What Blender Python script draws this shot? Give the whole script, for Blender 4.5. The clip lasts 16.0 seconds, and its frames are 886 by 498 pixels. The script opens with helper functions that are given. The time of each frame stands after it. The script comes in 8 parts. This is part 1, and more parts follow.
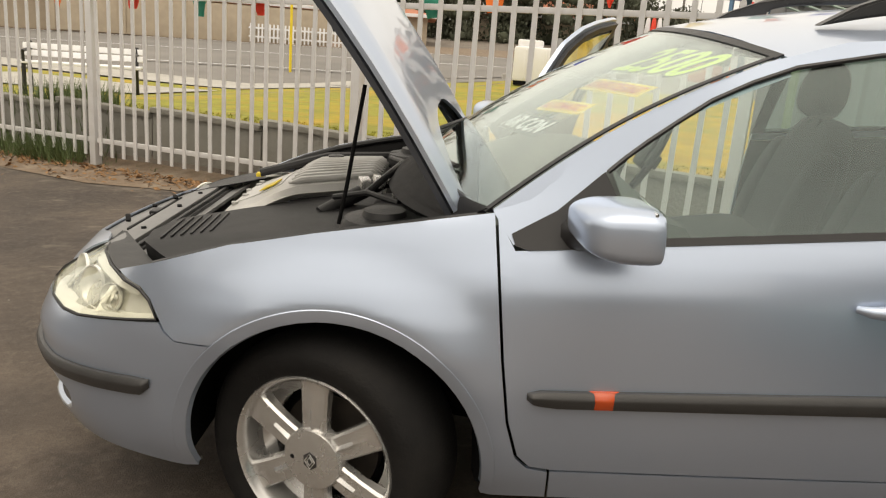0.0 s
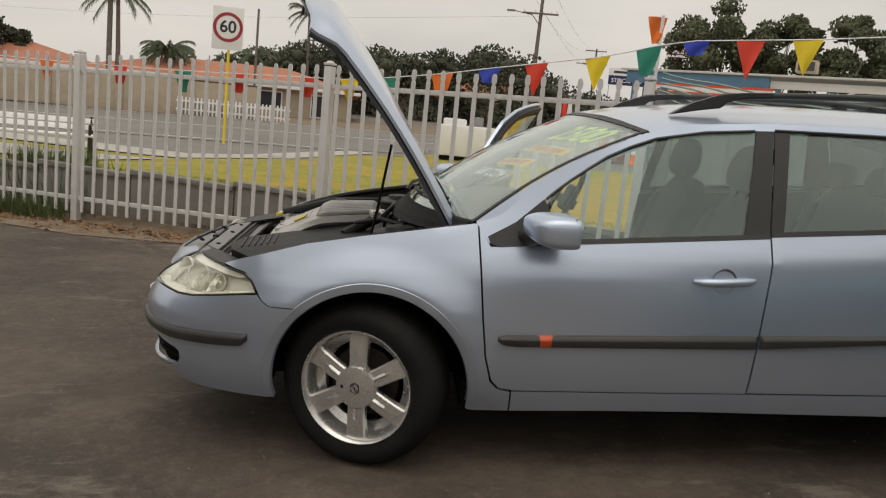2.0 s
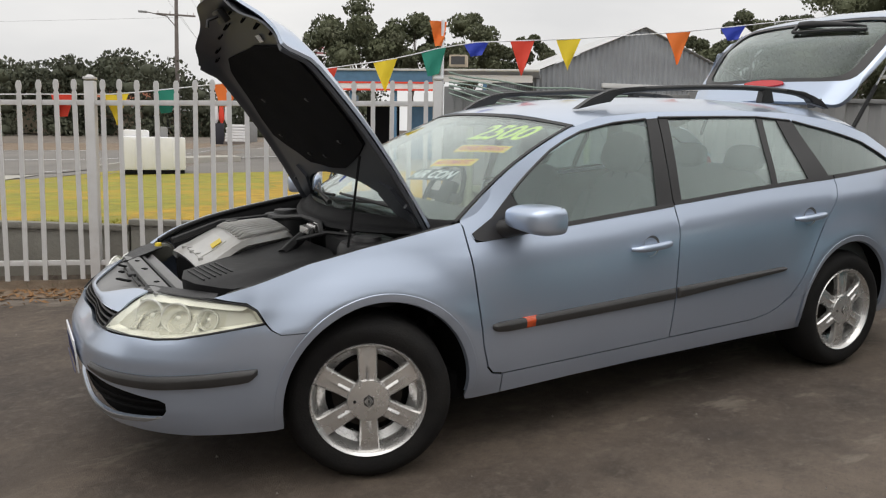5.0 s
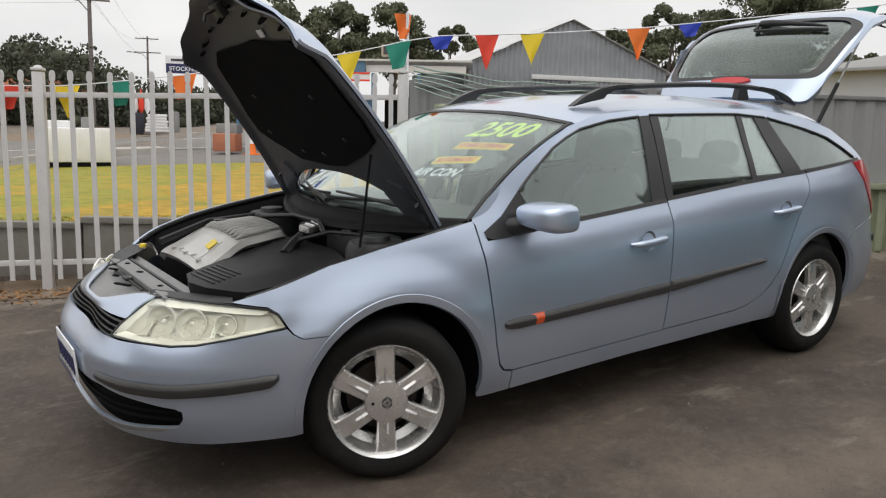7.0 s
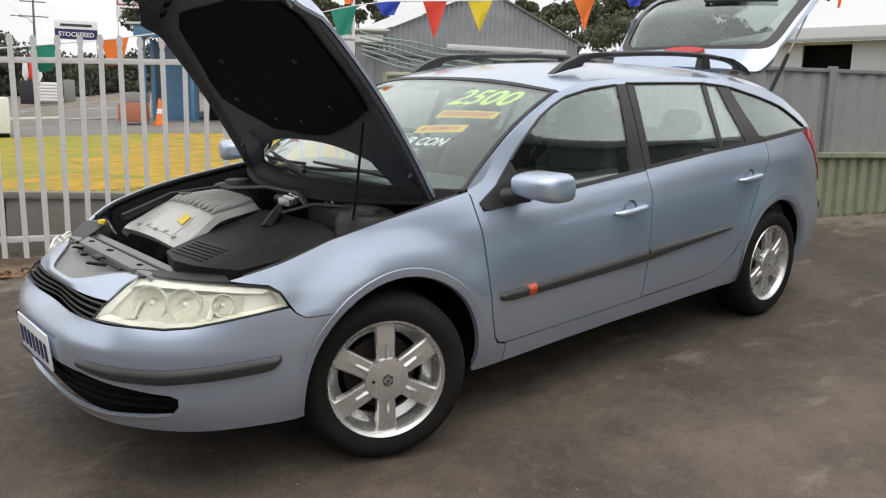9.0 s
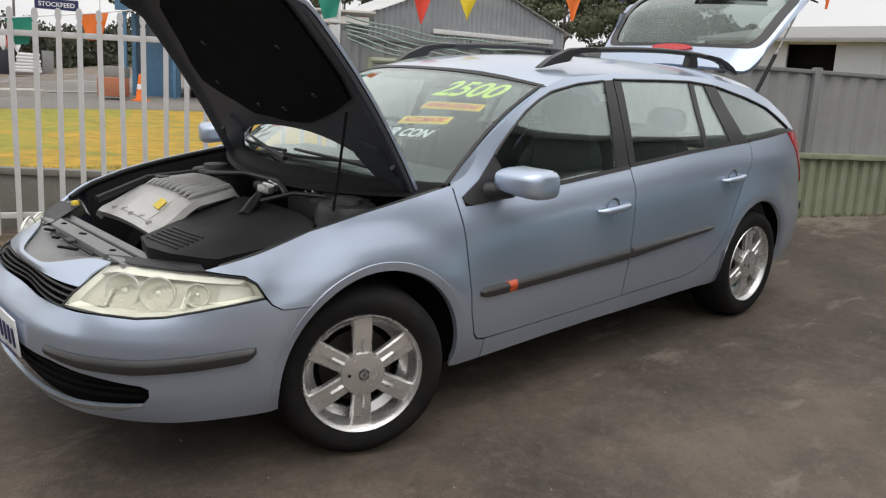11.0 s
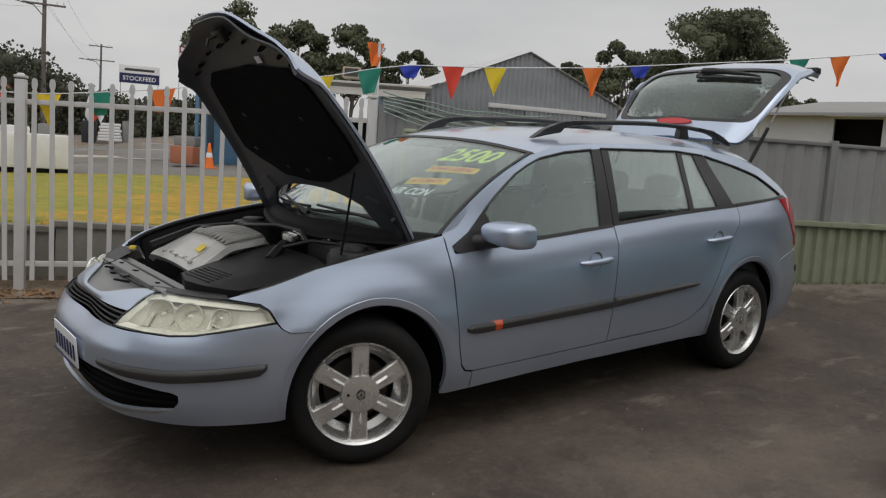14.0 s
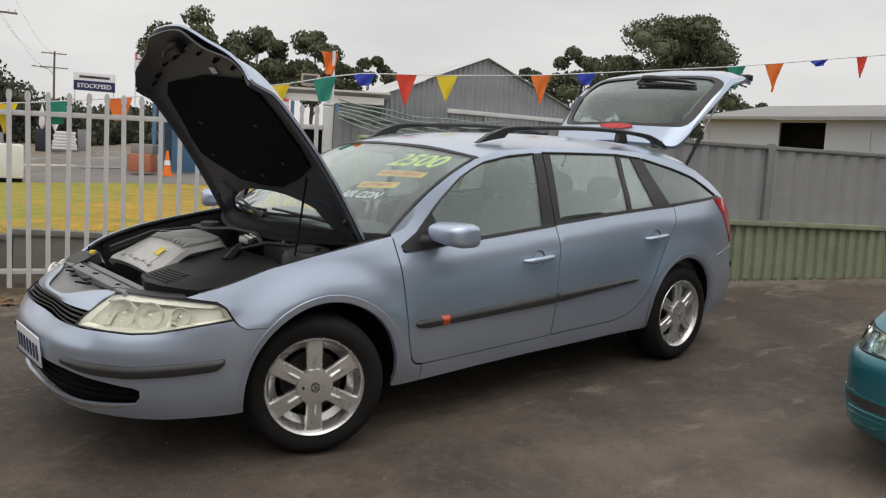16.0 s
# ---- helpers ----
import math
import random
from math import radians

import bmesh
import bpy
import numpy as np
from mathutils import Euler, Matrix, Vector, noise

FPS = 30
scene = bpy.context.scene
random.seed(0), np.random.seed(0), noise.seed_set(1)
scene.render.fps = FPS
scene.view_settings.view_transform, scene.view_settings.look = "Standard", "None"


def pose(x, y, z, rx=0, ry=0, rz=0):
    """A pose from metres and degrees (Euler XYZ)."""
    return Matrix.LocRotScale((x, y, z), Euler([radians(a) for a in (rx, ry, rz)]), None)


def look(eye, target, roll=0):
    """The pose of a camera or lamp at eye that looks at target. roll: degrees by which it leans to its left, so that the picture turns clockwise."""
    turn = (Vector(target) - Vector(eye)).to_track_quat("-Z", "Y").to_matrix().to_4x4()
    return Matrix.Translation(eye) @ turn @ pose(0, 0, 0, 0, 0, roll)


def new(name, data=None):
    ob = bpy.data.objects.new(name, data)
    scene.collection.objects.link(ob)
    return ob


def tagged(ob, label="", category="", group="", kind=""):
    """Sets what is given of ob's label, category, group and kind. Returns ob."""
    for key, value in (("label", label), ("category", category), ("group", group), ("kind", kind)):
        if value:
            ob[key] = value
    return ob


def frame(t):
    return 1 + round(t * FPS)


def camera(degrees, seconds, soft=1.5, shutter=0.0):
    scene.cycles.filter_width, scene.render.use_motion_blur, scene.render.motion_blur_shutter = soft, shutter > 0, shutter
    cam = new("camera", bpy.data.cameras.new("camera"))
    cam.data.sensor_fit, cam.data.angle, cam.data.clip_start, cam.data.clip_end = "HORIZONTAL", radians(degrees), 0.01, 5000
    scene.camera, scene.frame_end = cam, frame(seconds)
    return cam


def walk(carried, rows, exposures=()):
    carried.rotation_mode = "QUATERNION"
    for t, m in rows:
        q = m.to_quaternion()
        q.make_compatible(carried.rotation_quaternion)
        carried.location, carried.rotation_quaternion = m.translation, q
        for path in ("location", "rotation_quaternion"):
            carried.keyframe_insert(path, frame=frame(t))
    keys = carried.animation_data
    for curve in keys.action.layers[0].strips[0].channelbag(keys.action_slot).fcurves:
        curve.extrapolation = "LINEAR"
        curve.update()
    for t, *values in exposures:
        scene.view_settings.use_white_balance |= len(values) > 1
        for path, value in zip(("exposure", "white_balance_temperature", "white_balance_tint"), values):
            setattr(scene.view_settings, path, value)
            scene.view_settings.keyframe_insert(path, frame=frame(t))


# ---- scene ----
cam = camera(58.3, 16.0, soft=1.2)
SLOPE = pose(0, 0, 0, 1.5, -2.5, 0)  # the yard falls towards the road side
PATH = [
    (0, (0.372, -2.51, 1.361), (0.3, -0.589, 0.809), 1.8),
    (0.5, (0.354, -2.885, 1.36), (0.407, -0.958, 0.825), 1.3),
    (1, (0.282, -3.176, 1.382), (0.402, -1.244, 0.882), 2.8),
    (1.5, (0.273, -3.429, 1.391), (0.339, -1.466, 1.013), 4.2),
    (2, (0.114, -3.609, 1.373), (0.242, -1.646, 1.011), 3.2),
    (2.5, (-0.08, -3.695, 1.379), (0.141, -1.739, 1.028), 3.2),
    (3, (-0.346, -3.646, 1.384), (-0.058, -1.694, 1.053), 2.6),
    (3.5, (-0.573, -3.659, 1.374), (-0.071, -1.748, 1.065), 1.1),
    (4, (-0.747, -3.677, 1.354), (0.048, -1.877, 0.997), 0.8),
    (4.5, (-0.922, -3.535, 1.373), (-0.056, -1.769, 1.015), 0.5),
    (4.7, (-0.997, -3.465, 1.37), (-0.099, -1.712, 1.024), 0.1),
    (6.8, (-1.399, -3.252, 1.402), (-0.308, -1.616, 1.038), -0.7),
    (7, (-1.384, -3.202, 1.407), (-0.279, -1.576, 1.039), -0.2),
    (7.5, (-1.38, -3.077, 1.401), (-0.245, -1.474, 1.024), 2.3),
    (8, (-1.486, -2.973, 1.389), (-0.317, -1.397, 1.004), 1.5),
    (8.5, (-1.561, -2.94, 1.385), (-0.361, -1.4, 0.949), -0.2),
    (9, (-1.594, -2.932, 1.393), (-0.316, -1.458, 0.954), 0.2),
    (9.5, (-1.609, -2.932, 1.383), (-0.306, -1.478, 0.948), 0.4),
    (9.7, (-1.607, -2.932, 1.395), (-0.296, -1.489, 0.951), 0.8),
    (11.8, (-1.552, -2.877, 1.416), (-0.24, -1.443, 0.945), 2.8),
    (12, (-1.568, -2.915, 1.397), (-0.246, -1.487, 0.935), 2.7),
    (12.5, (-1.678, -3.062, 1.387), (-0.333, -1.662, 0.905), 3.0),
    (13, (-1.694, -3.226, 1.416), (-0.358, -1.813, 0.949), 3.4),
    (13.5, (-1.674, -3.393, 1.427), (-0.442, -1.861, 1.059), 3.3),
    (14, (-1.673, -3.455, 1.422), (-0.461, -1.894, 1.114), 2.6),
    (14.5, (-1.743, -3.509, 1.433), (-0.519, -1.958, 1.128), 2.0),
    (15, (-1.827, -3.592, 1.435), (-0.573, -2.064, 1.132), 2.0),
    (15.5, (-1.794, -3.635, 1.443), (-0.52, -2.123, 1.142), 2.4),
    (16, (-1.75, -3.659, 1.427), (-0.465, -2.155, 1.137), 2.2),
]
walk(cam, [(t, SLOPE @ look(eye, target, roll)) for t, eye, target, roll in PATH],
     exposures=[(0, 0.48, 7700, 10), (0.5, 0.38, 7700, 10), (1, 0.48, 7700, 10), (1.5, 0.12, 7350, 10), (2, -0.14, 7250, 10), (2.5, 0.05, 7200, 10), (3.5, -0.08, 6900, 10), (4, 0.18, 6700, 10), (4.5, 0.20, 6650, 10), (7, 0.26, 6600, 10), (7.5, 0.14, 6570, 10), (8, 0.13, 6550, 10), (8.5, 0.33, 6550, 10), (9, 0.47, 6550, 10), (9.5, 0.40, 6550, 10), (12, 0.32, 6600, 10), (12.5, 0.46, 6650, 10), (13, 0.60, 6650, 10), (13.5, -0.13, 6600, 10), (14, -0.29, 6570, 10), (14.5, -0.13, 6550, 10), (15, -0.08, 6580, 10), (15.5, 0.04, 6600, 10), (16, 0.06, 6650, 10)])

# ---- world and light ----
world = bpy.data.worlds.new("overcast_sky")
scene.world = world
world.use_nodes = True
wn, wl = world.node_tree.nodes, world.node_tree.links
wn.clear()
w_out, w_bg = wn.new("ShaderNodeOutputWorld"), wn.new("ShaderNodeBackground")
w_sky = wn.new("ShaderNodeTexSky")
w_sky.sky_type, w_sky.sun_disc = "NISHITA", False
w_sky.sun_elevation, w_sky.sun_rotation = radians(70), radians(206)
w_sky.dust_density, w_sky.ozone_density = 4.0, 1.0
w_grey = wn.new("ShaderNodeHueSaturation")
w_grey.inputs["Saturation"].default_value, w_grey.inputs["Value"].default_value = 0.06, 0.085
w_tc, w_map, w_noise, w_ramp = wn.new("ShaderNodeTexCoord"), wn.new("ShaderNodeMapping"), wn.new("ShaderNodeTexNoise"), wn.new("ShaderNodeValToRGB")
w_map.inputs["Scale"].default_value = (1.5, 1.5, 5.0)
w_noise.inputs["Scale"].default_value, w_noise.inputs["Detail"].default_value = 1.6, 5.0
w_ramp.color_ramp.elements[0].position, w_ramp.color_ramp.elements[0].color = 0.3, (0.66, 0.67, 0.685, 1)
w_ramp.color_ramp.elements[1].position, w_ramp.color_ramp.elements[1].color = 0.75, (0.90, 0.90, 0.895, 1)
w_mix = wn.new("ShaderNodeMix")
w_mix.data_type = "RGBA"
w_mix.inputs["Factor"].default_value = 0.82
wl.new(w_tc.outputs["Generated"], w_map.inputs["Vector"])
wl.new(w_map.outputs["Vector"], w_noise.inputs["Vector"])
wl.new(w_noise.outputs["Fac"], w_ramp.inputs["Fac"])
wl.new(w_sky.outputs["Color"], w_grey.inputs["Color"])
wl.new(w_grey.outputs["Color"], w_mix.inputs["A"])
wl.new(w_ramp.outputs["Color"], w_mix.inputs["B"])
w_sep, w_up, w_mul = wn.new("ShaderNodeSeparateXYZ"), wn.new("ShaderNodeMapRange"), wn.new("ShaderNodeVectorMath")
w_up.inputs["To Min"].default_value, w_up.inputs["To Max"].default_value = 1.0, 1.42  # an overcast sky is brightest overhead
w_mul.operation = "SCALE"
wl.new(w_tc.outputs["Generated"], w_sep.inputs["Vector"])
wl.new(w_sep.outputs["Z"], w_up.inputs["Value"])
wl.new(w_mix.outputs["Result"], w_mul.inputs["Vector"])
wl.new(w_up.outputs["Result"], w_mul.inputs["Scale"])
wl.new(w_mul.outputs["Vector"], w_bg.inputs["Color"])
w_bg.inputs["Strength"].default_value = 1.0
wl.new(w_bg.outputs["Background"], w_out.inputs["Surface"])
sun = new("sun", bpy.data.lights.new("sun", "SUN"))
sun.data.energy, sun.data.angle, sun.data.color = 0.7, radians(60), (1.0, 0.97, 0.93)
sun.matrix_world = look((-1.5, -4, 12), (0.5, 0, 0))


# ---- materials ----
def mat(name, color, rough=0.6, metal=0.0, vary=0.12, scale=6.0, bump=0.0, bscale=60.0, coat=0.0, tint=None, stain=0.0, sscale=1.2, rand=0.0, spec=0.5):
    """A surface with its colour varied at two scales, fine relief and, where stain is given, blotches of the colour tint."""
    m = bpy.data.materials.new(name)
    m.use_nodes = True
    nt = m.node_tree
    n, l = nt.nodes, nt.links
    b = n["Principled BSDF"]
    b.inputs["Metallic"].default_value, b.inputs["Coat Weight"].default_value = metal, coat
    b.inputs["Coat Roughness"].default_value, b.inputs["Specular IOR Level"].default_value = 0.03, spec
    tc = n.new("ShaderNodeTexCoord")
    no = n.new("ShaderNodeTexNoise")
    no.inputs["Scale"].default_value, no.inputs["Detail"].default_value = scale, 6.0
    l.new(tc.outputs["Object"], no.inputs["Vector"])
    mr = n.new("ShaderNodeMapRange")
    mr.inputs["From Min"].default_value, mr.inputs["From Max"].default_value = 0.25, 0.75
    mr.inputs["To Min"].default_value, mr.inputs["To Max"].default_value = 1 - vary, 1 + vary
    l.new(no.outputs["Fac"], mr.inputs["Value"])
    hs = n.new("ShaderNodeHueSaturation")
    hs.inputs["Color"].default_value = (*color, 1)
    last = mr.outputs["Result"]
    if rand:
        oi, r2, mu = n.new("ShaderNodeObjectInfo"), n.new("ShaderNodeMapRange"), n.new("ShaderNodeMath")
        r2.inputs["To Min"].default_value, r2.inputs["To Max"].default_value = 1 - rand, 1 + rand
        mu.operation = "MULTIPLY"
        l.new(oi.outputs["Random"], r2.inputs["Value"])
        l.new(last, mu.inputs[0])
        l.new(r2.outputs["Result"], mu.inputs[1])
        last = mu.outputs["Value"]
    l.new(last, hs.inputs["Value"])
    col = hs.outputs["Color"]
    if stain:
        n2, rp, mx = n.new("ShaderNodeTexNoise"), n.new("ShaderNodeMapRange"), n.new("ShaderNodeMix")
        n2.inputs["Scale"].default_value, n2.inputs["Detail"].default_value = sscale, 8.0
        n2.inputs["Roughness"].default_value = 0.62
        l.new(tc.outputs["Object"], n2.inputs["Vector"])
        rp.inputs["From Min"].default_value, rp.inputs["From Max"].default_value = 0.48, 0.66
        rp.inputs["To Max"].default_value = stain
        l.new(n2.outputs["Fac"], rp.inputs["Value"])
        mx.data_type = "RGBA"
        l.new(rp.outputs["Result"], mx.inputs["Factor"])
        l.new(col, mx.inputs["A"])
        mx.inputs["B"].default_value = (*tint, 1)
        col = mx.outputs["Result"]
    l.new(col, b.inputs["Base Color"])
    rr = n.new("ShaderNodeMapRange")
    rr.inputs["To Min"].default_value, rr.inputs["To Max"].default_value = max(0.02, rough * 0.85), min(1, rough * 1.15)
    l.new(no.outputs["Fac"], rr.inputs["Value"])
    l.new(rr.outputs["Result"], b.inputs["Roughness"])
    if bump:
        bn, bp = n.new("ShaderNodeTexNoise"), n.new("ShaderNodeBump")
        bn.inputs["Scale"].default_value, bn.inputs["Detail"].default_value = bscale, 4.0
        l.new(tc.outputs["Object"], bn.inputs["Vector"])
        bp.inputs["Strength"].default_value, bp.inputs["Distance"].default_value = bump, 0.02
        l.new(bn.outputs["Fac"], bp.inputs["Height"])
        l.new(bp.outputs["Normal"], b.inputs["Normal"])
    return m


def glass(name, tint=(0.82, 0.9, 0.86), f0=0.07, haze=0.02, cream=(0.6, 0.6, 0.57), power=3.6):
    """Thin glass: clear with a tint, and a mirror by its Fresnel share."""
    m = bpy.data.materials.new(name)
    m.use_nodes = True
    n, l = m.node_tree.nodes, m.node_tree.links
    n.clear()
    out, mix, tr, gl, lw = (n.new(k) for k in ("ShaderNodeOutputMaterial", "ShaderNodeMixShader", "ShaderNodeBsdfTransparent", "ShaderNodeBsdfGlossy", "ShaderNodeLayerWeight"))
    tr.inputs["Color"].default_value = (*tint, 1)
    gl.inputs["Roughness"].default_value = 0.015
    gl.inputs["Color"].default_value = (0.93, 0.99, 0.975, 1)
    lw.inputs["Blend"].default_value = 0.5
    po, mu = n.new("ShaderNodeMath"), n.new("ShaderNodeMath")
    po.operation, po.inputs[1].default_value = "POWER", power
    mu.operation, mu.inputs[1].default_value, mu.inputs[2].default_value = "MULTIPLY_ADD", 1 - f0, f0
    df, hz = n.new("ShaderNodeBsdfDiffuse"), n.new("ShaderNodeMixShader")
    df.inputs["Color"].default_value = (*cream, 1)
    hz.inputs["Fac"].default_value = haze
    l.new(lw.outputs["Facing"], po.inputs[0])
    l.new(po.outputs["Value"], mu.inputs[0])
    l.new(tr.outputs["BSDF"], hz.inputs[1])
    l.new(df.outputs["BSDF"], hz.inputs[2])
    l.new(mu.outputs["Value"], mix.inputs["Fac"])
    l.new(hz.outputs["Shader"], mix.inputs[1])
    l.new(gl.outputs["BSDF"], mix.inputs[2])
    l.new(mix.outputs["Shader"], out.inputs["Surface"])
    return m


def asphalt_mat():
    """Worn brown-grey asphalt: aggregate, mottling, broad stains and sparse pale scuffs."""
    m = bpy.data.materials.new("asphalt")
    m.use_nodes = True
    n, l = m.node_tree.nodes, m.node_tree.links
    b = n["Principled BSDF"]
    tc = n.new("ShaderNodeTexCoord")

    def noise(scale, detail, rough=0.6, stretch=(1, 1, 1)):
        mp, no = n.new("ShaderNodeMapping"), n.new("ShaderNodeTexNoise")
        mp.inputs["Scale"].default_value = stretch
        mp.inputs["Rotation"].default_value = (0, 0, -0.5)
        no.inputs["Scale"].default_value, no.inputs["Detail"].default_value, no.inputs["Roughness"].default_value = scale, detail, rough
        l.new(tc.outputs["Object"], mp.inputs["Vector"])
        l.new(mp.outputs["Vector"], no.inputs["Vector"])
        return no.outputs["Fac"]

    def blend(fac, lo, hi, a, c, top=1.0):
        mr, mx = n.new("ShaderNodeMapRange"), n.new("ShaderNodeMix")
        mr.inputs["From Min"].default_value, mr.inputs["From Max"].default_value, mr.inputs["To Max"].default_value = lo, hi, top
        l.new(fac, mr.inputs["Value"])
        mx.data_type = "RGBA"
        l.new(mr.outputs["Result"], mx.inputs["Factor"])
        if isinstance(a, tuple):
            mx.inputs["A"].default_value = (*a, 1)
        else:
            l.new(a, mx.inputs["A"])
        mx.inputs["B"].default_value = (*c, 1)
        return mx.outputs["Result"]

    col = blend(noise(0.55, 6), 0.40, 0.60, (0.046, 0.035, 0.029), (0.104, 0.079, 0.060))
    col = blend(noise(0.45, 6, 0.6, (1, 1.3, 1)), 0.50, 0.62, col, (0.135, 0.104, 0.080), 0.6)
    col = blend(noise(2.6, 8, 0.7), 0.50, 0.64, col, (0.039, 0.030, 0.024), 0.65)
    col = blend(noise(1.7, 9, 0.7, (1, 1.7, 1)), 0.60, 0.72, col, (0.235, 0.196, 0.158), 0.6)
    col = blend(noise(7.5, 8, 0.72), 0.52, 0.70, col, (0.140, 0.110, 0.086), 0.5)
    col = blend(noise(5.0, 8, 0.72, (1, 1.6, 1)), 0.47, 0.30, col, (0.032, 0.025, 0.022), 0.55)
    # a strip beside the parking bay is blended paler
    sep, shift, away, patchy, wx = (n.new(k) for k in ("ShaderNodeSeparateXYZ", "ShaderNodeMath", "ShaderNodeMath", "ShaderNodeMath", "ShaderNodeMath"))
    l.new(tc.outputs["Object"], sep.inputs["Vector"])
    shift.operation, shift.inputs[1].default_value = "SUBTRACT", 0.9
    away.operation, patchy.operation, patchy.inputs[1].default_value = "ABSOLUTE", "MULTIPLY_ADD", 0.22
    wx.operation, wx.inputs[1].default_value = "MULTIPLY_ADD", 2.4
    l.new(sep.outputs["X"], shift.inputs[0])
    l.new(shift.outputs["Value"], away.inputs[0])
    l.new(away.outputs["Value"], patchy.inputs[0])
    l.new(sep.outputs["Y"], patchy.inputs[2])
    flip = n.new("ShaderNodeMath")
    flip.operation, flip.inputs[1].default_value = "MULTIPLY", -1.0
    l.new(patchy.outputs["Value"], flip.inputs[0])
    l.new(noise(1.1, 6, 0.6), wx.inputs[0])
    l.new(flip.outputs["Value"], wx.inputs[2])
    col = blend(wx.outputs["Value"], 2.3, 3.7, col, (0.235, 0.185, 0.146), 0.80)
    col = blend(noise(22, 6, 0.75), 0.50, 0.72, col, (0.200, 0.162, 0.130), 0.45)
    col = blend(noise(31, 6, 0.75), 0.46, 0.28, col, (0.034, 0.028, 0.024), 0.5)
    # damp dark patches with dried pale streaks between them
    col = blend(noise(0.75, 6, 0.58, (1, 1.9, 1)), 0.53, 0.61, col, (0.048, 0.037, 0.030), 0.42)
    col = blend(noise(1.25, 9, 0.68, (1, 2.8, 1)), 0.585, 0.66, col, (0.245, 0.208, 0.172), 0.55)
    # pale dried puddles, mostly sparse
    col = blend(noise(0.9, 10, 0.75), 0.66, 0.74, col, (0.300, 0.262, 0.220), 0.55)
    # pale silt washed along the sheet fence
    dot, silt, sx = n.new("ShaderNodeVectorMath"), n.new("ShaderNodeMapRange"), n.new("ShaderNodeMath")
    dot.operation, dot.inputs[1].default_value = "DOT_PRODUCT", (0.4218, 0.9067, 0)
    l.new(tc.outputs["Object"], dot.inputs[0])
    silt.inputs["From Min"].default_value, silt.inputs["From Max"].default_value = 1.1, 2.6
    l.new(dot.outputs["Value"], silt.inputs["Value"])
    sx.operation, sx.inputs[1].default_value = "MULTIPLY_ADD", 0.42
    l.new(silt.outputs["Result"], sx.inputs[0])
    l.new(noise(1.6, 9, 0.72, (1, 1.6, 1)), sx.inputs[2])
    col = blend(sx.outputs["Value"], 0.80, 0.95, col, (0.290, 0.248, 0.205), 0.6)
    grain = noise(170, 3)
    col = blend(grain, 0.56, 0.74, col, (0.210, 0.175, 0.141), 0.45)
    col = blend(grain, 0.46, 0.28, col, (0.023, 0.019, 0.017), 0.55)
    l.new(col, b.inputs["Base Color"])
    rr = n.new("ShaderNodeMapRange")
    rr.inputs["To Min"].default_value, rr.inputs["To Max"].default_value = 0.65, 0.95
    l.new(grain, rr.inputs["Value"])
    l.new(rr.outputs["Result"], b.inputs["Roughness"])
    bp = n.new("ShaderNodeBump")
    bp.inputs["Strength"].default_value, bp.inputs["Distance"].default_value = 0.5, 0.01
    l.new(grain, bp.inputs["Height"])
    l.new(bp.outputs["Normal"], b.inputs["Normal"])
    return m


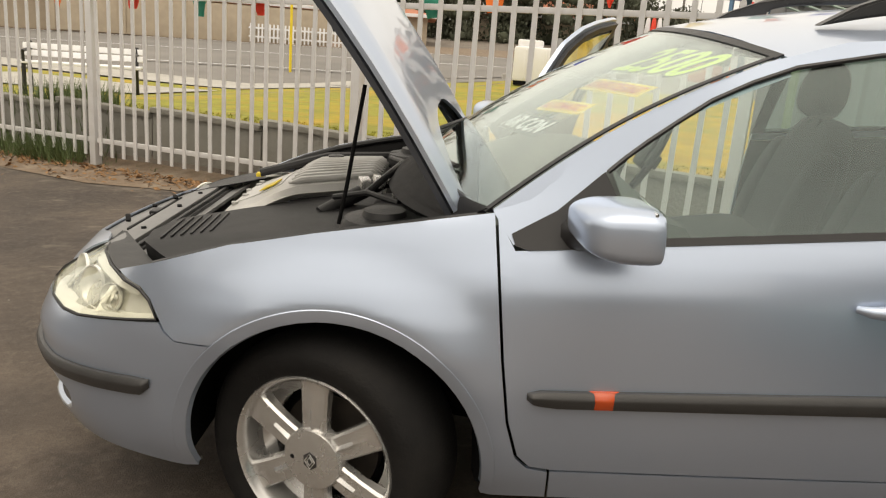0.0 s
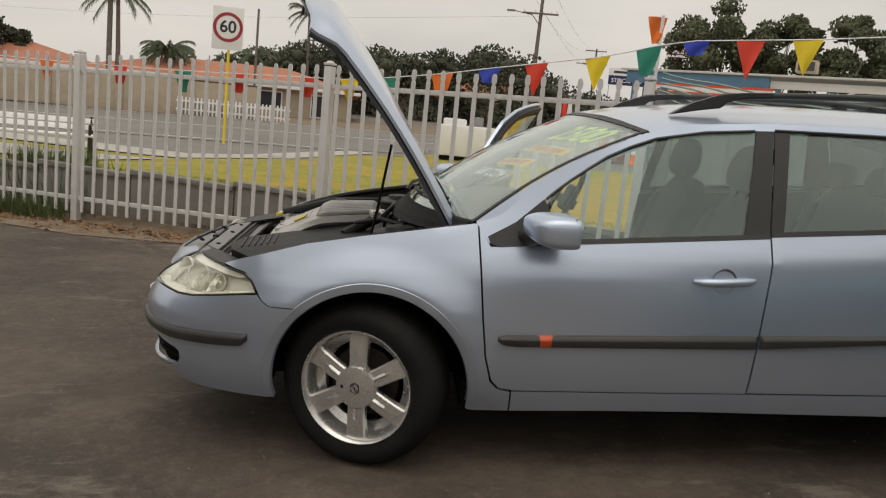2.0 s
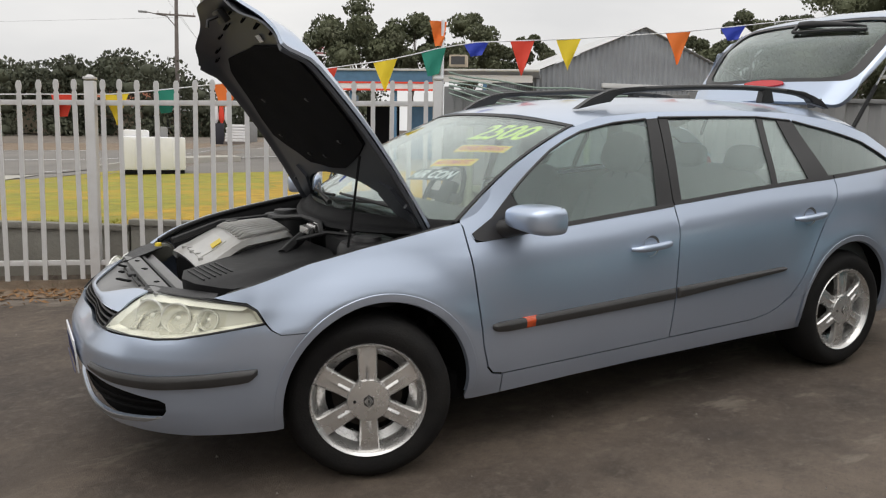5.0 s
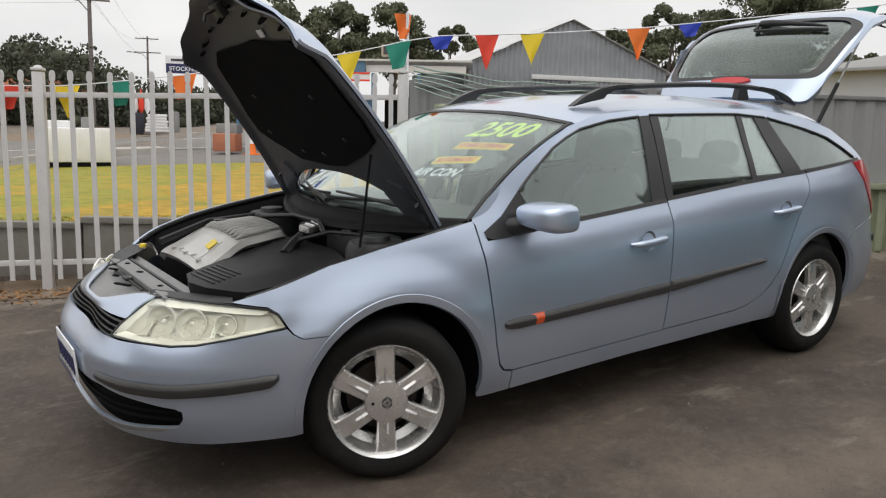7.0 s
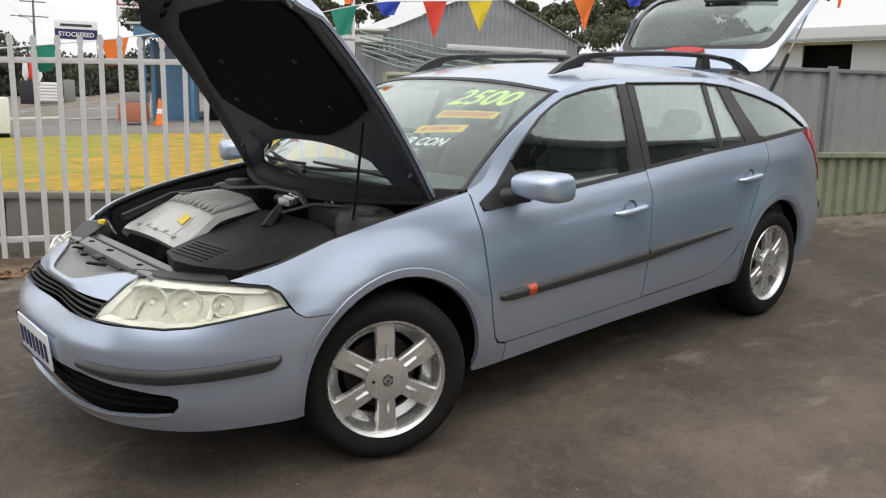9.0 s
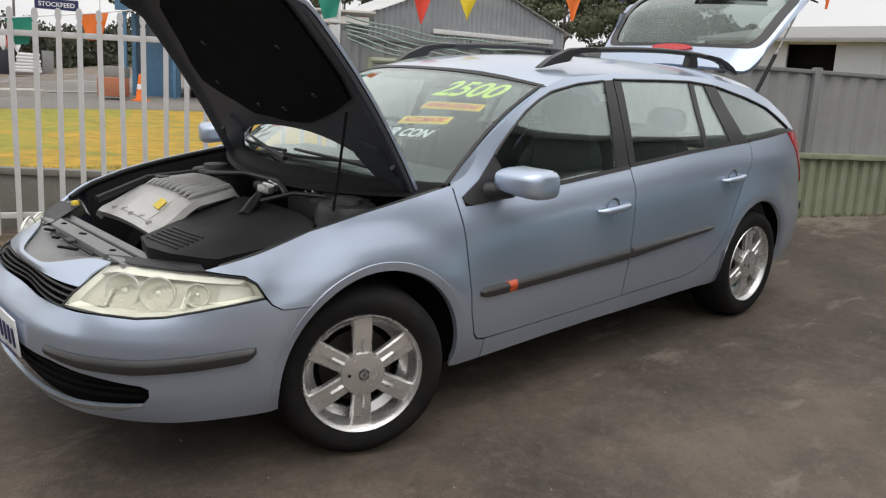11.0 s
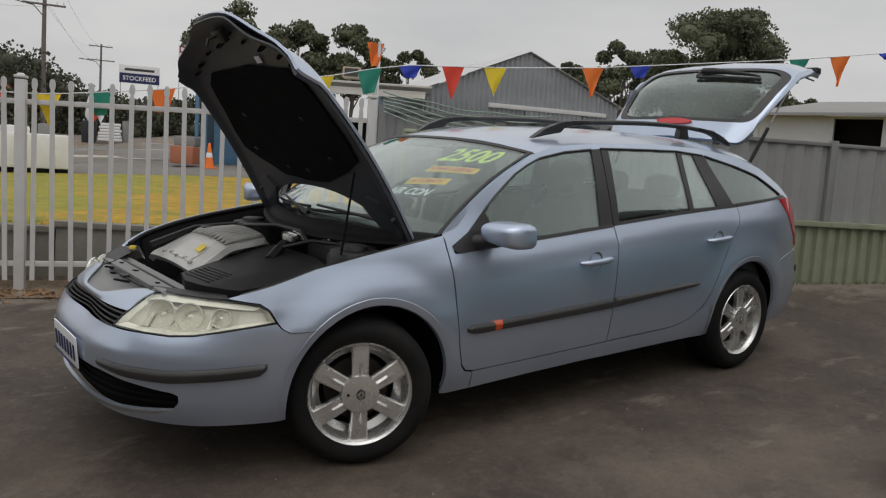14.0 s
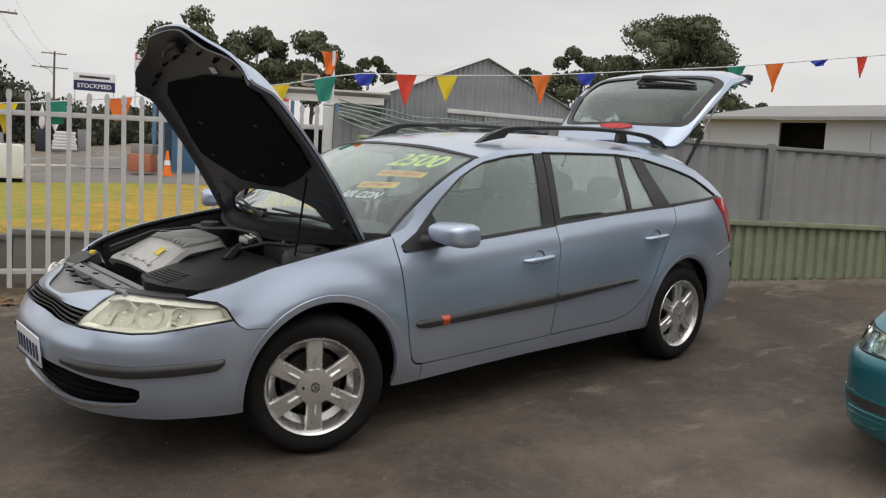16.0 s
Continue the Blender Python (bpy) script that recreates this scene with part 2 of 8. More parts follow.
M = {
    "asphalt": asphalt_mat(),
    "road": mat("road_asphalt", (0.185, 0.172, 0.158), 0.9, vary=0.15, scale=0.6, bump=0.2, bscale=60, tint=(0.25, 0.23, 0.205), stain=0.5, sscale=0.15),
    "render": mat("pale_rendered_wall", (0.46, 0.475, 0.50), 0.85, vary=0.06, scale=2, tint=(0.38, 0.39, 0.40), stain=0.4, sscale=1.0),
    "shed_grey": mat("pale_grey_sheet", (0.42, 0.45, 0.50), 0.6, vary=0.06, scale=2, tint=(0.34, 0.36, 0.38), stain=0.4, sscale=1.0),
    "shed_roof": mat("weathered_grey_roof", (0.27, 0.265, 0.255), 0.7, vary=0.12, scale=1.5),
    "lawn_dry": mat("dry_lawn_soil", (0.42, 0.262, 0.026), 0.9, vary=0.35, scale=5, bump=0.5, bscale=60, tint=(0.22, 0.215, 0.028), stain=1.0, sscale=1.5),
    "shade": mat("dark_building_steel", (0.035, 0.036, 0.038), 0.7, vary=0.2, scale=1.5),
    "concrete": mat("concrete", (0.42, 0.40, 0.36), 0.85, vary=0.12, scale=3, bump=0.25, bscale=80, tint=(0.36, 0.34, 0.3), stain=0.5),
    "dirt": mat("dirt", (0.20, 0.145, 0.10), 0.95, vary=0.3, scale=9, bump=0.8, bscale=50, tint=(0.30, 0.25, 0.19), stain=0.7, sscale=3),
    "lawn": mat("lawn_soil", (0.255, 0.245, 0.028), 0.9, vary=0.35, scale=5, bump=0.5, bscale=60, tint=(0.42, 0.27, 0.028), stain=1.0, sscale=1.3),
    "weed": mat("weed_blades", (0.11, 0.15, 0.055), 0.7, vary=0.25, scale=3),
    "fence": mat("fence_white_paint", (0.62, 0.61, 0.605), 0.5, vary=0.06, scale=5, bump=0.1, tint=(0.5, 0.47, 0.43), stain=0.35, sscale=6),
    "wall": mat("retaining_wall", (0.24, 0.232, 0.205), 0.9, vary=0.15, scale=4, bump=0.4, bscale=40, tint=(0.20, 0.185, 0.16), stain=0.5, sscale=3),
    "colorbond": mat("grey_sheet_steel", (0.33, 0.33, 0.328), 0.45, 0.0, vary=0.06, scale=2, tint=(0.265, 0.258, 0.25), stain=0.35, sscale=2.5),
    "cream_sheet": mat("green_sheet_steel", (0.31, 0.335, 0.235), 0.55, vary=0.1, scale=3, tint=(0.22, 0.24, 0.14), stain=0.5, sscale=4),
    "post_steel": mat("dark_post_steel", (0.24, 0.24, 0.24), 0.5, vary=0.08),
    "zinc": mat("shed_zinc", (0.31, 0.325, 0.345), 0.45, 0.35, vary=0.1, scale=1.2, tint=(0.22, 0.23, 0.24), stain=0.4, sscale=1.0),
    "roof_zinc": mat("roof_zinc", (0.62, 0.62, 0.62), 0.4, 0.2, vary=0.08, scale=1.0),
    "paint": mat("silver_blue_paint", (0.485, 0.560, 0.690), 0.31, 0.70, vary=0.02, scale=3, coat=0.7),
    "teal": mat("teal_paint", (0.015, 0.155, 0.19), 0.3, 0.3, vary=0.02, scale=3, coat=0.8),
    "black": mat("black_plastic", (0.014, 0.014, 0.015), 0.45, vary=0.15, scale=20, bump=0.1, bscale=300),
    "cowl_black": mat("scuttle_plastic", (0.010, 0.010, 0.011), 0.6, vary=0.2, scale=18, bump=0.15, bscale=200, spec=0.15),
    "bayblack": mat("engine_bay_plastic", (0.017, 0.017, 0.018), 0.5, vary=0.2, scale=16, bump=0.1, bscale=300, spec=0.25),
    "railplastic": mat("roof_rail_plastic", (0.030, 0.030, 0.031), 0.42, vary=0.12, scale=14, bump=0.08, bscale=300),
    "satin": mat("satin_black_trim", (0.026, 0.025, 0.026), 0.35, vary=0.1, scale=12),
    "dark": mat("dark_underbody", (0.005, 0.005, 0.0055), 0.8, vary=0.3, scale=10, spec=0.15),
    "greyplastic": mat("grey_moulding_plastic", (0.047, 0.046, 0.046), 0.38, vary=0.12, scale=12, bump=0.1, bscale=300),
    "rubber": mat("tyre_rubber", (0.012, 0.0115, 0.0115), 0.75, vary=0.25, scale=12, bump=0.15, bscale=120, tint=(0.022, 0.020, 0.018), stain=0.5, sscale=5, spec=0.2),
    "alloy": mat("silver_alloy", (0.68, 0.67, 0.655), 0.27, 0.75, vary=0.05, scale=12),
    "chrome": mat("chrome", (0.8, 0.8, 0.8), 0.12, 1.0, vary=0.03),
    "disc": mat("brake_iron", (0.05, 0.042, 0.036), 0.6, 0.6, vary=0.3, scale=15),
    "red_lamp": mat("red_lamp", (0.52, 0.015, 0.02), 0.15, vary=0.05, coat=0.6),
    "orange": mat("orange_reflector", (0.62, 0.085, 0.02), 0.25, vary=0.08, scale=60, coat=0.5),
    "lampbowl": mat("lamp_reflector", (0.90, 0.90, 0.85), 0.2, 0.35, vary=0.1, scale=10),
    "lampchrome": mat("lamp_bowl_silver", (0.90, 0.90, 0.86), 0.12, 0.9, vary=0.08, scale=20),
    "lampback": mat("lamp_housing_grey", (0.58, 0.57, 0.50), 0.28, 0.55, vary=0.1, scale=10),
    "litter": mat("dead_leaves", (0.26, 0.14, 0.06), 0.8, vary=0.4, scale=30),
    "grit": mat("pale_grit", (0.22, 0.20, 0.18), 0.9, vary=0.3, scale=30),
    "net": mat("green_netting", (0.30, 0.38, 0.33), 0.7, vary=0.15, scale=20, bump=0.3, bscale=200),
    "seat": mat("grey_seat_cloth", (0.055, 0.06, 0.06), 0.9, vary=0.2, scale=14, bump=0.3, bscale=200),
    "trim_int": mat("interior_plastic", (0.085, 0.088, 0.085), 0.7, vary=0.1, scale=10),
    "engine": mat("engine_cover_silver", (0.52, 0.515, 0.50), 0.38, 0.25, vary=0.1, scale=8, tint=(0.33, 0.31, 0.28), stain=0.5, sscale=5),
    "plate_grey": mat("pale_grey_plate", (0.56, 0.555, 0.54), 0.45, vary=0.08, scale=12),
    "slam": mat("grey_slam_panel", (0.21, 0.21, 0.21), 0.42, vary=0.15, scale=9, tint=(0.12, 0.118, 0.115), stain=0.4, sscale=6),
    "yellow": mat("yellow_plastic", (0.80, 0.60, 0.04), 0.45, vary=0.08),
    "white": mat("white_paint", (0.81, 0.81, 0.83), 0.5, vary=0.05, tint=(0.6, 0.58, 0.54), stain=0.25, sscale=3),
    "lime": mat("lime_sticker", (0.68, 0.90, 0.06), 0.5, vary=0.05),
    "stick_or": mat("orange_sticker", (1.0, 0.62, 0.02), 0.5, vary=0.05),
    "stick_red": mat("red_print", (0.60, 0.03, 0.015), 0.5, vary=0.05),
    "ink": mat("dark_ink", (0.02, 0.02, 0.03), 0.5, vary=0.05),
    "navy": mat("navy_print", (0.02, 0.025, 0.10), 0.5, vary=0.05),
    "bark": mat("bark", (0.16, 0.13, 0.11), 0.9, vary=0.3, scale=6, bump=0.6, bscale=20),
    "pole": mat("pole_timber", (0.17, 0.15, 0.14), 0.9, vary=0.2, scale=4),
    "leaf": mat("gum_leaves", (0.098, 0.110, 0.060), 0.75, vary=0.35, scale=0.6, tint=(0.135, 0.14, 0.085), stain=0.6, sscale=0.5),
    "leaf_dark": mat("dark_leaves", (0.066, 0.074, 0.046), 0.8, vary=0.35, scale=0.4, tint=(0.085, 0.09, 0.06), stain=0.6, sscale=0.3),
    "sign_red": mat("dull_sign_red", (0.34, 0.025, 0.045), 0.5, vary=0.06),
    "palm": mat("palm_leaves", (0.075, 0.10, 0.05), 0.7, vary=0.25, scale=2),
    "tile_roof": mat("terracotta_roof", (0.42, 0.16, 0.09), 0.8, vary=0.18, scale=2, bump=0.3, bscale=10),
    "house": mat("cream_brick", (0.42, 0.35, 0.265), 0.85, vary=0.1, scale=3),
    "fl_red": mat("red_flag", (0.78, 0.06, 0.03), 0.6, vary=0.06), "fl_orange": mat("orange_flag", (0.88, 0.20, 0.03), 0.6, vary=0.06),
    "fl_yellow": mat("yellow_flag", (0.90, 0.66, 0.03), 0.6, vary=0.06), "fl_blue": mat("blue_flag", (0.03, 0.06, 0.48), 0.6, vary=0.06),
    "fl_green": mat("green_flag", (0.02, 0.26, 0.18), 0.6, vary=0.06),
    "blue_steel": mat("blue_steel", (0.09, 0.20, 0.33), 0.5, vary=0.12),
    "liner_grey": mat("bonnet_underside", (0.046, 0.051, 0.062), 0.40, vary=0.2, scale=7, tint=(0.062, 0.062, 0.062), stain=0.5, sscale=5),
    "pad": mat("black_felt", (0.006, 0.006, 0.007), 0.95, vary=0.25, scale=30, bump=0.4, bscale=300, spec=0.1),
    "headlining": mat("pale_headlining", (0.50, 0.49, 0.46), 0.9, vary=0.05, scale=20),
    "glass": glass("window_glass", (0.90, 0.975, 0.955), f0=0.070, haze=0.002, power=2.4),
    "dark_glass": glass("tinted_rear_glass", (0.60, 0.65, 0.63), f0=0.035, haze=0.003, power=2.8),
    "windscreen": glass("windscreen_glass", (0.90, 0.945, 0.93), f0=0.040, haze=0.013, power=3.2),
    "lens": glass("headlight_lens", (0.99, 0.985, 0.93), f0=0.05, haze=0.035, cream=(0.92, 0.90, 0.80)),
}


# ---- building tools ----
def finish(bm, sharp=38):
    bmesh.ops.recalc_face_normals(bm, faces=bm.faces)
    lim = radians(sharp)
    for f in bm.faces:
        f.smooth = True
    for e in bm.edges:
        e.smooth = not (len(e.link_faces) == 2 and e.calc_face_angle(0) > lim)


def part(name, bm, material, parent=None, label="", sharp=38):
    """Links a bmesh as one mesh object, under a thing or part where one is given."""
    finish(bm, sharp)
    me = bpy.data.meshes.new(name)
    bm.to_mesh(me)
    bm.free()
    me.materials.append(M[material] if isinstance(material, str) else material)
    ob = new(name, me)
    if parent:
        ob.parent = parent
    if label:
        tagged(ob, label)
    return ob


def thing(name, m, label, category, group="", kind=""):
    ob = new(name)
    ob.matrix_world = m
    return tagged(ob, label, category, group, kind)


def box(bm, c, size, m=None, bevel=0.0, taper=None):
    """A bevelled box with its middle at c; taper scales its top."""
    out = bmesh.ops.create_cube(bm, size=1.0)["verts"]
    for v in out:
        k = taper if taper and v.co.z > 0 else 1.0
        v.co = Vector((v.co.x * size[0] * k, v.co.y * size[1] * k, v.co.z * size[2]))
    if bevel:
        es = list({e for v in out for e in v.link_edges})
        r = bmesh.ops.bevel(bm, geom=es, offset=bevel, segments=2, affect="EDGES", profile=0.6)
        out = list({v for f in r["faces"] for v in f.verts} | {v for v in out if v.is_valid})
    t = Matrix.Translation(c) @ (m or Matrix())
    bmesh.ops.transform(bm, matrix=t, verts=out)
    return bm


def boxm(c, size, m=None, bevel=0.0, taper=None):
    return box(bmesh.new(), c, size, m, bevel, taper)


def tube(bm, pts, r, n=8, cap=True):
    """A round bar along a line of points; r may be one radius or one for each point."""
    pts = [Vector(p) for p in pts]
    rs = r if isinstance(r, (list, tuple)) else [r] * len(pts)
    rings, side = [], None
    for i, p in enumerate(pts):
        d = (pts[min(i + 1, len(pts) - 1)] - pts[max(i - 1, 0)]).normalized()
        if side is None or abs(side.dot(d)) > 0.98:
            side = d.orthogonal().normalized()
        side = (side - d * side.dot(d)).normalized()
        up = d.cross(side)
        rings.append([bm.verts.new(p + (side * math.cos(a) + up * math.sin(a)) * rs[i]) for a in (2 * math.pi * k / n for k in range(n))])
    for a, b in zip(rings, rings[1:]):
        for k in range(n):
            bm.faces.new((a[k], a[(k + 1) % n], b[(k + 1) % n], b[k]))
    if cap:
        bm.faces.new(rings[0][::-1])
        bm.faces.new(rings[-1])
    return bm


def lathe(bm, profile, n=48, m=None, closed=False):
    """Turns a profile of (radius, height) about the y axis."""
    rings = []
    for r, h in profile:
        rings.append([bm.verts.new((r * math.cos(2 * math.pi * k / n), h, r * math.sin(2 * math.pi * k / n))) for k in range(n)])
    pairs = list(zip(rings, rings[1:])) + ([(rings[-1], rings[0])] if closed else [])
    for a, b in pairs:
        for k in range(n):
            bm.faces.new((a[k], a[(k + 1) % n], b[(k + 1) % n], b[k]))
    if m:
        bmesh.ops.transform(bm, matrix=m, verts=[v for r in rings for v in r])
    return bm


def grid(bm, fn, us, vs):
    """A sheet whose point (u, v) lies at fn(u, v)."""
    vv = [[bm.verts.new(fn(u, v)) for v in vs] for u in us]
    for a, b in zip(vv, vv[1:]):
        for k in range(len(vs) - 1):
            bm.faces.new((a[k], a[k + 1], b[k + 1], b[k]))
    return bm


def span(a, b, n):
    return [a + (b - a) * k / (n - 1) for k in range(n)]


def thicken(bm, t):
    bmesh.ops.recalc_face_normals(bm, faces=bm.faces)
    bmesh.ops.solidify(bm, geom=bm.faces[:], thickness=t)
    return bm


def sheet(outline, fn, du=0.06, dv=0.05, thick=0.0):
    """A flat outline cut into a net and bent by fn(u, v)."""
    bm = bmesh.new()
    bm.faces.new([bm.verts.new((u, v, 0)) for u, v in outline])
    for axis, d in ((0, du), (1, dv)):
        lo, hi = min(p[axis] for p in outline), max(p[axis] for p in outline)
        k = math.ceil(lo / d + 1e-6)
        while k * d < hi - 1e-6:
            co, no = [0, 0, 0], [0, 0, 0]
            co[axis], no[axis] = k * d, 1
            bmesh.ops.bisect_plane(bm, geom=bm.verts[:] + bm.edges[:] + bm.faces[:], dist=1e-5, plane_co=co, plane_no=no)
            k += 1
    bmesh.ops.triangulate(bm, faces=[f for f in bm.faces if len(f.verts) > 4])
    for v in bm.verts:
        v.co = fn(v.co.x, v.co.y)
    if thick:
        thicken(bm, thick)
    return bm


def arc(cx, cz, r, a0, a1, n=16):
    return [(cx + r * math.cos(radians(a)), cz + r * math.sin(radians(a))) for a in span(a0, a1, n)]


# ---- ground and setting ----
FA, FU, FN = Vector((-2.986, 4.491, 0)), Vector((0.9067, -0.4218, 0)), Vector((0.4218, 0.9067, 0))


def at(s, d, z):
    """A place by its way along the fence line, its distance behind it and its height."""
    return FA + FU * s + FN * d + Vector((0, 0, z))


def smooth01(a, b, v):
    t = min(1.0, max(0.0, (v - a) / (b - a)))
    return t * t * (3 - 2 * t)


def lot(s, d):
    p = at(max(-9, min(16, s)), max(-14, min(0.3, d)), 0)
    return 0.0437 * p.x + 0.0262 * p.y + 0.07 * smooth01(6, 9, s) * smooth01(-2, -0.2, d)


def far_land(s, d):
    z = 0.47 + 0.02 * max(-3, min(6, s)) - 0.24 * smooth01(-1, -4, s) - 0.11 * smooth01(-2.5, -6.0, s)
    return z + 0.037 * max(0, min(d - 11, 55))


def land(s, d):
    k = smooth01(0.18, 0.30, d)
    return lot(s, d) * (1 - k) + far_land(s, d) * k


S_LINES = [-1500, -500, -200, -90, -50, -30, -20, -14] + [-10 + 0.5 * k for k in range(53)] + [18, 22, 28, 36, 50, 90, 200, 500, 1500]
D_LINES = [-1500, -500, -150, -60, -30, -18, -14] + [-12 + 0.5 * k for k in range(24)] + [0.0, 0.18, 0.30, 1, 2, 3, 4, 5, 6, 7, 8, 9, 10, 11, 12, 14, 17, 20, 25, 30, 36, 44, 52, 60, 66, 80, 120, 250, 600, 1600]
ground = part("ground", grid(bmesh.new(), lambda s, d: at(s, d, land(s, d)), S_LINES, D_LINES), "asphalt")
tagged(ground, "worn dark grey asphalt yard with pale stains", "ground", kind="structure")


def patch(outline, lift, du=1.0, dv=1.0):
    return sheet(outline, lambda s, d: at(s, d, land(s, d) + lift), du, dv)


def sd(x, y):
    r = Vector((x, y, 0)) - FA
    return r.dot(FU), r.dot(FN)


def gz(x, y):
    return land(*sd(x, y))


def polar(az, dist, lift=0.0):
    """A place on the ground by its bearing from north and distance from the yard's middle."""
    x, y = -1.2 + dist * math.sin(radians(az)), -3.6 + dist * math.cos(radians(az))
    return Vector((x, y, gz(x, y) + lift))


LAWN = [(-12, 0.3), (16, 0.3), (16, 11.5), (6, 12.5), (3, 12.8), (0.5, 12), (-1.5, 13.5), (-4.4, 14), (-4.9, 7.2), (-12, 6.2)]
lawn = part("lawn", patch(LAWN, 0.012), "lawn")
tagged(lawn, "dry yellow-green lawn behind the white fence", "lawn", kind="structure")
rnd = random.Random(8)
DRY = [(2.9 + rnd.uniform(-0.3, 0.3), 0.34), (2.5, 1.5), (3.1, 3.0), (2.6, 4.8), (3.2, 6.5), (2.7, 8.2), (3.2, 10.0), (3.1, 12.6), (6, 12.3), (15.8, 11.4), (15.8, 0.34)]
dry = part("lawn", patch(DRY, 0.016), "lawn_dry")
tagged(dry, "parched golden part of the lawn", "lawn", kind="structure")


def road_line(a, b, width, lift, n=30):
    """A strip on the ground from a to b in world places."""
    a, b = Vector((*a, 0)), Vector((*b, 0))
    side = (b - a).normalized().cross(Vector((0, 0, 1))) * width / 2
    return grid(bmesh.new(), lambda u, v: (lambda p: Vector((p.x, p.y, gz(p.x, p.y) + lift)))(a.lerp(b, u) + side * v), span(0, 1, n), [-1, 0, 1])


road = part("road", road_line((-90, 27), (110, 30), 15, 0.02, 90), "road")
tagged(road, "pale grey asphalt main road", "road", kind="structure")
fore = part("road", patch([(-4.4, 14.1), (-1.5, 13.6), (0.5, 12.1), (3, 12.9), (6, 12.6), (16, 11.6), (40, 10), (40, 24), (-6, 34), (-7, 24)], 0.008, 2, 2), "road")
tagged(fore, "pale grey asphalt crossover beside the lawn", "driveway", kind="structure")
apron = part("road", patch([(-40, 6.2), (-4.4, 7.2), (-4.2, 15), (-7, 24), (-40, 26)], 0.006, 2, 2), "road")
tagged(apron, "pale grey asphalt shoulder beside the footpath", "road", kind="structure")
path = part("pavement", patch([(-14, 6.25), (-4.85, 7.25), (-4.3, 15.5), (-5.5, 15.5), (-6.1, 9.0), (-14, 8.2)], 0.03), "concrete")
tagged(path, "pale concrete footpath along the road", "footpath", kind="structure")
pad = part("pavement", patch([(-9, 3.2), (-4.2, 4.2), (-4.4, 6.2), (-9, 5.6)], 0.035), "concrete")
tagged(pad, "pale concrete bench pad on the lawn", "footpath", kind="structure")
verge = part("ground", road_line((-90, 38), (110, 41), 8, 0.03, 90), "dirt")
tagged(verge, "sandy brown verge across the road", "verge", kind="structure")
for y0, w in ((20.5, 0.12), (34.2, 0.12), (27.4, 0.14)):
    tagged(part("road", road_line((-60, y0), (70, y0 + 2), w, 0.026, 60), "white"), "white painted road line", "road marking", kind="structure")
isle = part("pavement", grid(bmesh.new(), lambda u, v: (lambda p: Vector((p.x, p.y, gz(p.x, p.y) + (0.15 if 0 < v < 3 and 0 < u < 9 else 0.0))))(Vector((1.0 + u * 0.42, 19.5 + v * 0.35, 0))), [0, 0.01, 2, 4, 6, 8, 8.99, 9], [0, 0.01, 1, 2, 2.99, 3]), "concrete")
tagged(isle, "pale concrete traffic island with raised kerb", "traffic island", kind="structure")

# strip of dirt and litter under the fence
strip = part("ground", patch([(-12, -0.75), (-1, -0.55), (0.5, -0.62), (1.6, -0.35), (5.4, -0.25), (5.4, 0.2), (-12, 0.2)], 0.006, 0.4, 0.2), "dirt")
tagged(strip, "brown dirt strip with leaf litter under the fence", "dirt", kind="structure")


# ---- fence ----
def fence_pale(height):
    """A flat steel pale with a waist and a blunt rounded tip."""
    w, t = 0.0175, 0.006
    prof = [(-w, 0), (-w, height - 0.10), (-w * 0.62, height - 0.088), (-w * 1.12, height - 0.066), (-w * 1.22, height - 0.036), (-w * 0.95, height - 0.012), (-w * 0.45, height), (w * 0.45, height), (w * 0.95, height - 0.012), (w * 1.22, height - 0.036), (w * 1.12, height - 0.066), (w * 0.62, height - 0.088), (w, height - 0.10), (w, 0)]
    bm = bmesh.new()
    bm.faces.new([bm.verts.new((x, 0, z)) for x, z in prof])
    r = bmesh.ops.extrude_face_region(bm, geom=bm.faces[:])
    bmesh.ops.translate(bm, vec=(0, 2 * t, 0), verts=[v for v in r["geom"] if isinstance(v, bmesh.types.BMVert)])
    return bm


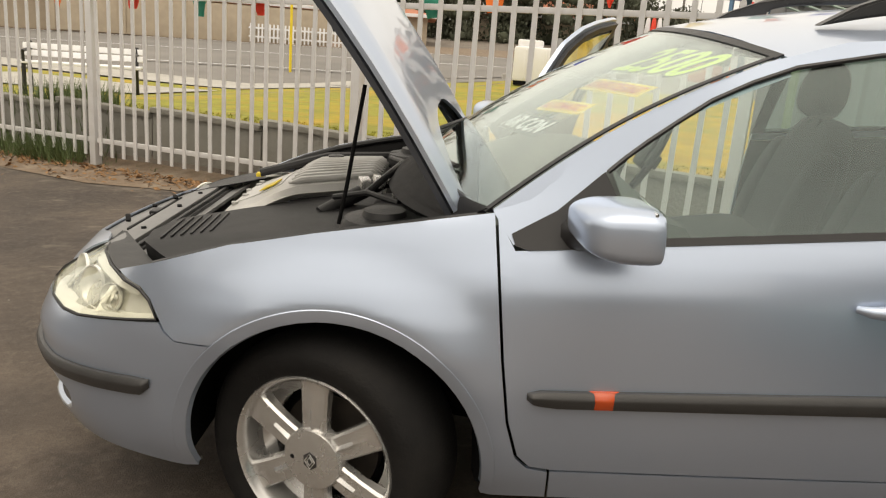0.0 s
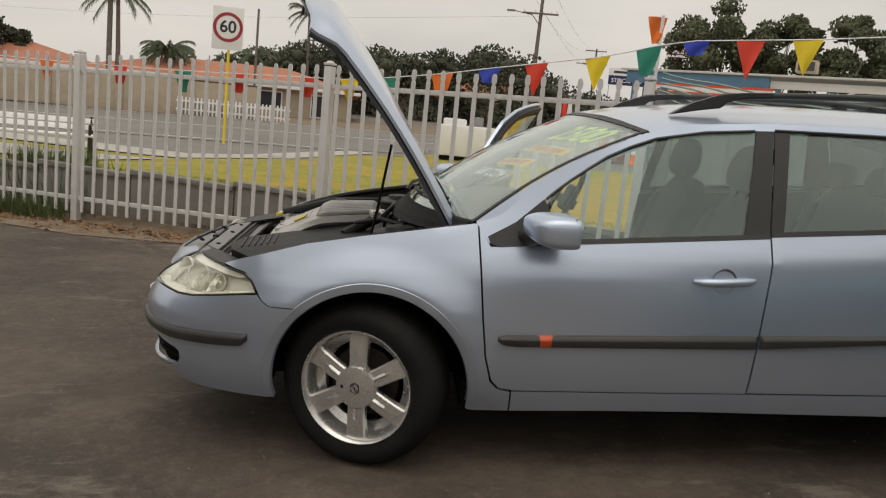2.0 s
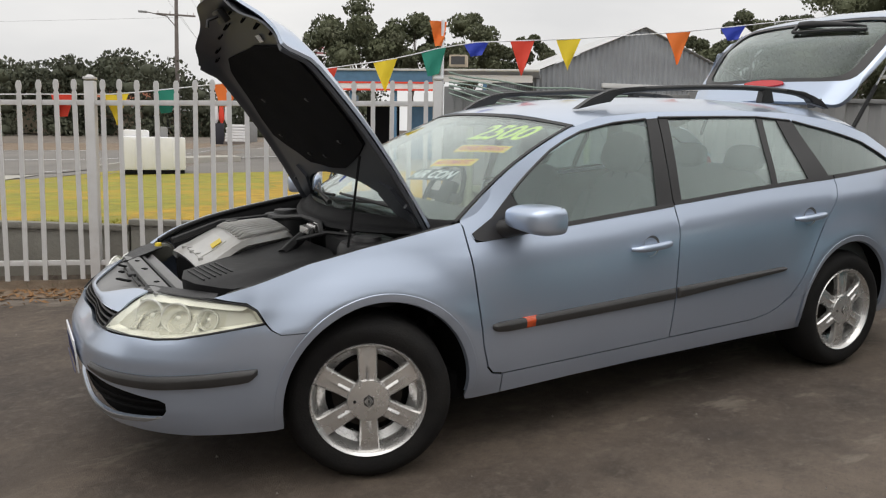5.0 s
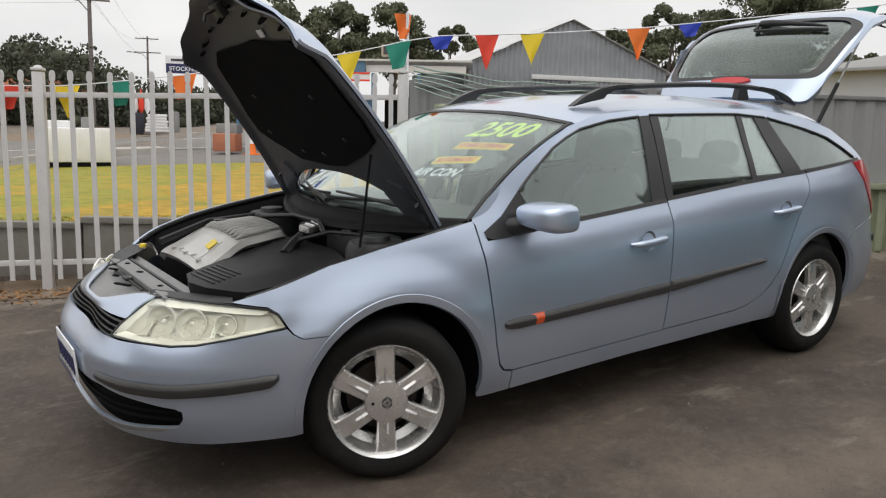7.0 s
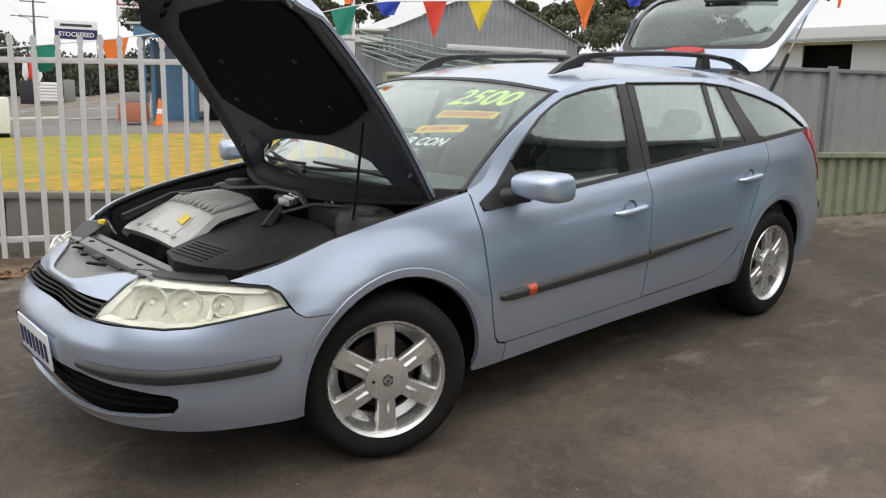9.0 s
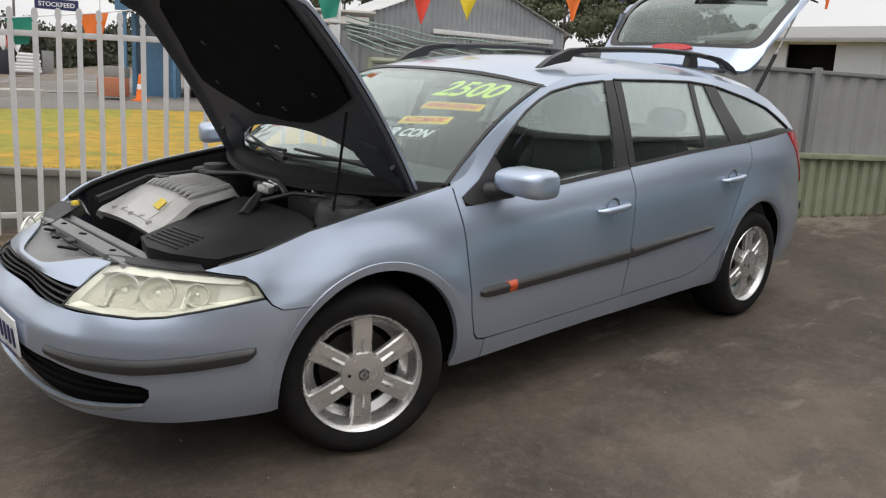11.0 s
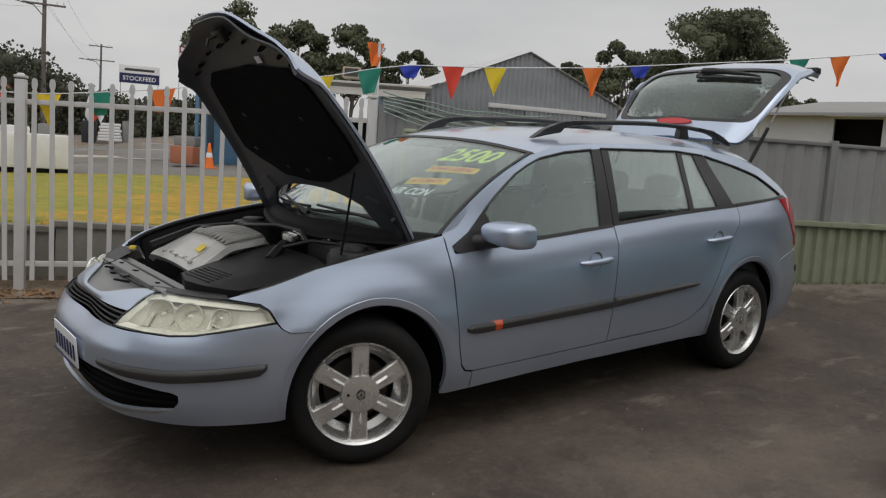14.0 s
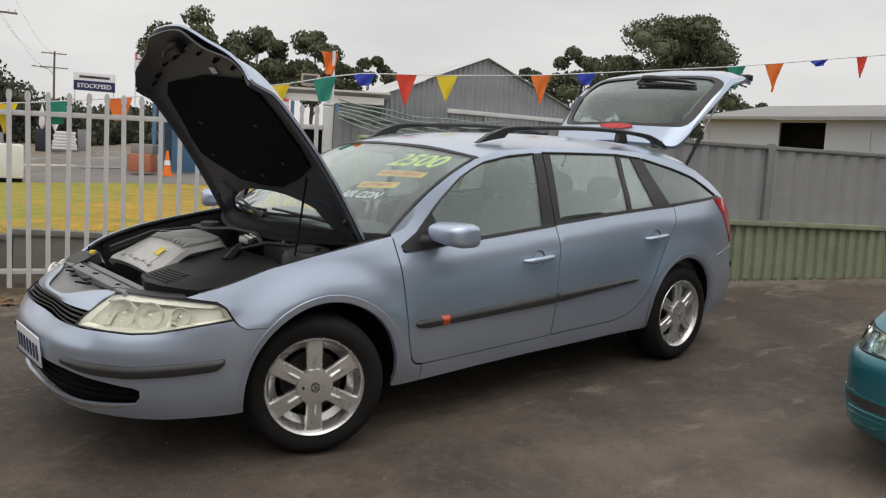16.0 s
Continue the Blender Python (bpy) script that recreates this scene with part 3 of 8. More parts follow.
FENCE_TURN = math.degrees(math.atan2(FU.y, FU.x))
fence = thing("fence", Matrix(), "white-painted steel picket fence with rounded paddle tops", "fence")
pale_mesh = None
for i, s0 in enumerate((-5.72, -2.92, -0.12, 2.68, 5.37)):
    zb = lot(s0, 0)
    bm = boxm((0, 0, 0.86), (0.075, 0.075, 1.76), bevel=0.006)
    box(bm, (0, 0, 1.76), (0.085, 0.085, 0.02), bevel=0.006)
    box(bm, (0, 0, 1.778), (0.06, 0.06, 0.02), bevel=0.008, taper=0.6)
    ob = part("post", bm, "fence", fence)
    ob.matrix_world = Matrix.Translation(at(s0, 0, 1.68 + 0.022 * s0 - 1.79)) @ pose(0, 0, 0, 0, 0, FENCE_TURN)
    if i < 4:
        s1 = s0 + (2.69 if i == 3 else 2.80)
        gap = (s1 - s0) / 20
        for z0, k in ((1.475, 0.018), (0.215, 0.022)):
            bm = bmesh.new()
            a, b = at(s0 + 0.04, 0, z0 + k * s0), at(s1 - 0.04, 0, z0 + k * s1)
            q = (b - a).to_track_quat("X", "Z").to_matrix().to_4x4()
            box(bm, (0, 0, 0), ((b - a).length, 0.038, 0.04), bevel=0.004)
            r = part("rail", bm, "fence", fence)
            r.matrix_world = Matrix.Translation((a + b) / 2) @ q
        for k in range(19):
            s = s0 + gap * (k + 1) - 0.04 * (1 - k / 9)
            if not pale_mesh:
                p = part("pale", fence_pale(1.555), "fence", fence)
                pale_mesh = p.data
            else:
                p = new("pale", pale_mesh)
                p.parent = fence
            zb = 0.085 + 0.0205 * s
            p.matrix_world = Matrix.Translation(at(s, -0.032, zb + 0.006 * math.sin(s * 37))) @ pose(0, 0, 0, 0, 0.5 * math.sin(s * 53), FENCE_TURN)

# ---- retaining wall behind the fence ----
wall = thing("retaining_wall", Matrix(), "low grey concrete panel retaining wall behind the fence", "retaining wall")
panel_mesh = None
for k in range(14):
    s = -11.5 + k * 1.25
    h = far_land(s, 1) - lot(s, 0) + 0.12
    ob = part("panel", boxm((0, 0, 0), (1.235, 0.07, h), bevel=0.008), "wall", wall)
    ob.matrix_world = Matrix.Translation(at(s, 0.235, far_land(s, 1) + 0.0 - h / 2)) @ pose(0, 0, 0, 0, 1.1 if s > -3 else 0, FENCE_TURN)
    cap = part("capping", boxm((0, 0, 0), (1.245, 0.12, 0.05), bevel=0.01), "wall", wall)
    cap.matrix_world = Matrix.Translation(at(s, 0.23, far_land(s, 1) + 0.026)) @ pose(0, 0, 0, 0, 1.1 if s > -3 else 0, FENCE_TURN)


# ---- sheet fence ----
def ribbed(width, height, pitch, depth, lift=0.0):
    """A ribbed steel sheet standing on x, with its ribs upright."""
    n = int(width / pitch)
    pitch = width / n
    xs, ys = [], []
    for k in range(n):
        x = k * pitch
        xs += [x, x + pitch * 0.42, x + pitch * 0.56, x + pitch * 0.86]
        ys += [0, 0, depth, depth]
    xs.append(n * pitch)
    ys.append(0)
    bm = bmesh.new()
    lo = [bm.verts.new((x, y, lift)) for x, y in zip(xs, ys)]
    hi = [bm.verts.new((x, y, lift + height)) for x, y in zip(xs, ys)]
    for a in range(len(xs) - 1):
        bm.faces.new((lo[a], lo[a + 1], hi[a + 1], hi[a]))
    return thicken(bm, 0.0016)


sheet_fence = thing("sheet_fence", Matrix(), "grey ribbed sheet-steel fence on a green sheet-steel base", "fence")
for k in range(6):
    s0 = 5.05 + 2.4 * k if k else 5.46
    w = 2.38 if k else 1.97
    top = part("panel", ribbed(w, 0.78, 0.19, 0.022), "colorbond", sheet_fence)
    top.matrix_world = Matrix.Translation(at(s0 + 0.02, 0.02, 0.895)) @ pose(0, 0, 0, 0, 0, FENCE_TURN)
    base = part("base_panel", ribbed(w + 0.02, 0.74, 0.125, 0.035), "cream_sheet", sheet_fence)
    base.matrix_world = Matrix.Translation(at(s0 + 0.01, -0.05, 0.15)) @ pose(0, 0, 0, 0, 0, FENCE_TURN)
    ob = part("post", boxm((0, 0, 0.85), (0.075, 0.055, 1.72), bevel=0.004), "post_steel", sheet_fence)
    ob.matrix_world = Matrix.Translation(at(s0, 0.012, 0.0)) @ pose(0, 0, 0, 0, 0, FENCE_TURN)
    ob = part("top_rail", boxm((w / 2, 0, 0), (w, 0.05, 0.035), bevel=0.004), "post_steel", sheet_fence)
    ob.matrix_world = Matrix.Translation(at(s0 + 0.02, 0.025, 1.672)) @ pose(0, 0, 0, 0, 0, FENCE_TURN)
    ob = part("capping", boxm((w / 2, 0, 0), (w + 0.015, 0.11, 0.05), bevel=0.006), "cream_sheet", sheet_fence)
    ob.matrix_world = Matrix.Translation(at(s0 + 0.01, -0.03, 0.905)) @ pose(0, 0, 0, 0, 0, FENCE_TURN)


# ---- sheds and buildings ----
def gable_shed():
    c1, c2 = Vector((14.8, 19.4, 0)), Vector((22.5, 17.2, 0))
    ex = (c2 - c1).normalized()
    ey = Vector((-ex.y, ex.x, 0))
    base = Matrix(((ex.x, ey.x, 0, c1.x), (ex.y, ey.y, 0, c1.y), (0, 0, 1, 0.6), (0, 0, 0, 1)))
    w, eave, apex, deep = (c2 - c1).length, 3.2, 4.86, 6.5
    shed = thing("shed", base, "grey corrugated steel shed with gable roof", "shed")
    n = int(w / 0.2)
    bm = bmesh.new()
    prev = None
    for k in range(n * 4 + 1):
        x = w * k / (n * 4)
        y = (0, 0, -0.05, -0.05)[k % 4]
        z = eave + (apex - eave) * (1 - abs(x - w / 2) / (w / 2))
        cur = (bm.verts.new((x, y, 0)), bm.verts.new((x, y, z)))
        if prev:
            bm.faces.new((prev[0], cur[0], cur[1], prev[1]))
        prev = cur
    part("gable_wall", thicken(bm, 0.01), "zinc", shed)
    part("side_wall", ribbed(deep, eave, 0.2, 0.03), "zinc", shed).matrix_basis = pose(0, deep, 0, 0, 0, -90)
    part("side_wall", ribbed(deep, eave, 0.2, 0.03), "zinc", shed).matrix_basis = pose(w, 0, 0, 0, 0, 90)
    slope = math.degrees(math.atan2(apex - eave, w / 2))
    ln = math.hypot(apex - eave, w / 2)
    for sg in (-1, 1):
        bm = bmesh.new()
        m = int(deep / 0.2) * 4
        grid(bm, lambda u, v: Vector((v * (ln + 0.25), u * (deep + 0.4) / m - 0.2, (0, 0, 0.03, 0.03)[int(u) % 4])), list(range(m + 1)), [0, 1])
        r = part("roof", thicken(bm, 0.01), "roof_zinc", shed)
        r.matrix_basis = Matrix.Translation((w / 2, 0, apex + 0.05)) @ (pose(0, 0, 0, 0, slope, 0) if sg > 0 else Matrix.Diagonal((-1, 1, 1, 1)) @ pose(0, 0, 0, 0, slope, 0))
    part("door_track", boxm((w * 0.62, -0.08, 2.86), (w * 0.62, 0.1, 0.16), bevel=0.01), "roof_zinc", shed)
    part("door", ribbed(w * 0.30, 2.76, 0.2, 0.03), "zinc", shed).matrix_basis = pose(w * 0.5, -0.09, 0.02)


gable_shed()


def flat_shed():
    c1, c2 = Vector((15.4, 7.0, 0)), Vector((17.3, -3.5, 0))
    ex = (c2 - c1).normalized()
    ey = Vector((-ex.y, ex.x, 0))
    shed = thing("small_building", Matrix(((ex.x, ey.x, 0, c1.x), (ex.y, ey.y, 0, c1.y), (0, 0, 1, 0.45), (0, 0, 0, 1))), "pale grey flat-roofed steel building with a dark opening", "building")
    w = (c2 - c1).length
    x0, x1, z0, z1, h = 1.75, 2.72, 1.35, 2.32, 2.38
    for k, (a, b, lo, hi) in enumerate(((0, x0, 0, h), (x1, w, 0, h), (x0, x1, 0, z0), (x0, x1, z1, h))):
        part("wall", boxm(((a + b) / 2, 0.06, (lo + hi) / 2), (b - a - 0.004, 0.12, hi - lo), bevel=0.004), "shed_grey", shed)
    part("wall", boxm((0.06, 2.6, h / 2), (0.12, 4.9, h), bevel=0.004), "render", shed)
    part("wall", boxm((w / 2, 5.1, h / 2 - 0.1), (w - 0.3, 0.1, h - 0.3)), "colorbond", shed)
    part("interior", boxm(((x0 + x1) / 2, 1.2, (z0 + z1) / 2), (x1 - x0 + 0.6, 1.4, z1 - z0 + 0.10)), "dark", shed)
    part("roof", boxm((w / 2, 2.5, h + 0.42), (w + 0.4, 5.5, 0.05), pose(0, 0, 0, 8), 0.006), "shed_roof", shed)
    bm = bmesh.new()
    bm.faces.new([bm.verts.new(p) for p in ((0.02, 0.02, h), (0.02, 5.1, h), (0.02, 5.1, h + 0.71), (0.02, 0.02, h + 0.01))])
    part("gable_wall", thicken(bm, 0.06), "render", shed)
    part("fascia", boxm((w / 2, -0.24, h + 0.02), (w + 0.4, 0.05, 0.07), bevel=0.006), "zinc", shed)
    for k in (0, 2, 3, 4, 5, 6):
        part("cover_strip", boxm((0.1 + k * 1.75, -0.012, h / 2 - 0.1), (0.05, 0.02, h - 0.25), bevel=0.003), "render", shed)


flat_shed()


# ---- the silver car ----
PLAN = [(-.926,0),(-.921,.19),(-.897,.35),(-.84,.50),(-.73,.64),(-.58,.74),(-.40,.808),(-.2,.842),(0,.862),(.5,.882),(1.4,.886),
        (2.3,.870),(2.75,.866),(3.1,.85),(3.36,.815),(3.54,.73),(3.66,.58),(3.73,.30),(3.75,0)]

def spline(pts, n=12):
    out = []
    q = [pts[0]] + list(pts) + [pts[-1]]
    for i in range(1, len(q) - 2):
        a, b, c, d = (np.array(v, float) for v in q[i - 1:i + 3])
        for k in range(n):
            t = k / n
            out.append(.5 * (2 * b + (c - a) * t + (2 * a - 5 * b + 4 * c - d) * t * t + (3 * b - a - 3 * c + d) * t ** 3))
    out.append(np.array(pts[-1], float))
    return np.array(out)

CURVE = spline(PLAN)
ARC = np.concatenate([[0], np.cumsum(np.hypot(*np.diff(CURVE, axis=0).T))])
ARC -= np.interp(0.0, CURVE[:, 0], ARC)
SIDE = ([.18, .24, .30, .40, .54, .70, .80, .845, .87, .90, .96, 1.10, 1.25, 1.34, 1.42, 1.6], [.07, .05, .032, .014, 0, .003, .009, .016, .026, .041, .070, .125, .19, .235, .30, .5])
NOSE = ([.16, .22, .28, .34, .45, .525, .535, .58, .64, .70, .76, .82, 1.0], [.105, .065, .033, .014, .004, 0, .004, .023, .065, .125, .22, .34, .7])
HORN = ([.16, .22, .28, .34, .45, .525, .535, .58, .61, .64, .66, .70, .72, .76, .82, 1.0], [.105, .065, .033, .014, .004, 0, .004, .025, .040, .070, .097, .17, .21, .28, .36, .7])
PROW = ([.16, .22, .28, .34, .45, .50, .53, .55, .57, .588, .658, .70, .76, .82, 1.0], [.105, .065, .033, .012, .002, .002, .012, .028, .052, .073, .092, .15, .25, .36, .7])
TAIL = ([.18, .26, .34, .50, .60, .64, .80, .95, 1.06, 1.22, 1.36, 1.6], [.09, .05, .02, 0, .006, .02, .03, .06, .10, .20, .33, .7])

WING = ([.18, .24, .30, .40, .54, .62, .70, .76, .82, .88, .92, .96, 1.1], [.07, .05, .032, .014, 0, -.005, .005, .018, .035, .055, .071, .094, .19])


def step(a, b, v):
    t = min(1, max(0, (v - a) / (b - a)))
    return t * t * (3 - 2 * t)

def shell(s, z, push=0.0):
    """A place on the car's left side: s metres behind the front axle along its flank, z high."""
    x, w = np.interp(s, ARC, CURVE[:, 0]), np.interp(s, ARC, CURVE[:, 1])
    dx, dw = (np.interp(s + .01, ARC, CURVE[:, k]) - np.interp(s - .01, ARC, CURVE[:, k]) for k in (0, 1))
    l = math.hypot(dx, dw) or 1
    nx, nw = -dw / l, dx / l
    a, b = step(-.35, -.85, s), step(2.95, 3.5, s)
    c, e = step(-.80, -1.0, s), min(1.0, max(0.0, (-1.03 - s) / 0.40))
    nose = np.interp(z, *NOSE) * (1 - c) + (np.interp(z, *HORN) * (1 - e) + np.interp(z, *PROW) * e) * c
    rise = float(np.interp(s, [.4, .74, 1.5, 2.07, 2.67, 3.3], [-.05, -.04, 0, .035, .06, .075])) * step(.62, .78, z) * step(1.25, 1.0, z)
    off = (nose * a + np.interp(z, *TAIL) * b + (np.interp(z - rise, *SIDE) * step(.20, .60, s) + np.interp(z, *WING) * (1 - step(.20, .60, s))) * (1 - a - b)) - push
    for cx, cz, r in ((.047, .320, .371), (2.745, .342, .346)):
        d = math.hypot(s - cx, z - cz)
        off += .008 * min(1.0, max(0.0, (r + .03 - d) / .03)) - .020 * step(r + .18, r + .03, d) * step(.2, .35, z)
    return Vector((x - nx * off, -(w - nw * off), z))


FRONT = ARC[0]


def flank(s, z, push=0.0, side=1):
    p = shell(s, z, push)
    return Vector((p.x, p.y * side, p.z))


CAR = SLOPE @ pose(0, 0.045, 0)
car = thing("car", CAR, "silver-blue station wagon with bonnet and tailgate open", "car")


def skin(name, outline, material, parent=None, push=0.0, thick=0.012, sides=(1, -1), label="", du=0.06, dv=0.045):
    """A body panel laid on the flank, on both sides of the car. Returns the left one."""
    obs = []
    for sd_ in sides:
        bm = sheet(outline, lambda u, v: flank(u, v, push, sd_), du, dv)
        # skin looks outwards; its thickness goes inwards
        bmesh.ops.recalc_face_normals(bm, faces=bm.faces)
        f = max(bm.faces, key=lambda q: q.calc_area())
        c = f.calc_center_median()
        if f.normal.dot(Vector((c.x - 1.4, c.y * 3, 0.0))) < 0:
            bmesh.ops.reverse_faces(bm, faces=bm.faces)
        if thick:
            bmesh.ops.solidify(bm, geom=bm.faces[:], thickness=thick)
        obs.append(part(name, bm, material, parent[len(obs)] if isinstance(parent, list) else (parent or car), label))
    return obs


ARCH_F, ARCH_R = (0.047, 0.320, 0.371), (2.745, 0.342, 0.346)
fender = [(-0.552, 0.738), (-0.430, 0.727), (-0.394, 0.704), (-0.367, 0.657), (-0.350, 0.633), (-0.320, 0.6145), (-0.20, 0.6165)] + arc(*ARCH_F, 126, -10, 22) + \
    [(0.417, 0.243), (0.575, 0.244), (0.575, 0.325), (0.525, 0.338), (0.494, 0.372), (0.468, 0.470), (0.450, 0.62), (0.432, 0.82), (0.420, 0.946), (0.29, 0.927), (0, 0.882), (-0.20, 0.845), (-0.37, 0.795)]
skin("fender", fender, "paint", du=0.022, dv=0.02)
front_door = [(0.428, 0.938), (0.439, 0.82), (0.457, 0.62), (0.475, 0.470), (0.500, 0.378), (0.530, 0.345), (0.585, 0.333), (1.472, 0.352), (1.484, 0.585), (1.498, 0.76), (1.509, 0.86), (1.512, 0.942), (0.742, 0.888), (0.47, 0.868)]
fd = skin("front_door", front_door, "paint")
rear_door = [(1.479, 0.354), (1.491, 0.585), (1.505, 0.76), (1.516, 0.86), (1.519, 0.948), (2.07, 0.984), (2.44, 1.003), (2.648, 1.012), (2.650, 0.975), (2.626, 0.926), (2.575, 0.868), (2.512, 0.797), (2.450, 0.705), (2.392, 0.605), (2.340, 0.520), (2.286, 0.452), (2.22, 0.405), (2.14, 0.376), (2.03, 0.360)]
rd = skin("rear_door", rear_door, "paint")
skin("sill", [(0.581, 0.244), (0.95, 0.258), (1.3, 0.266), (2.0, 0.266), (2.416, 0.262), (2.403, 0.30), (2.401, 0.35), (2.406, 0.40), (2.415, 0.4475), (2.300, 0.4475), (2.292, 0.444), (2.224, 0.399), (2.142, 0.370), (2.032, 0.354), (1.475, 0.347), (0.581, 0.327)], "paint")
quarter = [(2.656, 0.975), (2.654, 1.013), (3.0, 1.034), (3.30, 1.052), (3.36, 0.93), (3.40, 0.80), (3.44, 0.715), (3.29, 0.700), (3.14, 0.672), (3.01, 0.627)] + arc(*ARCH_R, 48, 162, 20) + [(2.296, 0.448), (2.346, 0.518), (2.398, 0.603), (2.456, 0.703), (2.518, 0.795), (2.581, 0.866), (2.632, 0.924)]
skin("quarter_panel", quarter, "paint", du=0.022, dv=0.02)
rear_bumper = [(3.016, 0.620), (3.142, 0.665), (3.29, 0.693), (3.45, 0.708), (3.75, 0.712), (4.30, 0.712), (4.30, 0.27), (3.6, 0.26), (3.115, 0.25)] + arc(*ARCH_R, -12, 47, 8)
skin("rear_bumper", rear_bumper, "paint")
cant = [(0.415, 0.951), (0.55, 1.05), (0.68, 1.130), (0.85, 1.215), (1.02, 1.292), (1.21, 1.342), (1.54, 1.362), (2.07, 1.367), (2.48, 1.350), (2.86, 1.300), (3.1, 1.235), (3.30, 1.130), (3.42, 1.045),
        (3.30, 1.056), (3.235, 1.075), (3.01, 1.190), (2.78, 1.250), (2.48, 1.310), (2.23, 1.333), (1.62, 1.336), (1.48, 1.331), (1.28, 1.316), (1.09, 1.284), (0.90, 1.208), (0.76, 1.115), (0.67, 1.045), (0.56, 0.950), (0.465, 0.880)]
skin("pillar_frame", cant, "paint")
glF = skin("window", [(0.742, 0.90), (0.68, 1.05), (0.76, 1.112), (0.90, 1.205), (1.09, 1.281), (1.28, 1.313), (1.487, 1.328), (1.416, 0.948)], "glass", fd, -0.006, 0.004, label="tinted door glass")
skin("window", [(1.622, 1.333), (2.230, 1.330), (2.186, 1.003), (1.566, 0.965)], "glass", rd, -0.006, 0.004, label="tinted door glass")
skin("quarter_window", [(2.274, 1.326), (2.372, 1.318), (2.458, 1.020), (2.226, 1.008)], "glass", rd, -0.006, 0.004)
skin("side_window", [(2.490, 1.305), (2.78, 1.246), (3.01, 1.186), (3.225, 1.070), (3.23, 1.062), (2.622, 1.032)], "dark_glass", None, -0.004, 0.004, label="dark tinted load-bay glass")
skin("pillar_trim", [(1.487, 1.329), (1.555, 1.334), (1.510, 0.949), (1.416, 0.948)], "satin", fd, 0.001, 0.006)
skin("pillar_trim", [(1.562, 1.335), (1.622, 1.335), (1.566, 0.967), (1.517, 0.955)], "satin", rd, 0.001, 0.006)
skin("window_divider", [(2.230, 1.331), (2.274, 1.328), (2.226, 1.008), (2.186, 1.003)], "satin", rd, 0.0, 0.006)
skin("pillar_trim", [(2.372, 1.320), (2.486, 1.307), (2.618, 1.031), (2.458, 1.020)], "satin", rd, 0.001, 0.006)
skin("belt_strip", [(0.742, 0.889), (1.512, 0.944), (1.512, 0.960), (0.742, 0.906)], "satin", fd, 0.004, 0.008)
skin("belt_strip", [(1.519, 0.950), (2.07, 0.986), (2.44, 1.005), (2.646, 1.014), (2.646, 1.032), (2.44, 1.023), (2.07, 1.003), (1.519, 0.966)], "satin", rd, 0.004, 0.008)
skin("belt_strip", [(2.656, 1.016), (3.0, 1.037), (3.295, 1.056), (3.295, 1.070), (3.0, 1.054), (2.656, 1.034)], "satin", None, 0.004, 0.008)
skin("mirror_base", [(0.460, 0.905), (0.56, 0.958), (0.665, 1.045), (0.742, 0.905), (0.742, 0.888), (0.50, 0.872), (0.470, 0.880)], "satin", fd, 0.006, 0.012)


def moulding(name, top, bottom, owners, label, out=0.018, material="greyplastic"):
    """A rounded plastic strip along the flank between a top and a bottom line, its ends closed down to the panel."""
    s0, s1 = top[0][0], top[0][-1]
    prof = [(0.0, 0.0), (0.03, 0.48), (0.10, 0.66), (0.30, 0.96), (0.36, 1.0), (0.42, 0.99), (0.80, 0.80), (0.93, 0.66), (0.98, 0.42), (1.0, 0.0)]
    for sd_, owner in zip((1, -1), owners):
        def place(s, k):
            f, push = prof[int(k)]
            end = min(1.0, 0.15 + min(s - s0, s1 - s) / 0.014)
            z1, z0 = float(np.interp(s, *top)), float(np.interp(s, *bottom))
            return flank(s, z1 + (z0 - z1) * f, 0.001 + out * push * end, sd_)

        ss = [s0, s0 + 0.004, s0 + 0.009, s0 + 0.014] + span(s0 + 0.03, s1 - 0.03, 22) + [s1 - 0.014, s1 - 0.009, s1 - 0.004, s1]
        part(name, grid(bmesh.new(), place, ss, range(len(prof))), material, owner, label, sharp=30)


moulding("door_moulding", ([0.513, 0.54, 1.482], [0.546, 0.553, 0.586]), ([0.513, 0.53, 0.565, 1.482], [0.530, 0.517, 0.509, 0.535]), fd, "dark grey rubbing strip")
moulding("door_moulding", ([1.490, 2.20, 2.236], [0.587, 0.607, 0.602]), ([1.490, 2.20, 2.236], [0.536, 0.583, 0.592]), rd, "dark grey rubbing strip")
moulding("reflector", ([0.655, 0.722], [0.5585, 0.5605]), ([0.655, 0.722], [0.5115, 0.5135]), fd, "orange side repeater", 0.0195, "orange")


def seal(line, owners):
    """Black rubber round the top of a side window."""
    for sd_, owner in zip((1, -1), owners):
        part("window_seal", tube(bmesh.new(), [flank(s, z, 0.0015, sd_) for s, z in line], 0.0062, 6), "satin", owner)


seal([(0.672, 1.044), (0.71, 1.076), (0.76, 1.114), (0.83, 1.162), (0.90, 1.207), (0.99, 1.248), (1.09, 1.283), (1.28, 1.315), (1.48, 1.330)], fd)
seal([(1.562, 1.336), (1.622, 1.336), (1.80, 1.336), (2.00, 1.335), (2.23, 1.332), (2.36, 1.321), (2.47, 1.311)], rd)
seal([(2.490, 1.308), (2.65, 1.275), (2.78, 1.249), (2.90, 1.220), (3.01, 1.189), (3.13, 1.132), (3.235, 1.074)], [car, car])
skin("tail_light", [(3.20, 1.049), (3.39, 1.050), (3.50, 0.93), (3.54, 0.82), (3.50, 0.745), (3.44, 0.735), (3.372, 0.81), (3.29, 0.93)], "red_lamp", None, 0.006, 0.03, label="red wrap-around tail light")


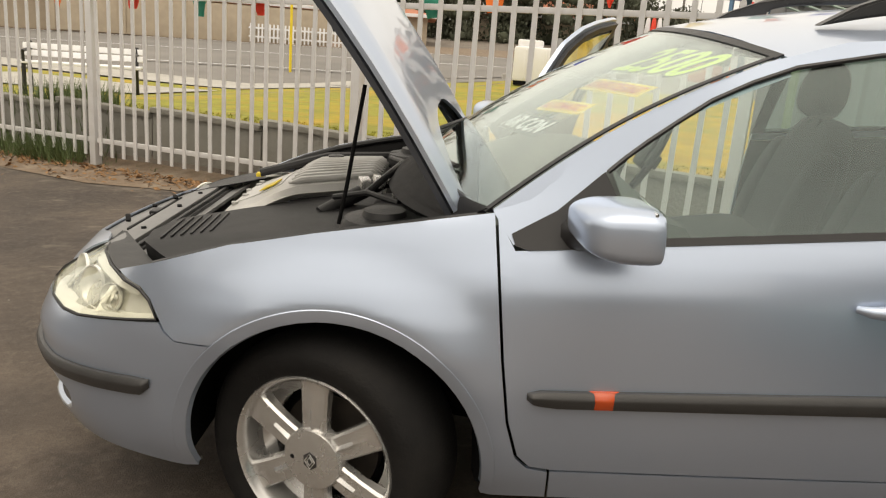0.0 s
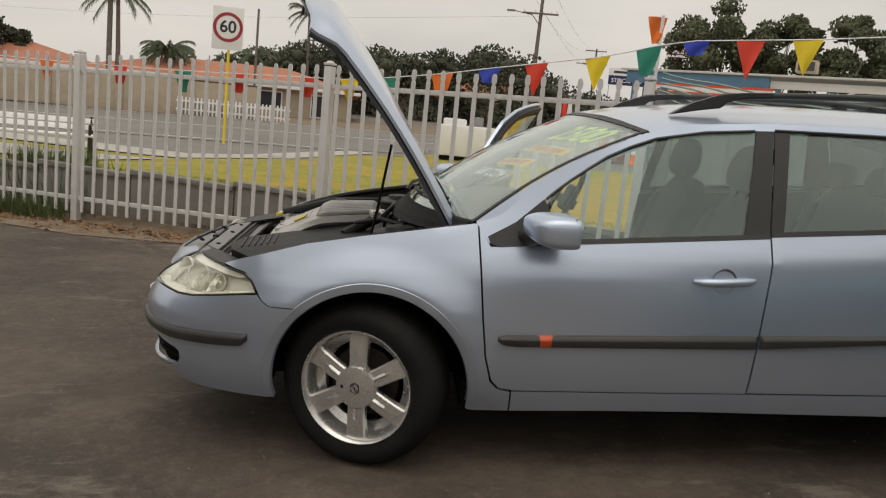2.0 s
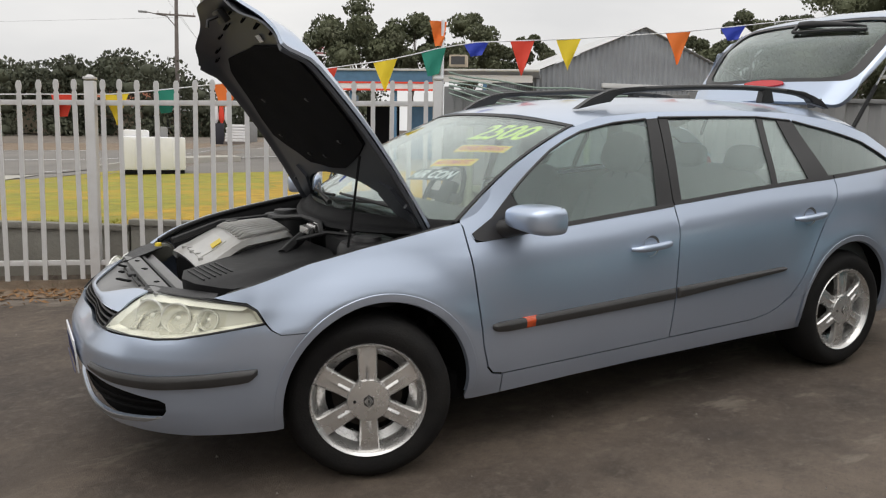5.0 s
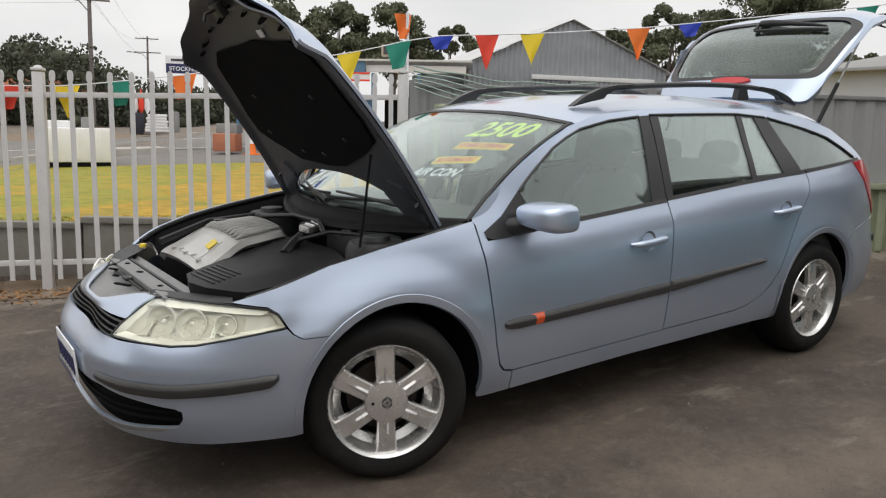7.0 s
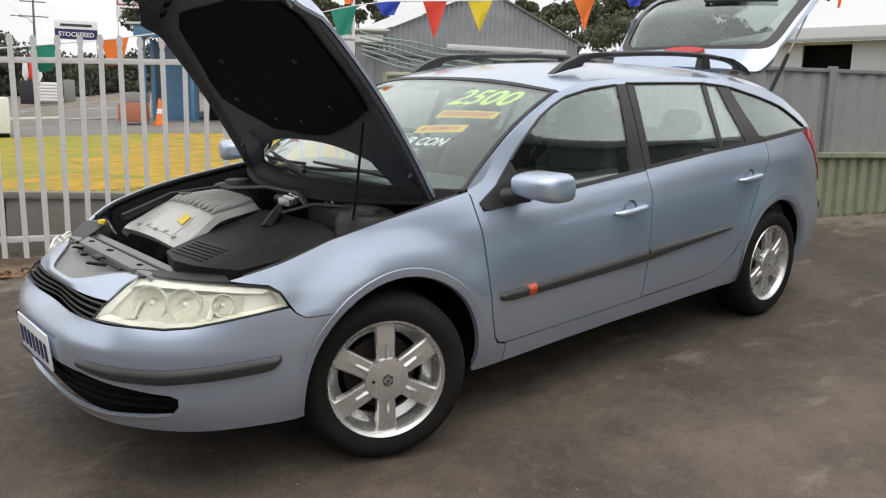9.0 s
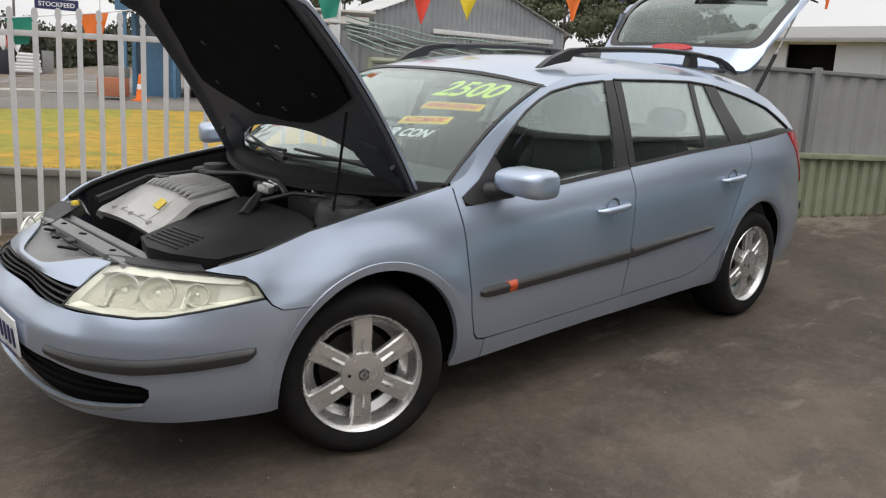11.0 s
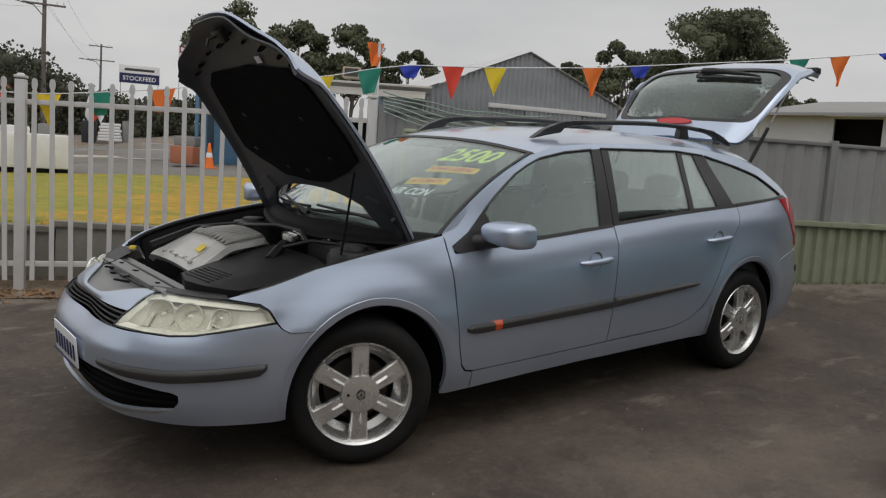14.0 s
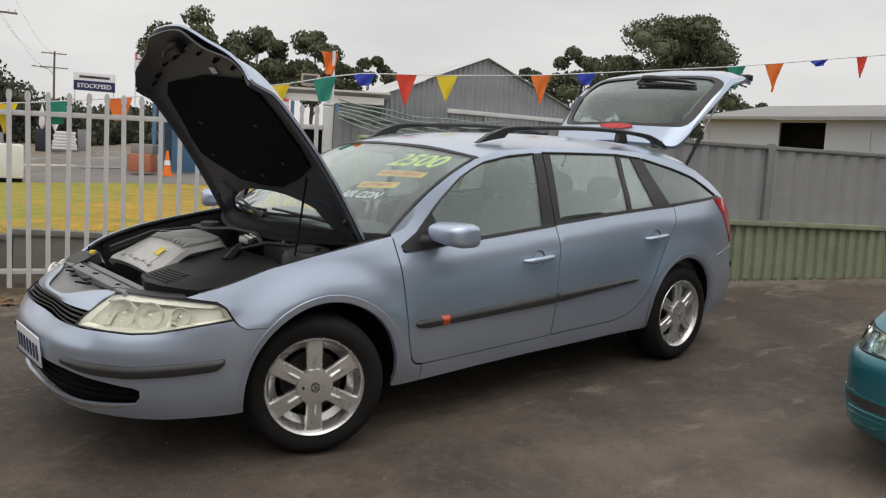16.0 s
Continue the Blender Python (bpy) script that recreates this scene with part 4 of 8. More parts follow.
def arch_lip(arch, a0, a1):
    """The flat rolled lip round a wheel opening, proud of the panel with a crisp outer crease."""
    cx, cz, r = arch
    for sd_ in (1, -1):
        rows_ = [(-0.005, -0.016), (-0.001, -0.004), (0.001, 0.0006), (0.0275, 0.0016), (0.0300, 0.0012), (0.032, 0.0)]

        def lip(a, k):
            dr, push = rows_[int(k)]
            fade = step(a1, a1 - 25, a) * step(a0, a0 + 12, a)
            return flank(cx + (r + dr) * math.cos(radians(a)), cz + (r + dr) * math.sin(radians(a)), push * (0.25 + 0.75 * fade) if push > 0 else push, sd_)

        part("arch_lip", grid(bmesh.new(), lip, span(a0, a1, 48), range(len(rows_))), "paint", car, sharp=25)


arch_lip(ARCH_F, -6, 190)
arch_lip(ARCH_R, -4, 187)

# nose
bumper = [(-0.20, 0.6135), (-0.322, 0.6115), (-0.354, 0.630), (-0.371, 0.650), (-0.466, 0.637), (-0.571, 0.619), (-0.678, 0.601), (-0.772, 0.595), (-0.894, 0.598), (-1.065, 0.599), (-1.20, 0.596), (FRONT, 0.588), (FRONT, 0.432), (-1.106, 0.428), (-0.908, 0.406), (-0.76, 0.386), (-0.735, 0.375), (-0.735, 0.345), (-0.76, 0.316), (-1.02, 0.296), (FRONT, 0.290),
          (FRONT, 0.258), (-0.92, 0.254), (-0.66, 0.243), (-0.316, 0.2465)] + arc(*ARCH_F, 191, 128, 12)
bm = bmesh.new()
halves = []
for sg in (1, -1):
    h = sheet(bumper, lambda u, v: flank(u, v, 0, sg), 0.05, 0.018)
    me = bpy.data.meshes.new("half")
    h.to_mesh(me)
    h.free()
    bm.from_mesh(me)
    bpy.data.meshes.remove(me)
bmesh.ops.remove_doubles(bm, verts=bm.verts, dist=0.0008)
bmesh.ops.recalc_face_normals(bm, faces=bm.faces)
f = max(bm.faces, key=lambda q: q.calc_area())
if f.normal.dot(f.calc_center_median() - Vector((1, 0, 0.4))) < 0:
    bmesh.ops.reverse_faces(bm, faces=bm.faces)
bmesh.ops.solidify(bm, geom=bm.faces[:], thickness=0.012)
front_bumper = part("front_bumper", bm, "paint", car)
moulding("bumper_strip", ([-1.115, -0.94, -0.77, -0.58, -0.405], [0.479, 0.476, 0.475, 0.486, 0.498]), ([-1.115, -0.95, -0.775, -0.58, -0.44, -0.405], [0.450, 0.429, 0.425, 0.435, 0.446, 0.476]), (front_bumper, front_bumper), "dark grey bumper strip")
skin("lower_lip", [(-0.762, 0.3155), (-0.82, 0.309), (-1.02, 0.294), (FRONT + 0.002, 0.288), (FRONT + 0.002, 0.270), (-1.02, 0.276), (-0.83, 0.295)], "slam", front_bumper, 0.004, 0.012)
skin("lower_grille", [(FRONT + 0.001, 0.44), (-1.1, 0.436), (-0.9, 0.414), (-0.70, 0.397), (-0.64, 0.392), (-0.64, 0.30), (-0.70, 0.298), (-1.02, 0.28), (FRONT + 0.001, 0.275)], "dark", front_bumper, -0.035, 0.01)
for z0 in (0.325, 0.355, 0.385):
    skin("lower_slat", [(FRONT + 0.001, z0), (-1.05, z0), (-0.75, z0 + 0.004), (-0.75, z0 + 0.013), (-1.05, z0 + 0.010), (FRONT + 0.001, z0 + 0.010)], "dark", front_bumper, -0.025, 0.008)
lens_line = [(-1.066, 0.606), (-1.052, 0.640), (-1.038, 0.685), (-1.028, 0.714), (-0.92, 0.724), (-0.80, 0.728), (-0.63, 0.730), (-0.50, 0.725), (-0.432, 0.719), (-0.398, 0.700), (-0.375, 0.656), (-0.466, 0.641), (-0.571, 0.623), (-0.678, 0.605), (-0.772, 0.599), (-0.894, 0.602)]
lamp = skin("headlight", lens_line, "lens", None, 0.0, 0.0, label="yellowed clear headlight lens")
inset = [(-0.70 + (s + 0.70) * 0.93, 0.66 + (z - 0.66) * 0.84) for s, z in lens_line]
skin("lamp_housing", inset, "lampback", lamp, -0.042, 0.004)
for sd_, owner in zip((1, -1), lamp):
    # bright walls between the lens and the housing behind it
    ring_a, ring_b = lens_line + lens_line[:1], inset + inset[:1]
    bm = grid(bmesh.new(), lambda k, j: flank(*ring_a[int(k)], -0.003, sd_).lerp(flank(*ring_b[int(k)], -0.041, sd_), j), range(len(ring_a)), [0, 0.5, 1])
    part("lamp_rim", bm, "lampbowl", owner)
    part("lens_seal", tube(bmesh.new(), [flank(s, z, 0.0, sd_) for s, z in ring_a], 0.004, 6), "black", owner)


def ws(u, v, lift=0.0):
    """The windscreen: u across, -1 to 1, v from the cowl up to the roof."""
    y = u * (0.800 + (0.658 - 0.800) * v)
    x = (0.17 + 0.235 * u * u) * (1 - v) + (0.95 + 0.12 * u * u) * v
    z = (0.935 + 0.012 * u * u) * (1 - v) + (1.362 - 0.052 * abs(u) ** 2.4) * v
    b = 0.035 * math.sin(math.pi * v) + lift
    return Vector((x - 0.5 * b, y, z + 0.86 * b))


part("windscreen", thicken(grid(bmesh.new(), lambda u, v: ws(u, v), span(-0.985, 0.985, 21), span(0.012, 0.985, 15)), 0.005), "windscreen", car)


def roof_edge(x):
    return float(np.interp(x, [1.02, 1.21, 1.54, 2.07, 2.48, 2.86, 3.0], [1.292, 1.342, 1.362, 1.367, 1.350, 1.300, 1.265]))


def roof_top(x):
    return float(np.interp(x, [0.95, 1.1, 1.4, 1.8, 2.2, 2.6, 3.0], [1.362, 1.392, 1.428, 1.440, 1.437, 1.420, 1.395]))


def roof(k, v):
    x = (0.95 + 0.12 * v * v) * (1 - k) + 3.0 * k
    ze = roof_edge(x)
    we = -shell(x, ze).y
    return Vector((x, v * we, roof_top(x) - (roof_top(x) - ze) * abs(v) ** 2.6))


part("roof", thicken(grid(bmesh.new(), roof, span(0, 1, 26), [-1, -0.985, -0.95, -0.9, -0.82, -0.7, -0.5, -0.25, 0, 0.25, 0.5, 0.7, 0.82, 0.9, 0.95, 0.985, 1]), 0.012), "paint", car)


# ---- bonnet, open on its hinges ----
TH = radians(54.5)
BA, BN = Vector((-math.cos(TH), 0, math.sin(TH))), Vector((math.sin(TH), 0, math.cos(TH)))


def hood(u, v, lift=0.0):
    """The open bonnet: u across, -1 to 1, v from the hinges to the leading edge."""
    a0 = 0.215 * (1 - min(1.0, abs(u) / 0.93) ** 2.6)
    a = a0 + v * (0.94 + 0.17 * (1 - u * u) + 0.045 * smooth01(0.62, 0.22, abs(u)) - 0.045 * smooth01(0.80, 1.0, abs(u)) - a0)
    b = u * (0.730 - 0.065 * v * v - 0.01 * v) + 0.022 * (1 - v)
    h = 0.028 * math.sin(math.pi * min(1, v)) + 0.05 * (1 - u * u) * (0.35 + 0.65 * v) - 0.045 * smooth01(0.86, 1.0, v) - 0.02 * smooth01(0.9, 1.0, abs(u)) + lift
    return Vector((0.36, 0, 0.925)) + BA * a + Vector((0, b, 0)) + BN * h


UU = [math.sin(math.pi / 2 * k / 18) for k in range(-18, 19)]
VV = [0, 0.03, 0.08, 0.15, 0.24, 0.35, 0.46, 0.57, 0.68, 0.77, 0.84, 0.89, 0.93, 0.96, 0.98, 0.99, 1]
bm = grid(bmesh.new(), hood, UU, VV)
bmesh.ops.recalc_face_normals(bm, faces=bm.faces)
if bm.faces[0].normal.dot(BN) < 0:
    bmesh.ops.reverse_faces(bm, faces=bm.faces)
bmesh.ops.solidify(bm, geom=bm.faces[:], thickness=0.012)
bonnet = part("bonnet", bm, "paint", car, "open silver-blue bonnet with a dark lined underside")
bm = grid(bmesh.new(), lambda u, v: hood(u, v, -0.030 - 0.012 * math.sin(u * 9) * math.sin(v * 14) * smooth01(0.84, 0.9, v)), [u * 0.955 for u in UU], span(0.010, 0.985, 30))
part("inner_frame", thicken(bm, 0.008), "liner_grey", bonnet, "dark grey pressed inner frame")
bm = grid(bmesh.new(), lambda u, v: hood(u, v, -0.019), [-1.0, -0.985, -0.97, -0.95], span(0.01, 0.985, 24))
part("flange", thicken(bm, 0.014), "liner_grey", bonnet)
part("flange", thicken(grid(bmesh.new(), lambda u, v: hood(u, v, -0.021), [0.95, 0.97, 0.985, 1.0], span(0.01, 0.985, 24)), 0.014), "liner_grey", bonnet)


def hood_ab(a, b, lift):
    for _ in range(3):
        u = b / 0.69
        a0 = 0.215 * (1 - min(1.0, abs(u) / 0.93) ** 2.6)
        v = (a - a0) / (0.94 + 0.17 * (1 - u * u) + 0.045 * smooth01(0.62, 0.22, abs(u)) - a0)
        u = (b - 0.022 * (1 - v)) / (0.730 - 0.065 * v * v - 0.01 * v)
    return hood(max(-1, min(1, u)), v, lift)


pad_line = [(0.40, -0.575), (0.335, -0.42), (0.275, -0.22), (0.265, 0), (0.275, 0.22), (0.335, 0.42), (0.40, 0.575), (0.50, 0.575), (0.80, 0.50), (0.86, 0.42), (0.865, 0.2), (0.88, 0), (0.865, -0.2), (0.86, -0.42), (0.80, -0.50), (0.50, -0.575)]
part("insulation_pad", sheet(pad_line, lambda a, b: hood_ab(a, b, -0.050 - 0.004 * math.sin(a * 20) * math.sin(b * 17)), 0.06, 0.06, 0.014), "pad", bonnet, "black felt insulation pad")
for a, b in ((0.42, -0.38), (0.42, 0.38), (0.34, -0.1), (0.34, 0.1), (0.62, -0.3), (0.62, 0.3)):
    c = hood_ab(a, b, -0.068)
    part("clip", boxm(c, (0.022, 0.022, 0.006), pose(0, 0, 0, 0, 90 - math.degrees(TH), 0), 0.003), "black", bonnet)
for a, b, w in ((0.93, -0.44, 0.030), (0.97, -0.30, 0.045), (1.00, -0.14, 0.03), (1.00, 0.12, 0.045), (0.97, 0.30, 0.03), (0.92, 0.44, 0.04), (0.90, -0.53, 0.03), (0.88, 0.54, 0.03), (1.045, -0.05, 0.02), (1.045, 0.07, 0.02)):
    c = hood_ab(a, b, -0.044)
    bm = lathe(bmesh.new(), [(0.0, 0.004), (w * 0.6, 0.004), (w * 0.7, -0.003)], 16)
    bmesh.ops.transform(bm, matrix=Matrix.Translation(c) @ pose(0, 0, 0, 0, -math.degrees(TH), 0) @ pose(0, 0, 0, -90, 0, 0), verts=bm.verts)
    part("frame_hole", bm, "dark", bonnet)
c = hood_ab(1.05, 0.0, -0.07)
bm = boxm(c, (0.03, 0.10, 0.06), pose(0, 0, 0, 0, -35, 0), 0.006)
tube(bm, [c + Vector((-0.01, 0, 0)), c + Vector((-0.055, 0, -0.02)), c + Vector((-0.06, 0, -0.05))], 0.007, 8)
part("latch", bm, "black", bonnet)
part("label_plate", boxm(hood_ab(0.905, -0.16, -0.046), (0.004, 0.05, 0.032), pose(0, 0, 0, 0, math.degrees(TH) - 90, 0)), "white", bonnet)
for sg in (1, -1):
    tri = [(0.0, -0.66), (0.05, -0.66), (0.19, -0.59), (0.22, -0.50), (0.16, -0.44), (0.0, -0.56)]
    part("hinge_cover", sheet([(a, b * sg) for a, b in tri], lambda a, b: hood_ab(a, b, -0.052), 0.05, 0.05, 0.014), "liner_grey", bonnet)
    tube_pts = [Vector((0.40, -0.66 * sg, 0.885)), Vector((0.37, -0.655 * sg, 0.93)), hood_ab(0.13, -0.655 * sg, -0.05)]
    part("hinge", tube(bmesh.new(), tube_pts, 0.012, 8), "liner_grey", bonnet)
part("prop_rod", tube(bmesh.new(), [Vector((0.03, -0.60, 0.855)), Vector((0.05, -0.595, 0.95)), Vector((0.095, -0.585, 1.205))], 0.0052, 8), "dark", car, "thin black bonnet stay")

# ---- engine bay ----
TOPS = ([-0.60, -0.37, -0.20, 0.0, 0.29, 0.42], [0.715, 0.79, 0.84, 0.877, 0.922, 0.94])
for sg in (1, -1):
    bm = grid(bmesh.new(), lambda s, k: flank(s, float(np.interp(s, *TOPS)) - 0.012, -0.012, sg) * (1 - k) + Vector((s, -(0.62 - 0.03 * k) * sg, float(np.interp(s, *TOPS)) - 0.03 - 0.30 * k)) * k, span(-0.40, 0.42, 12), [0, 0.12, 0.3, 0.6, 1.0])
    part("inner_fender", thicken(bm, 0.008), "dark", car)
    bm = tube(bmesh.new(), [flank(s, float(np.interp(s, *TOPS)) - 0.006, -0.024, sg) for s in span(-0.50, 0.40, 14)], 0.013, 8)
    part("bay_seal", bm, "black", car)
    # strut tower
    part("strut_tower", lathe(bmesh.new(), [(0.13, -0.25), (0.12, -0.03), (0.105, -0.005), (0.06, 0.0), (0.055, 0.015), (0.0, 0.018)], 28, pose(0.14, -0.53 * sg, 0.865) @ pose(0, 0, 0, 90)), "black", car)
part("bay_floor", boxm((-0.12, 0, 0.50), (0.98, 1.20, 0.04)), "dark", car)
part("bulkhead", boxm((0.36, 0, 0.72), (0.05, 1.34, 0.42), bevel=0.01), "dark", car)
part("radiator", boxm((-0.60, 0, 0.58), (0.06, 0.95, 0.26), bevel=0.01), "black", car)


def cover_top(u, v):
    x = -0.445 + 0.51 * u
    y = (-0.17 + 0.31 * u) * (1 - v) + (0.46 + 0.10 * u) * v
    z = 0.748 + 0.075 * smooth01(0.0, 0.5, u) + 0.015 * math.sin(math.pi * v) - 0.022 * smooth01(0.90, 1, abs(2 * v - 1)) - 0.04 * smooth01(0.92, 1, u) - 0.018 * smooth01(0.06, 0, u)
    return Vector((x, y, z))


cover = part("engine_cover", thicken(grid(bmesh.new(), cover_top, span(0, 1, 26), span(0, 1, 24)), 0.03), "engine", car, "grey moulded plastic engine cover")
for k in range(10):
    v = 0.10 + 0.082 * k
    bm = tube(bmesh.new(), [cover_top(u, v + 0.05 * (u - 0.5)) + Vector((0, 0, 0.010)) for u in span(0.40, 0.96, 9)], [0.004] + [0.012] * 7 + [0.004], 8)
    part("rib", bm, "engine", cover)
    # black bars paint the shade of the gaps between the ribs
    bm = tube(bmesh.new(), [cover_top(u, v + 0.041 + 0.05 * (u - 0.5)) + Vector((0, 0, 0.003)) for u in span(0.44, 0.95, 8)], 0.0065, 6)
    part("groove", bm, "bayblack", cover)
part("plate", sheet([(0.06, 0.24), (0.32, 0.24), (0.32, 0.66), (0.06, 0.66)], lambda u, v: cover_top(u, v) + Vector((0, 0, 0.003)), 0.05, 0.05, 0.006), "plate_grey", cover, "pale grey blank plate")
bm = bmesh.new()
q = [cover_top(u, v) + Vector((0, 0, 0.007)) for u, v in ((0.19, 0.255), (0.285, 0.26), (0.30, 0.36), (0.20, 0.355))]
bm.faces.new([bm.verts.new(p) for p in q])
part("badge", thicken(bm, 0.004), "yellow", cover, "yellow badge")
for k in range(5):
    part("bolt", lathe(bmesh.new(), [(0.011, 0.0), (0.011, 0.012), (0.0, 0.014)], 10, Matrix.Translation(cover_top(0.06 + 0.02 * (k % 2), 0.2 + 0.14 * k) + Vector((0, 0, -0.004))) @ pose(0, 0, 0, 90)), "engine", cover)
box_line = [(-0.555, -0.36), (-0.52, -0.215), (-0.22, -0.02), (0.06, 0.11), (0.07, -0.30), (0.02, -0.50), (-0.10, -0.59), (-0.42, -0.60), (-0.53, -0.48)]
airbox = part("air_box", sheet(box_line, lambda x, y: Vector((x, y, 0.752 + 0.075 * (x + 0.55) - 0.02 * smooth01(-0.45, -0.6, y))), 0.08, 0.08, 0.10), "bayblack", car, "black plastic air filter box")
for k in range(6):
    part("rib", boxm((-0.50 + 0.024 * k, -0.35 + 0.012 * k, 0.757 + 0.0018 * k), (0.007, 0.22, 0.008), pose(0, 0, 0, 0, -5, 4), 0.003), "black", airbox)
battery = part("battery_cover", boxm((0.18, -0.36, 0.79), (0.20, 0.34, 0.14), pose(0, 0, 0, 0, -3, 0), 0.018, 0.95), "bayblack", car)
part("clamp", boxm((0.16, -0.30, 0.868), (0.05, 0.014, 0.03), bevel=0.004), "alloy", battery)
part("clamp", boxm((0.16, -0.25, 0.868), (0.05, 0.014, 0.03), bevel=0.004), "alloy", battery)
hose = [Vector((-0.10, -0.18, 0.775)), Vector((-0.02, -0.12, 0.815)), Vector((0.08, -0.06, 0.86)), Vector((0.12, 0.1, 0.84))]
part("intake_hose", tube(bmesh.new(), hose, 0.024, 12), "black", car)
for pts, r in (([(0.05, -0.25, 0.86), (0.10, -0.1, 0.89), (0.12, 0.2, 0.88), (0.05, 0.45, 0.85)], 0.011), ([(-0.05, -0.22, 0.84), (0.06, -0.28, 0.87), (0.16, -0.36, 0.86)], 0.009), ([(-0.45, 0.42, 0.78), (-0.2, 0.50, 0.84), (0.1, 0.52, 0.85)], 0.016), ([(0.15, -0.15, 0.88), (0.2, 0.1, 0.90), (0.18, 0.4, 0.88)], 0.014)):
    part("hose", tube(bmesh.new(), [Vector(p) for p in pts], r, 8), "black", car)
for k in range(3):
    part("injector_block", boxm((0.03 + 0.04 * k, -0.12 + 0.03 * k, 0.865), (0.035, 0.06, 0.03), pose(0, 0, 0, 8, 12 * k, 20), 0.006), "alloy", car)
cap_ = part("filler_cap", lathe(bmesh.new(), [(0.017, -0.010), (0.017, 0.000), (0.013, 0.006), (0.0, 0.006)], 18, pose(-0.49, 0.565, 0.748) @ pose(0, 0, 0, 90)), "yellow", car, "yellow filler cap")
part("oil_cap", lathe(bmesh.new(), [(0.03, -0.02), (0.03, 0.02), (0.0, 0.024)], 16, pose(-0.16, 0.44, 0.835) @ pose(0, 0, 0, 90)), "black", cover)

# slam panel and painted beak over the grille
beak = [(s, 1) for s in span(-1.046, FRONT, 12)] + [(s, -1) for s in span(FRONT, -1.046, 12)][1:]


def beak_at(k, v):
    s, sg = beak[int(k)]
    p = flank(s, 0.657, 0.0, sg)
    w = smooth01(0.08, 0.34, abs(p.y))
    q = Vector((p.x + 0.012 + (0.095 * w), p.y * (1 - 0.03 * w), 0.681 + 0.041 * w))
    return p.lerp(q, v) + Vector((-0.006 * math.sin(math.pi * v), 0, 0.006 * math.sin(math.pi * v)))


part("nose_panel", thicken(grid(bmesh.new(), beak_at, range(len(beak)), span(0, 1, 6)), 0.006), "paint", car)


def slam_at(k, v):
    p = beak_at(k, 1.0)
    q = Vector((-0.53, p.y * 1.45, 0.726))
    return p.lerp(q, v) + Vector((0, 0, -0.012 + 0.012 * math.sin(6 * v) * smooth01(0.0, 0.2, v)))


slam = part("slam_panel", thicken(grid(bmesh.new(), slam_at, range(len(beak)), span(0, 1, 10)), 0.01), "slam", car, "grey plastic panel over the radiator")
for x0, w, h in ((-0.635, 0.065, 0.024), (-0.585, 0.014, 0.014), (-0.69, 0.010, 0.010)):
    part("cross_member", boxm((x0, 0, 0.714), (w, 0.90 if x0 > -0.6 else (0.88 if x0 > -0.66 else 0.46), h), bevel=0.006), "black" if w < 0.03 else "slam", slam)
for x0, y0, w in ((-0.735, -0.12, 0.09), (-0.72, 0.06, 0.03), (-0.70, 0.20, 0.05), (-0.63, -0.25, 0.02), (-0.63, 0.26, 0.02), (-0.63, 0.05, 0.03)):
    part("vent_slot", boxm((x0, y0, 0.722 if x0 < -0.65 else 0.7265), (0.016, w, 0.008), pose(0, 0, 0, 0, 0, 25), 0.004), "dark", slam)
part("lock_catch", boxm((-0.690, 0.0, 0.718), (0.03, 0.06, 0.014), bevel=0.005), "black", slam)
part("grille_back", sheet([(-1.068, 0.600), (-1.046, 0.655), (FRONT + 0.001, 0.658), (FRONT + 0.001, 0.586)], lambda u, v: flank(u, v, -0.05), 0.05, 0.04, 0.006), "dark", car)
part("grille_back", sheet([(-1.068, 0.600), (-1.046, 0.655), (FRONT + 0.001, 0.658), (FRONT + 0.001, 0.586)], lambda u, v: flank(u, v, -0.05, -1), 0.05, 0.04, 0.006), "dark", car)
for k in range(4):
    z0 = 0.595 + 0.0155 * k
    skin("grille_slat", [(FRONT + 0.001, z0), (-1.062 + 0.004 * k, z0 - 0.001), (-1.062 + 0.004 * k, z0 + 0.004), (FRONT + 0.001, z0 + 0.007)], "black", None, -0.012, 0.03)
# number plate with bars in place of its characters
plate = part("number_plate", boxm((-0.932, 0, 0.452), (0.006, 0.372, 0.130), pose(0, 0, 0, 0, -4, 0), 0.002), "white", front_bumper, "white number plate with blue bars")
for z0, h in ((0.510, 0.010), (0.394, 0.006)):
    part("border", boxm((-0.9365 + (0.452 - z0) * -0.07, 0, z0), (0.003, 0.366, h)), "navy", plate)
for k in range(7):
    part("bar", boxm((-0.937, -0.150 + 0.050 * k, 0.446), (0.003, 0.022, 0.066), pose(0, 0, 0, 0, -4, 0)), "navy", plate)

# covers between the headlights and the bay
for sg in (1, -1):
    top = ([-1.066, -1.052, -1.038, -1.028, -0.92, -0.80, -0.63, -0.55], [0.610, 0.643, 0.688, 0.717, 0.727, 0.731, 0.733, 0.735])

    def over_lamp(s, k):
        inner = Vector((np.interp(s, [-1.066, -1.028, -0.55], [-0.74, -0.66, -0.47]), -np.interp(s, [-1.066, -1.028, -0.55], [0.28, 0.30, 0.58]) * sg, 0.728))
        return flank(s, float(np.interp(s, *top)), -0.002 - 0.02 * k, sg).lerp(inner, k)

    part("lamp_cover", thicken(grid(bmesh.new(), over_lamp, [-1.036, -1.028, -0.98, -0.92, -0.86, -0.80, -0.70, -0.63, -0.59, -0.55], [0, 0.08, 0.3, 0.65, 1.0]), 0.006), "black", car)

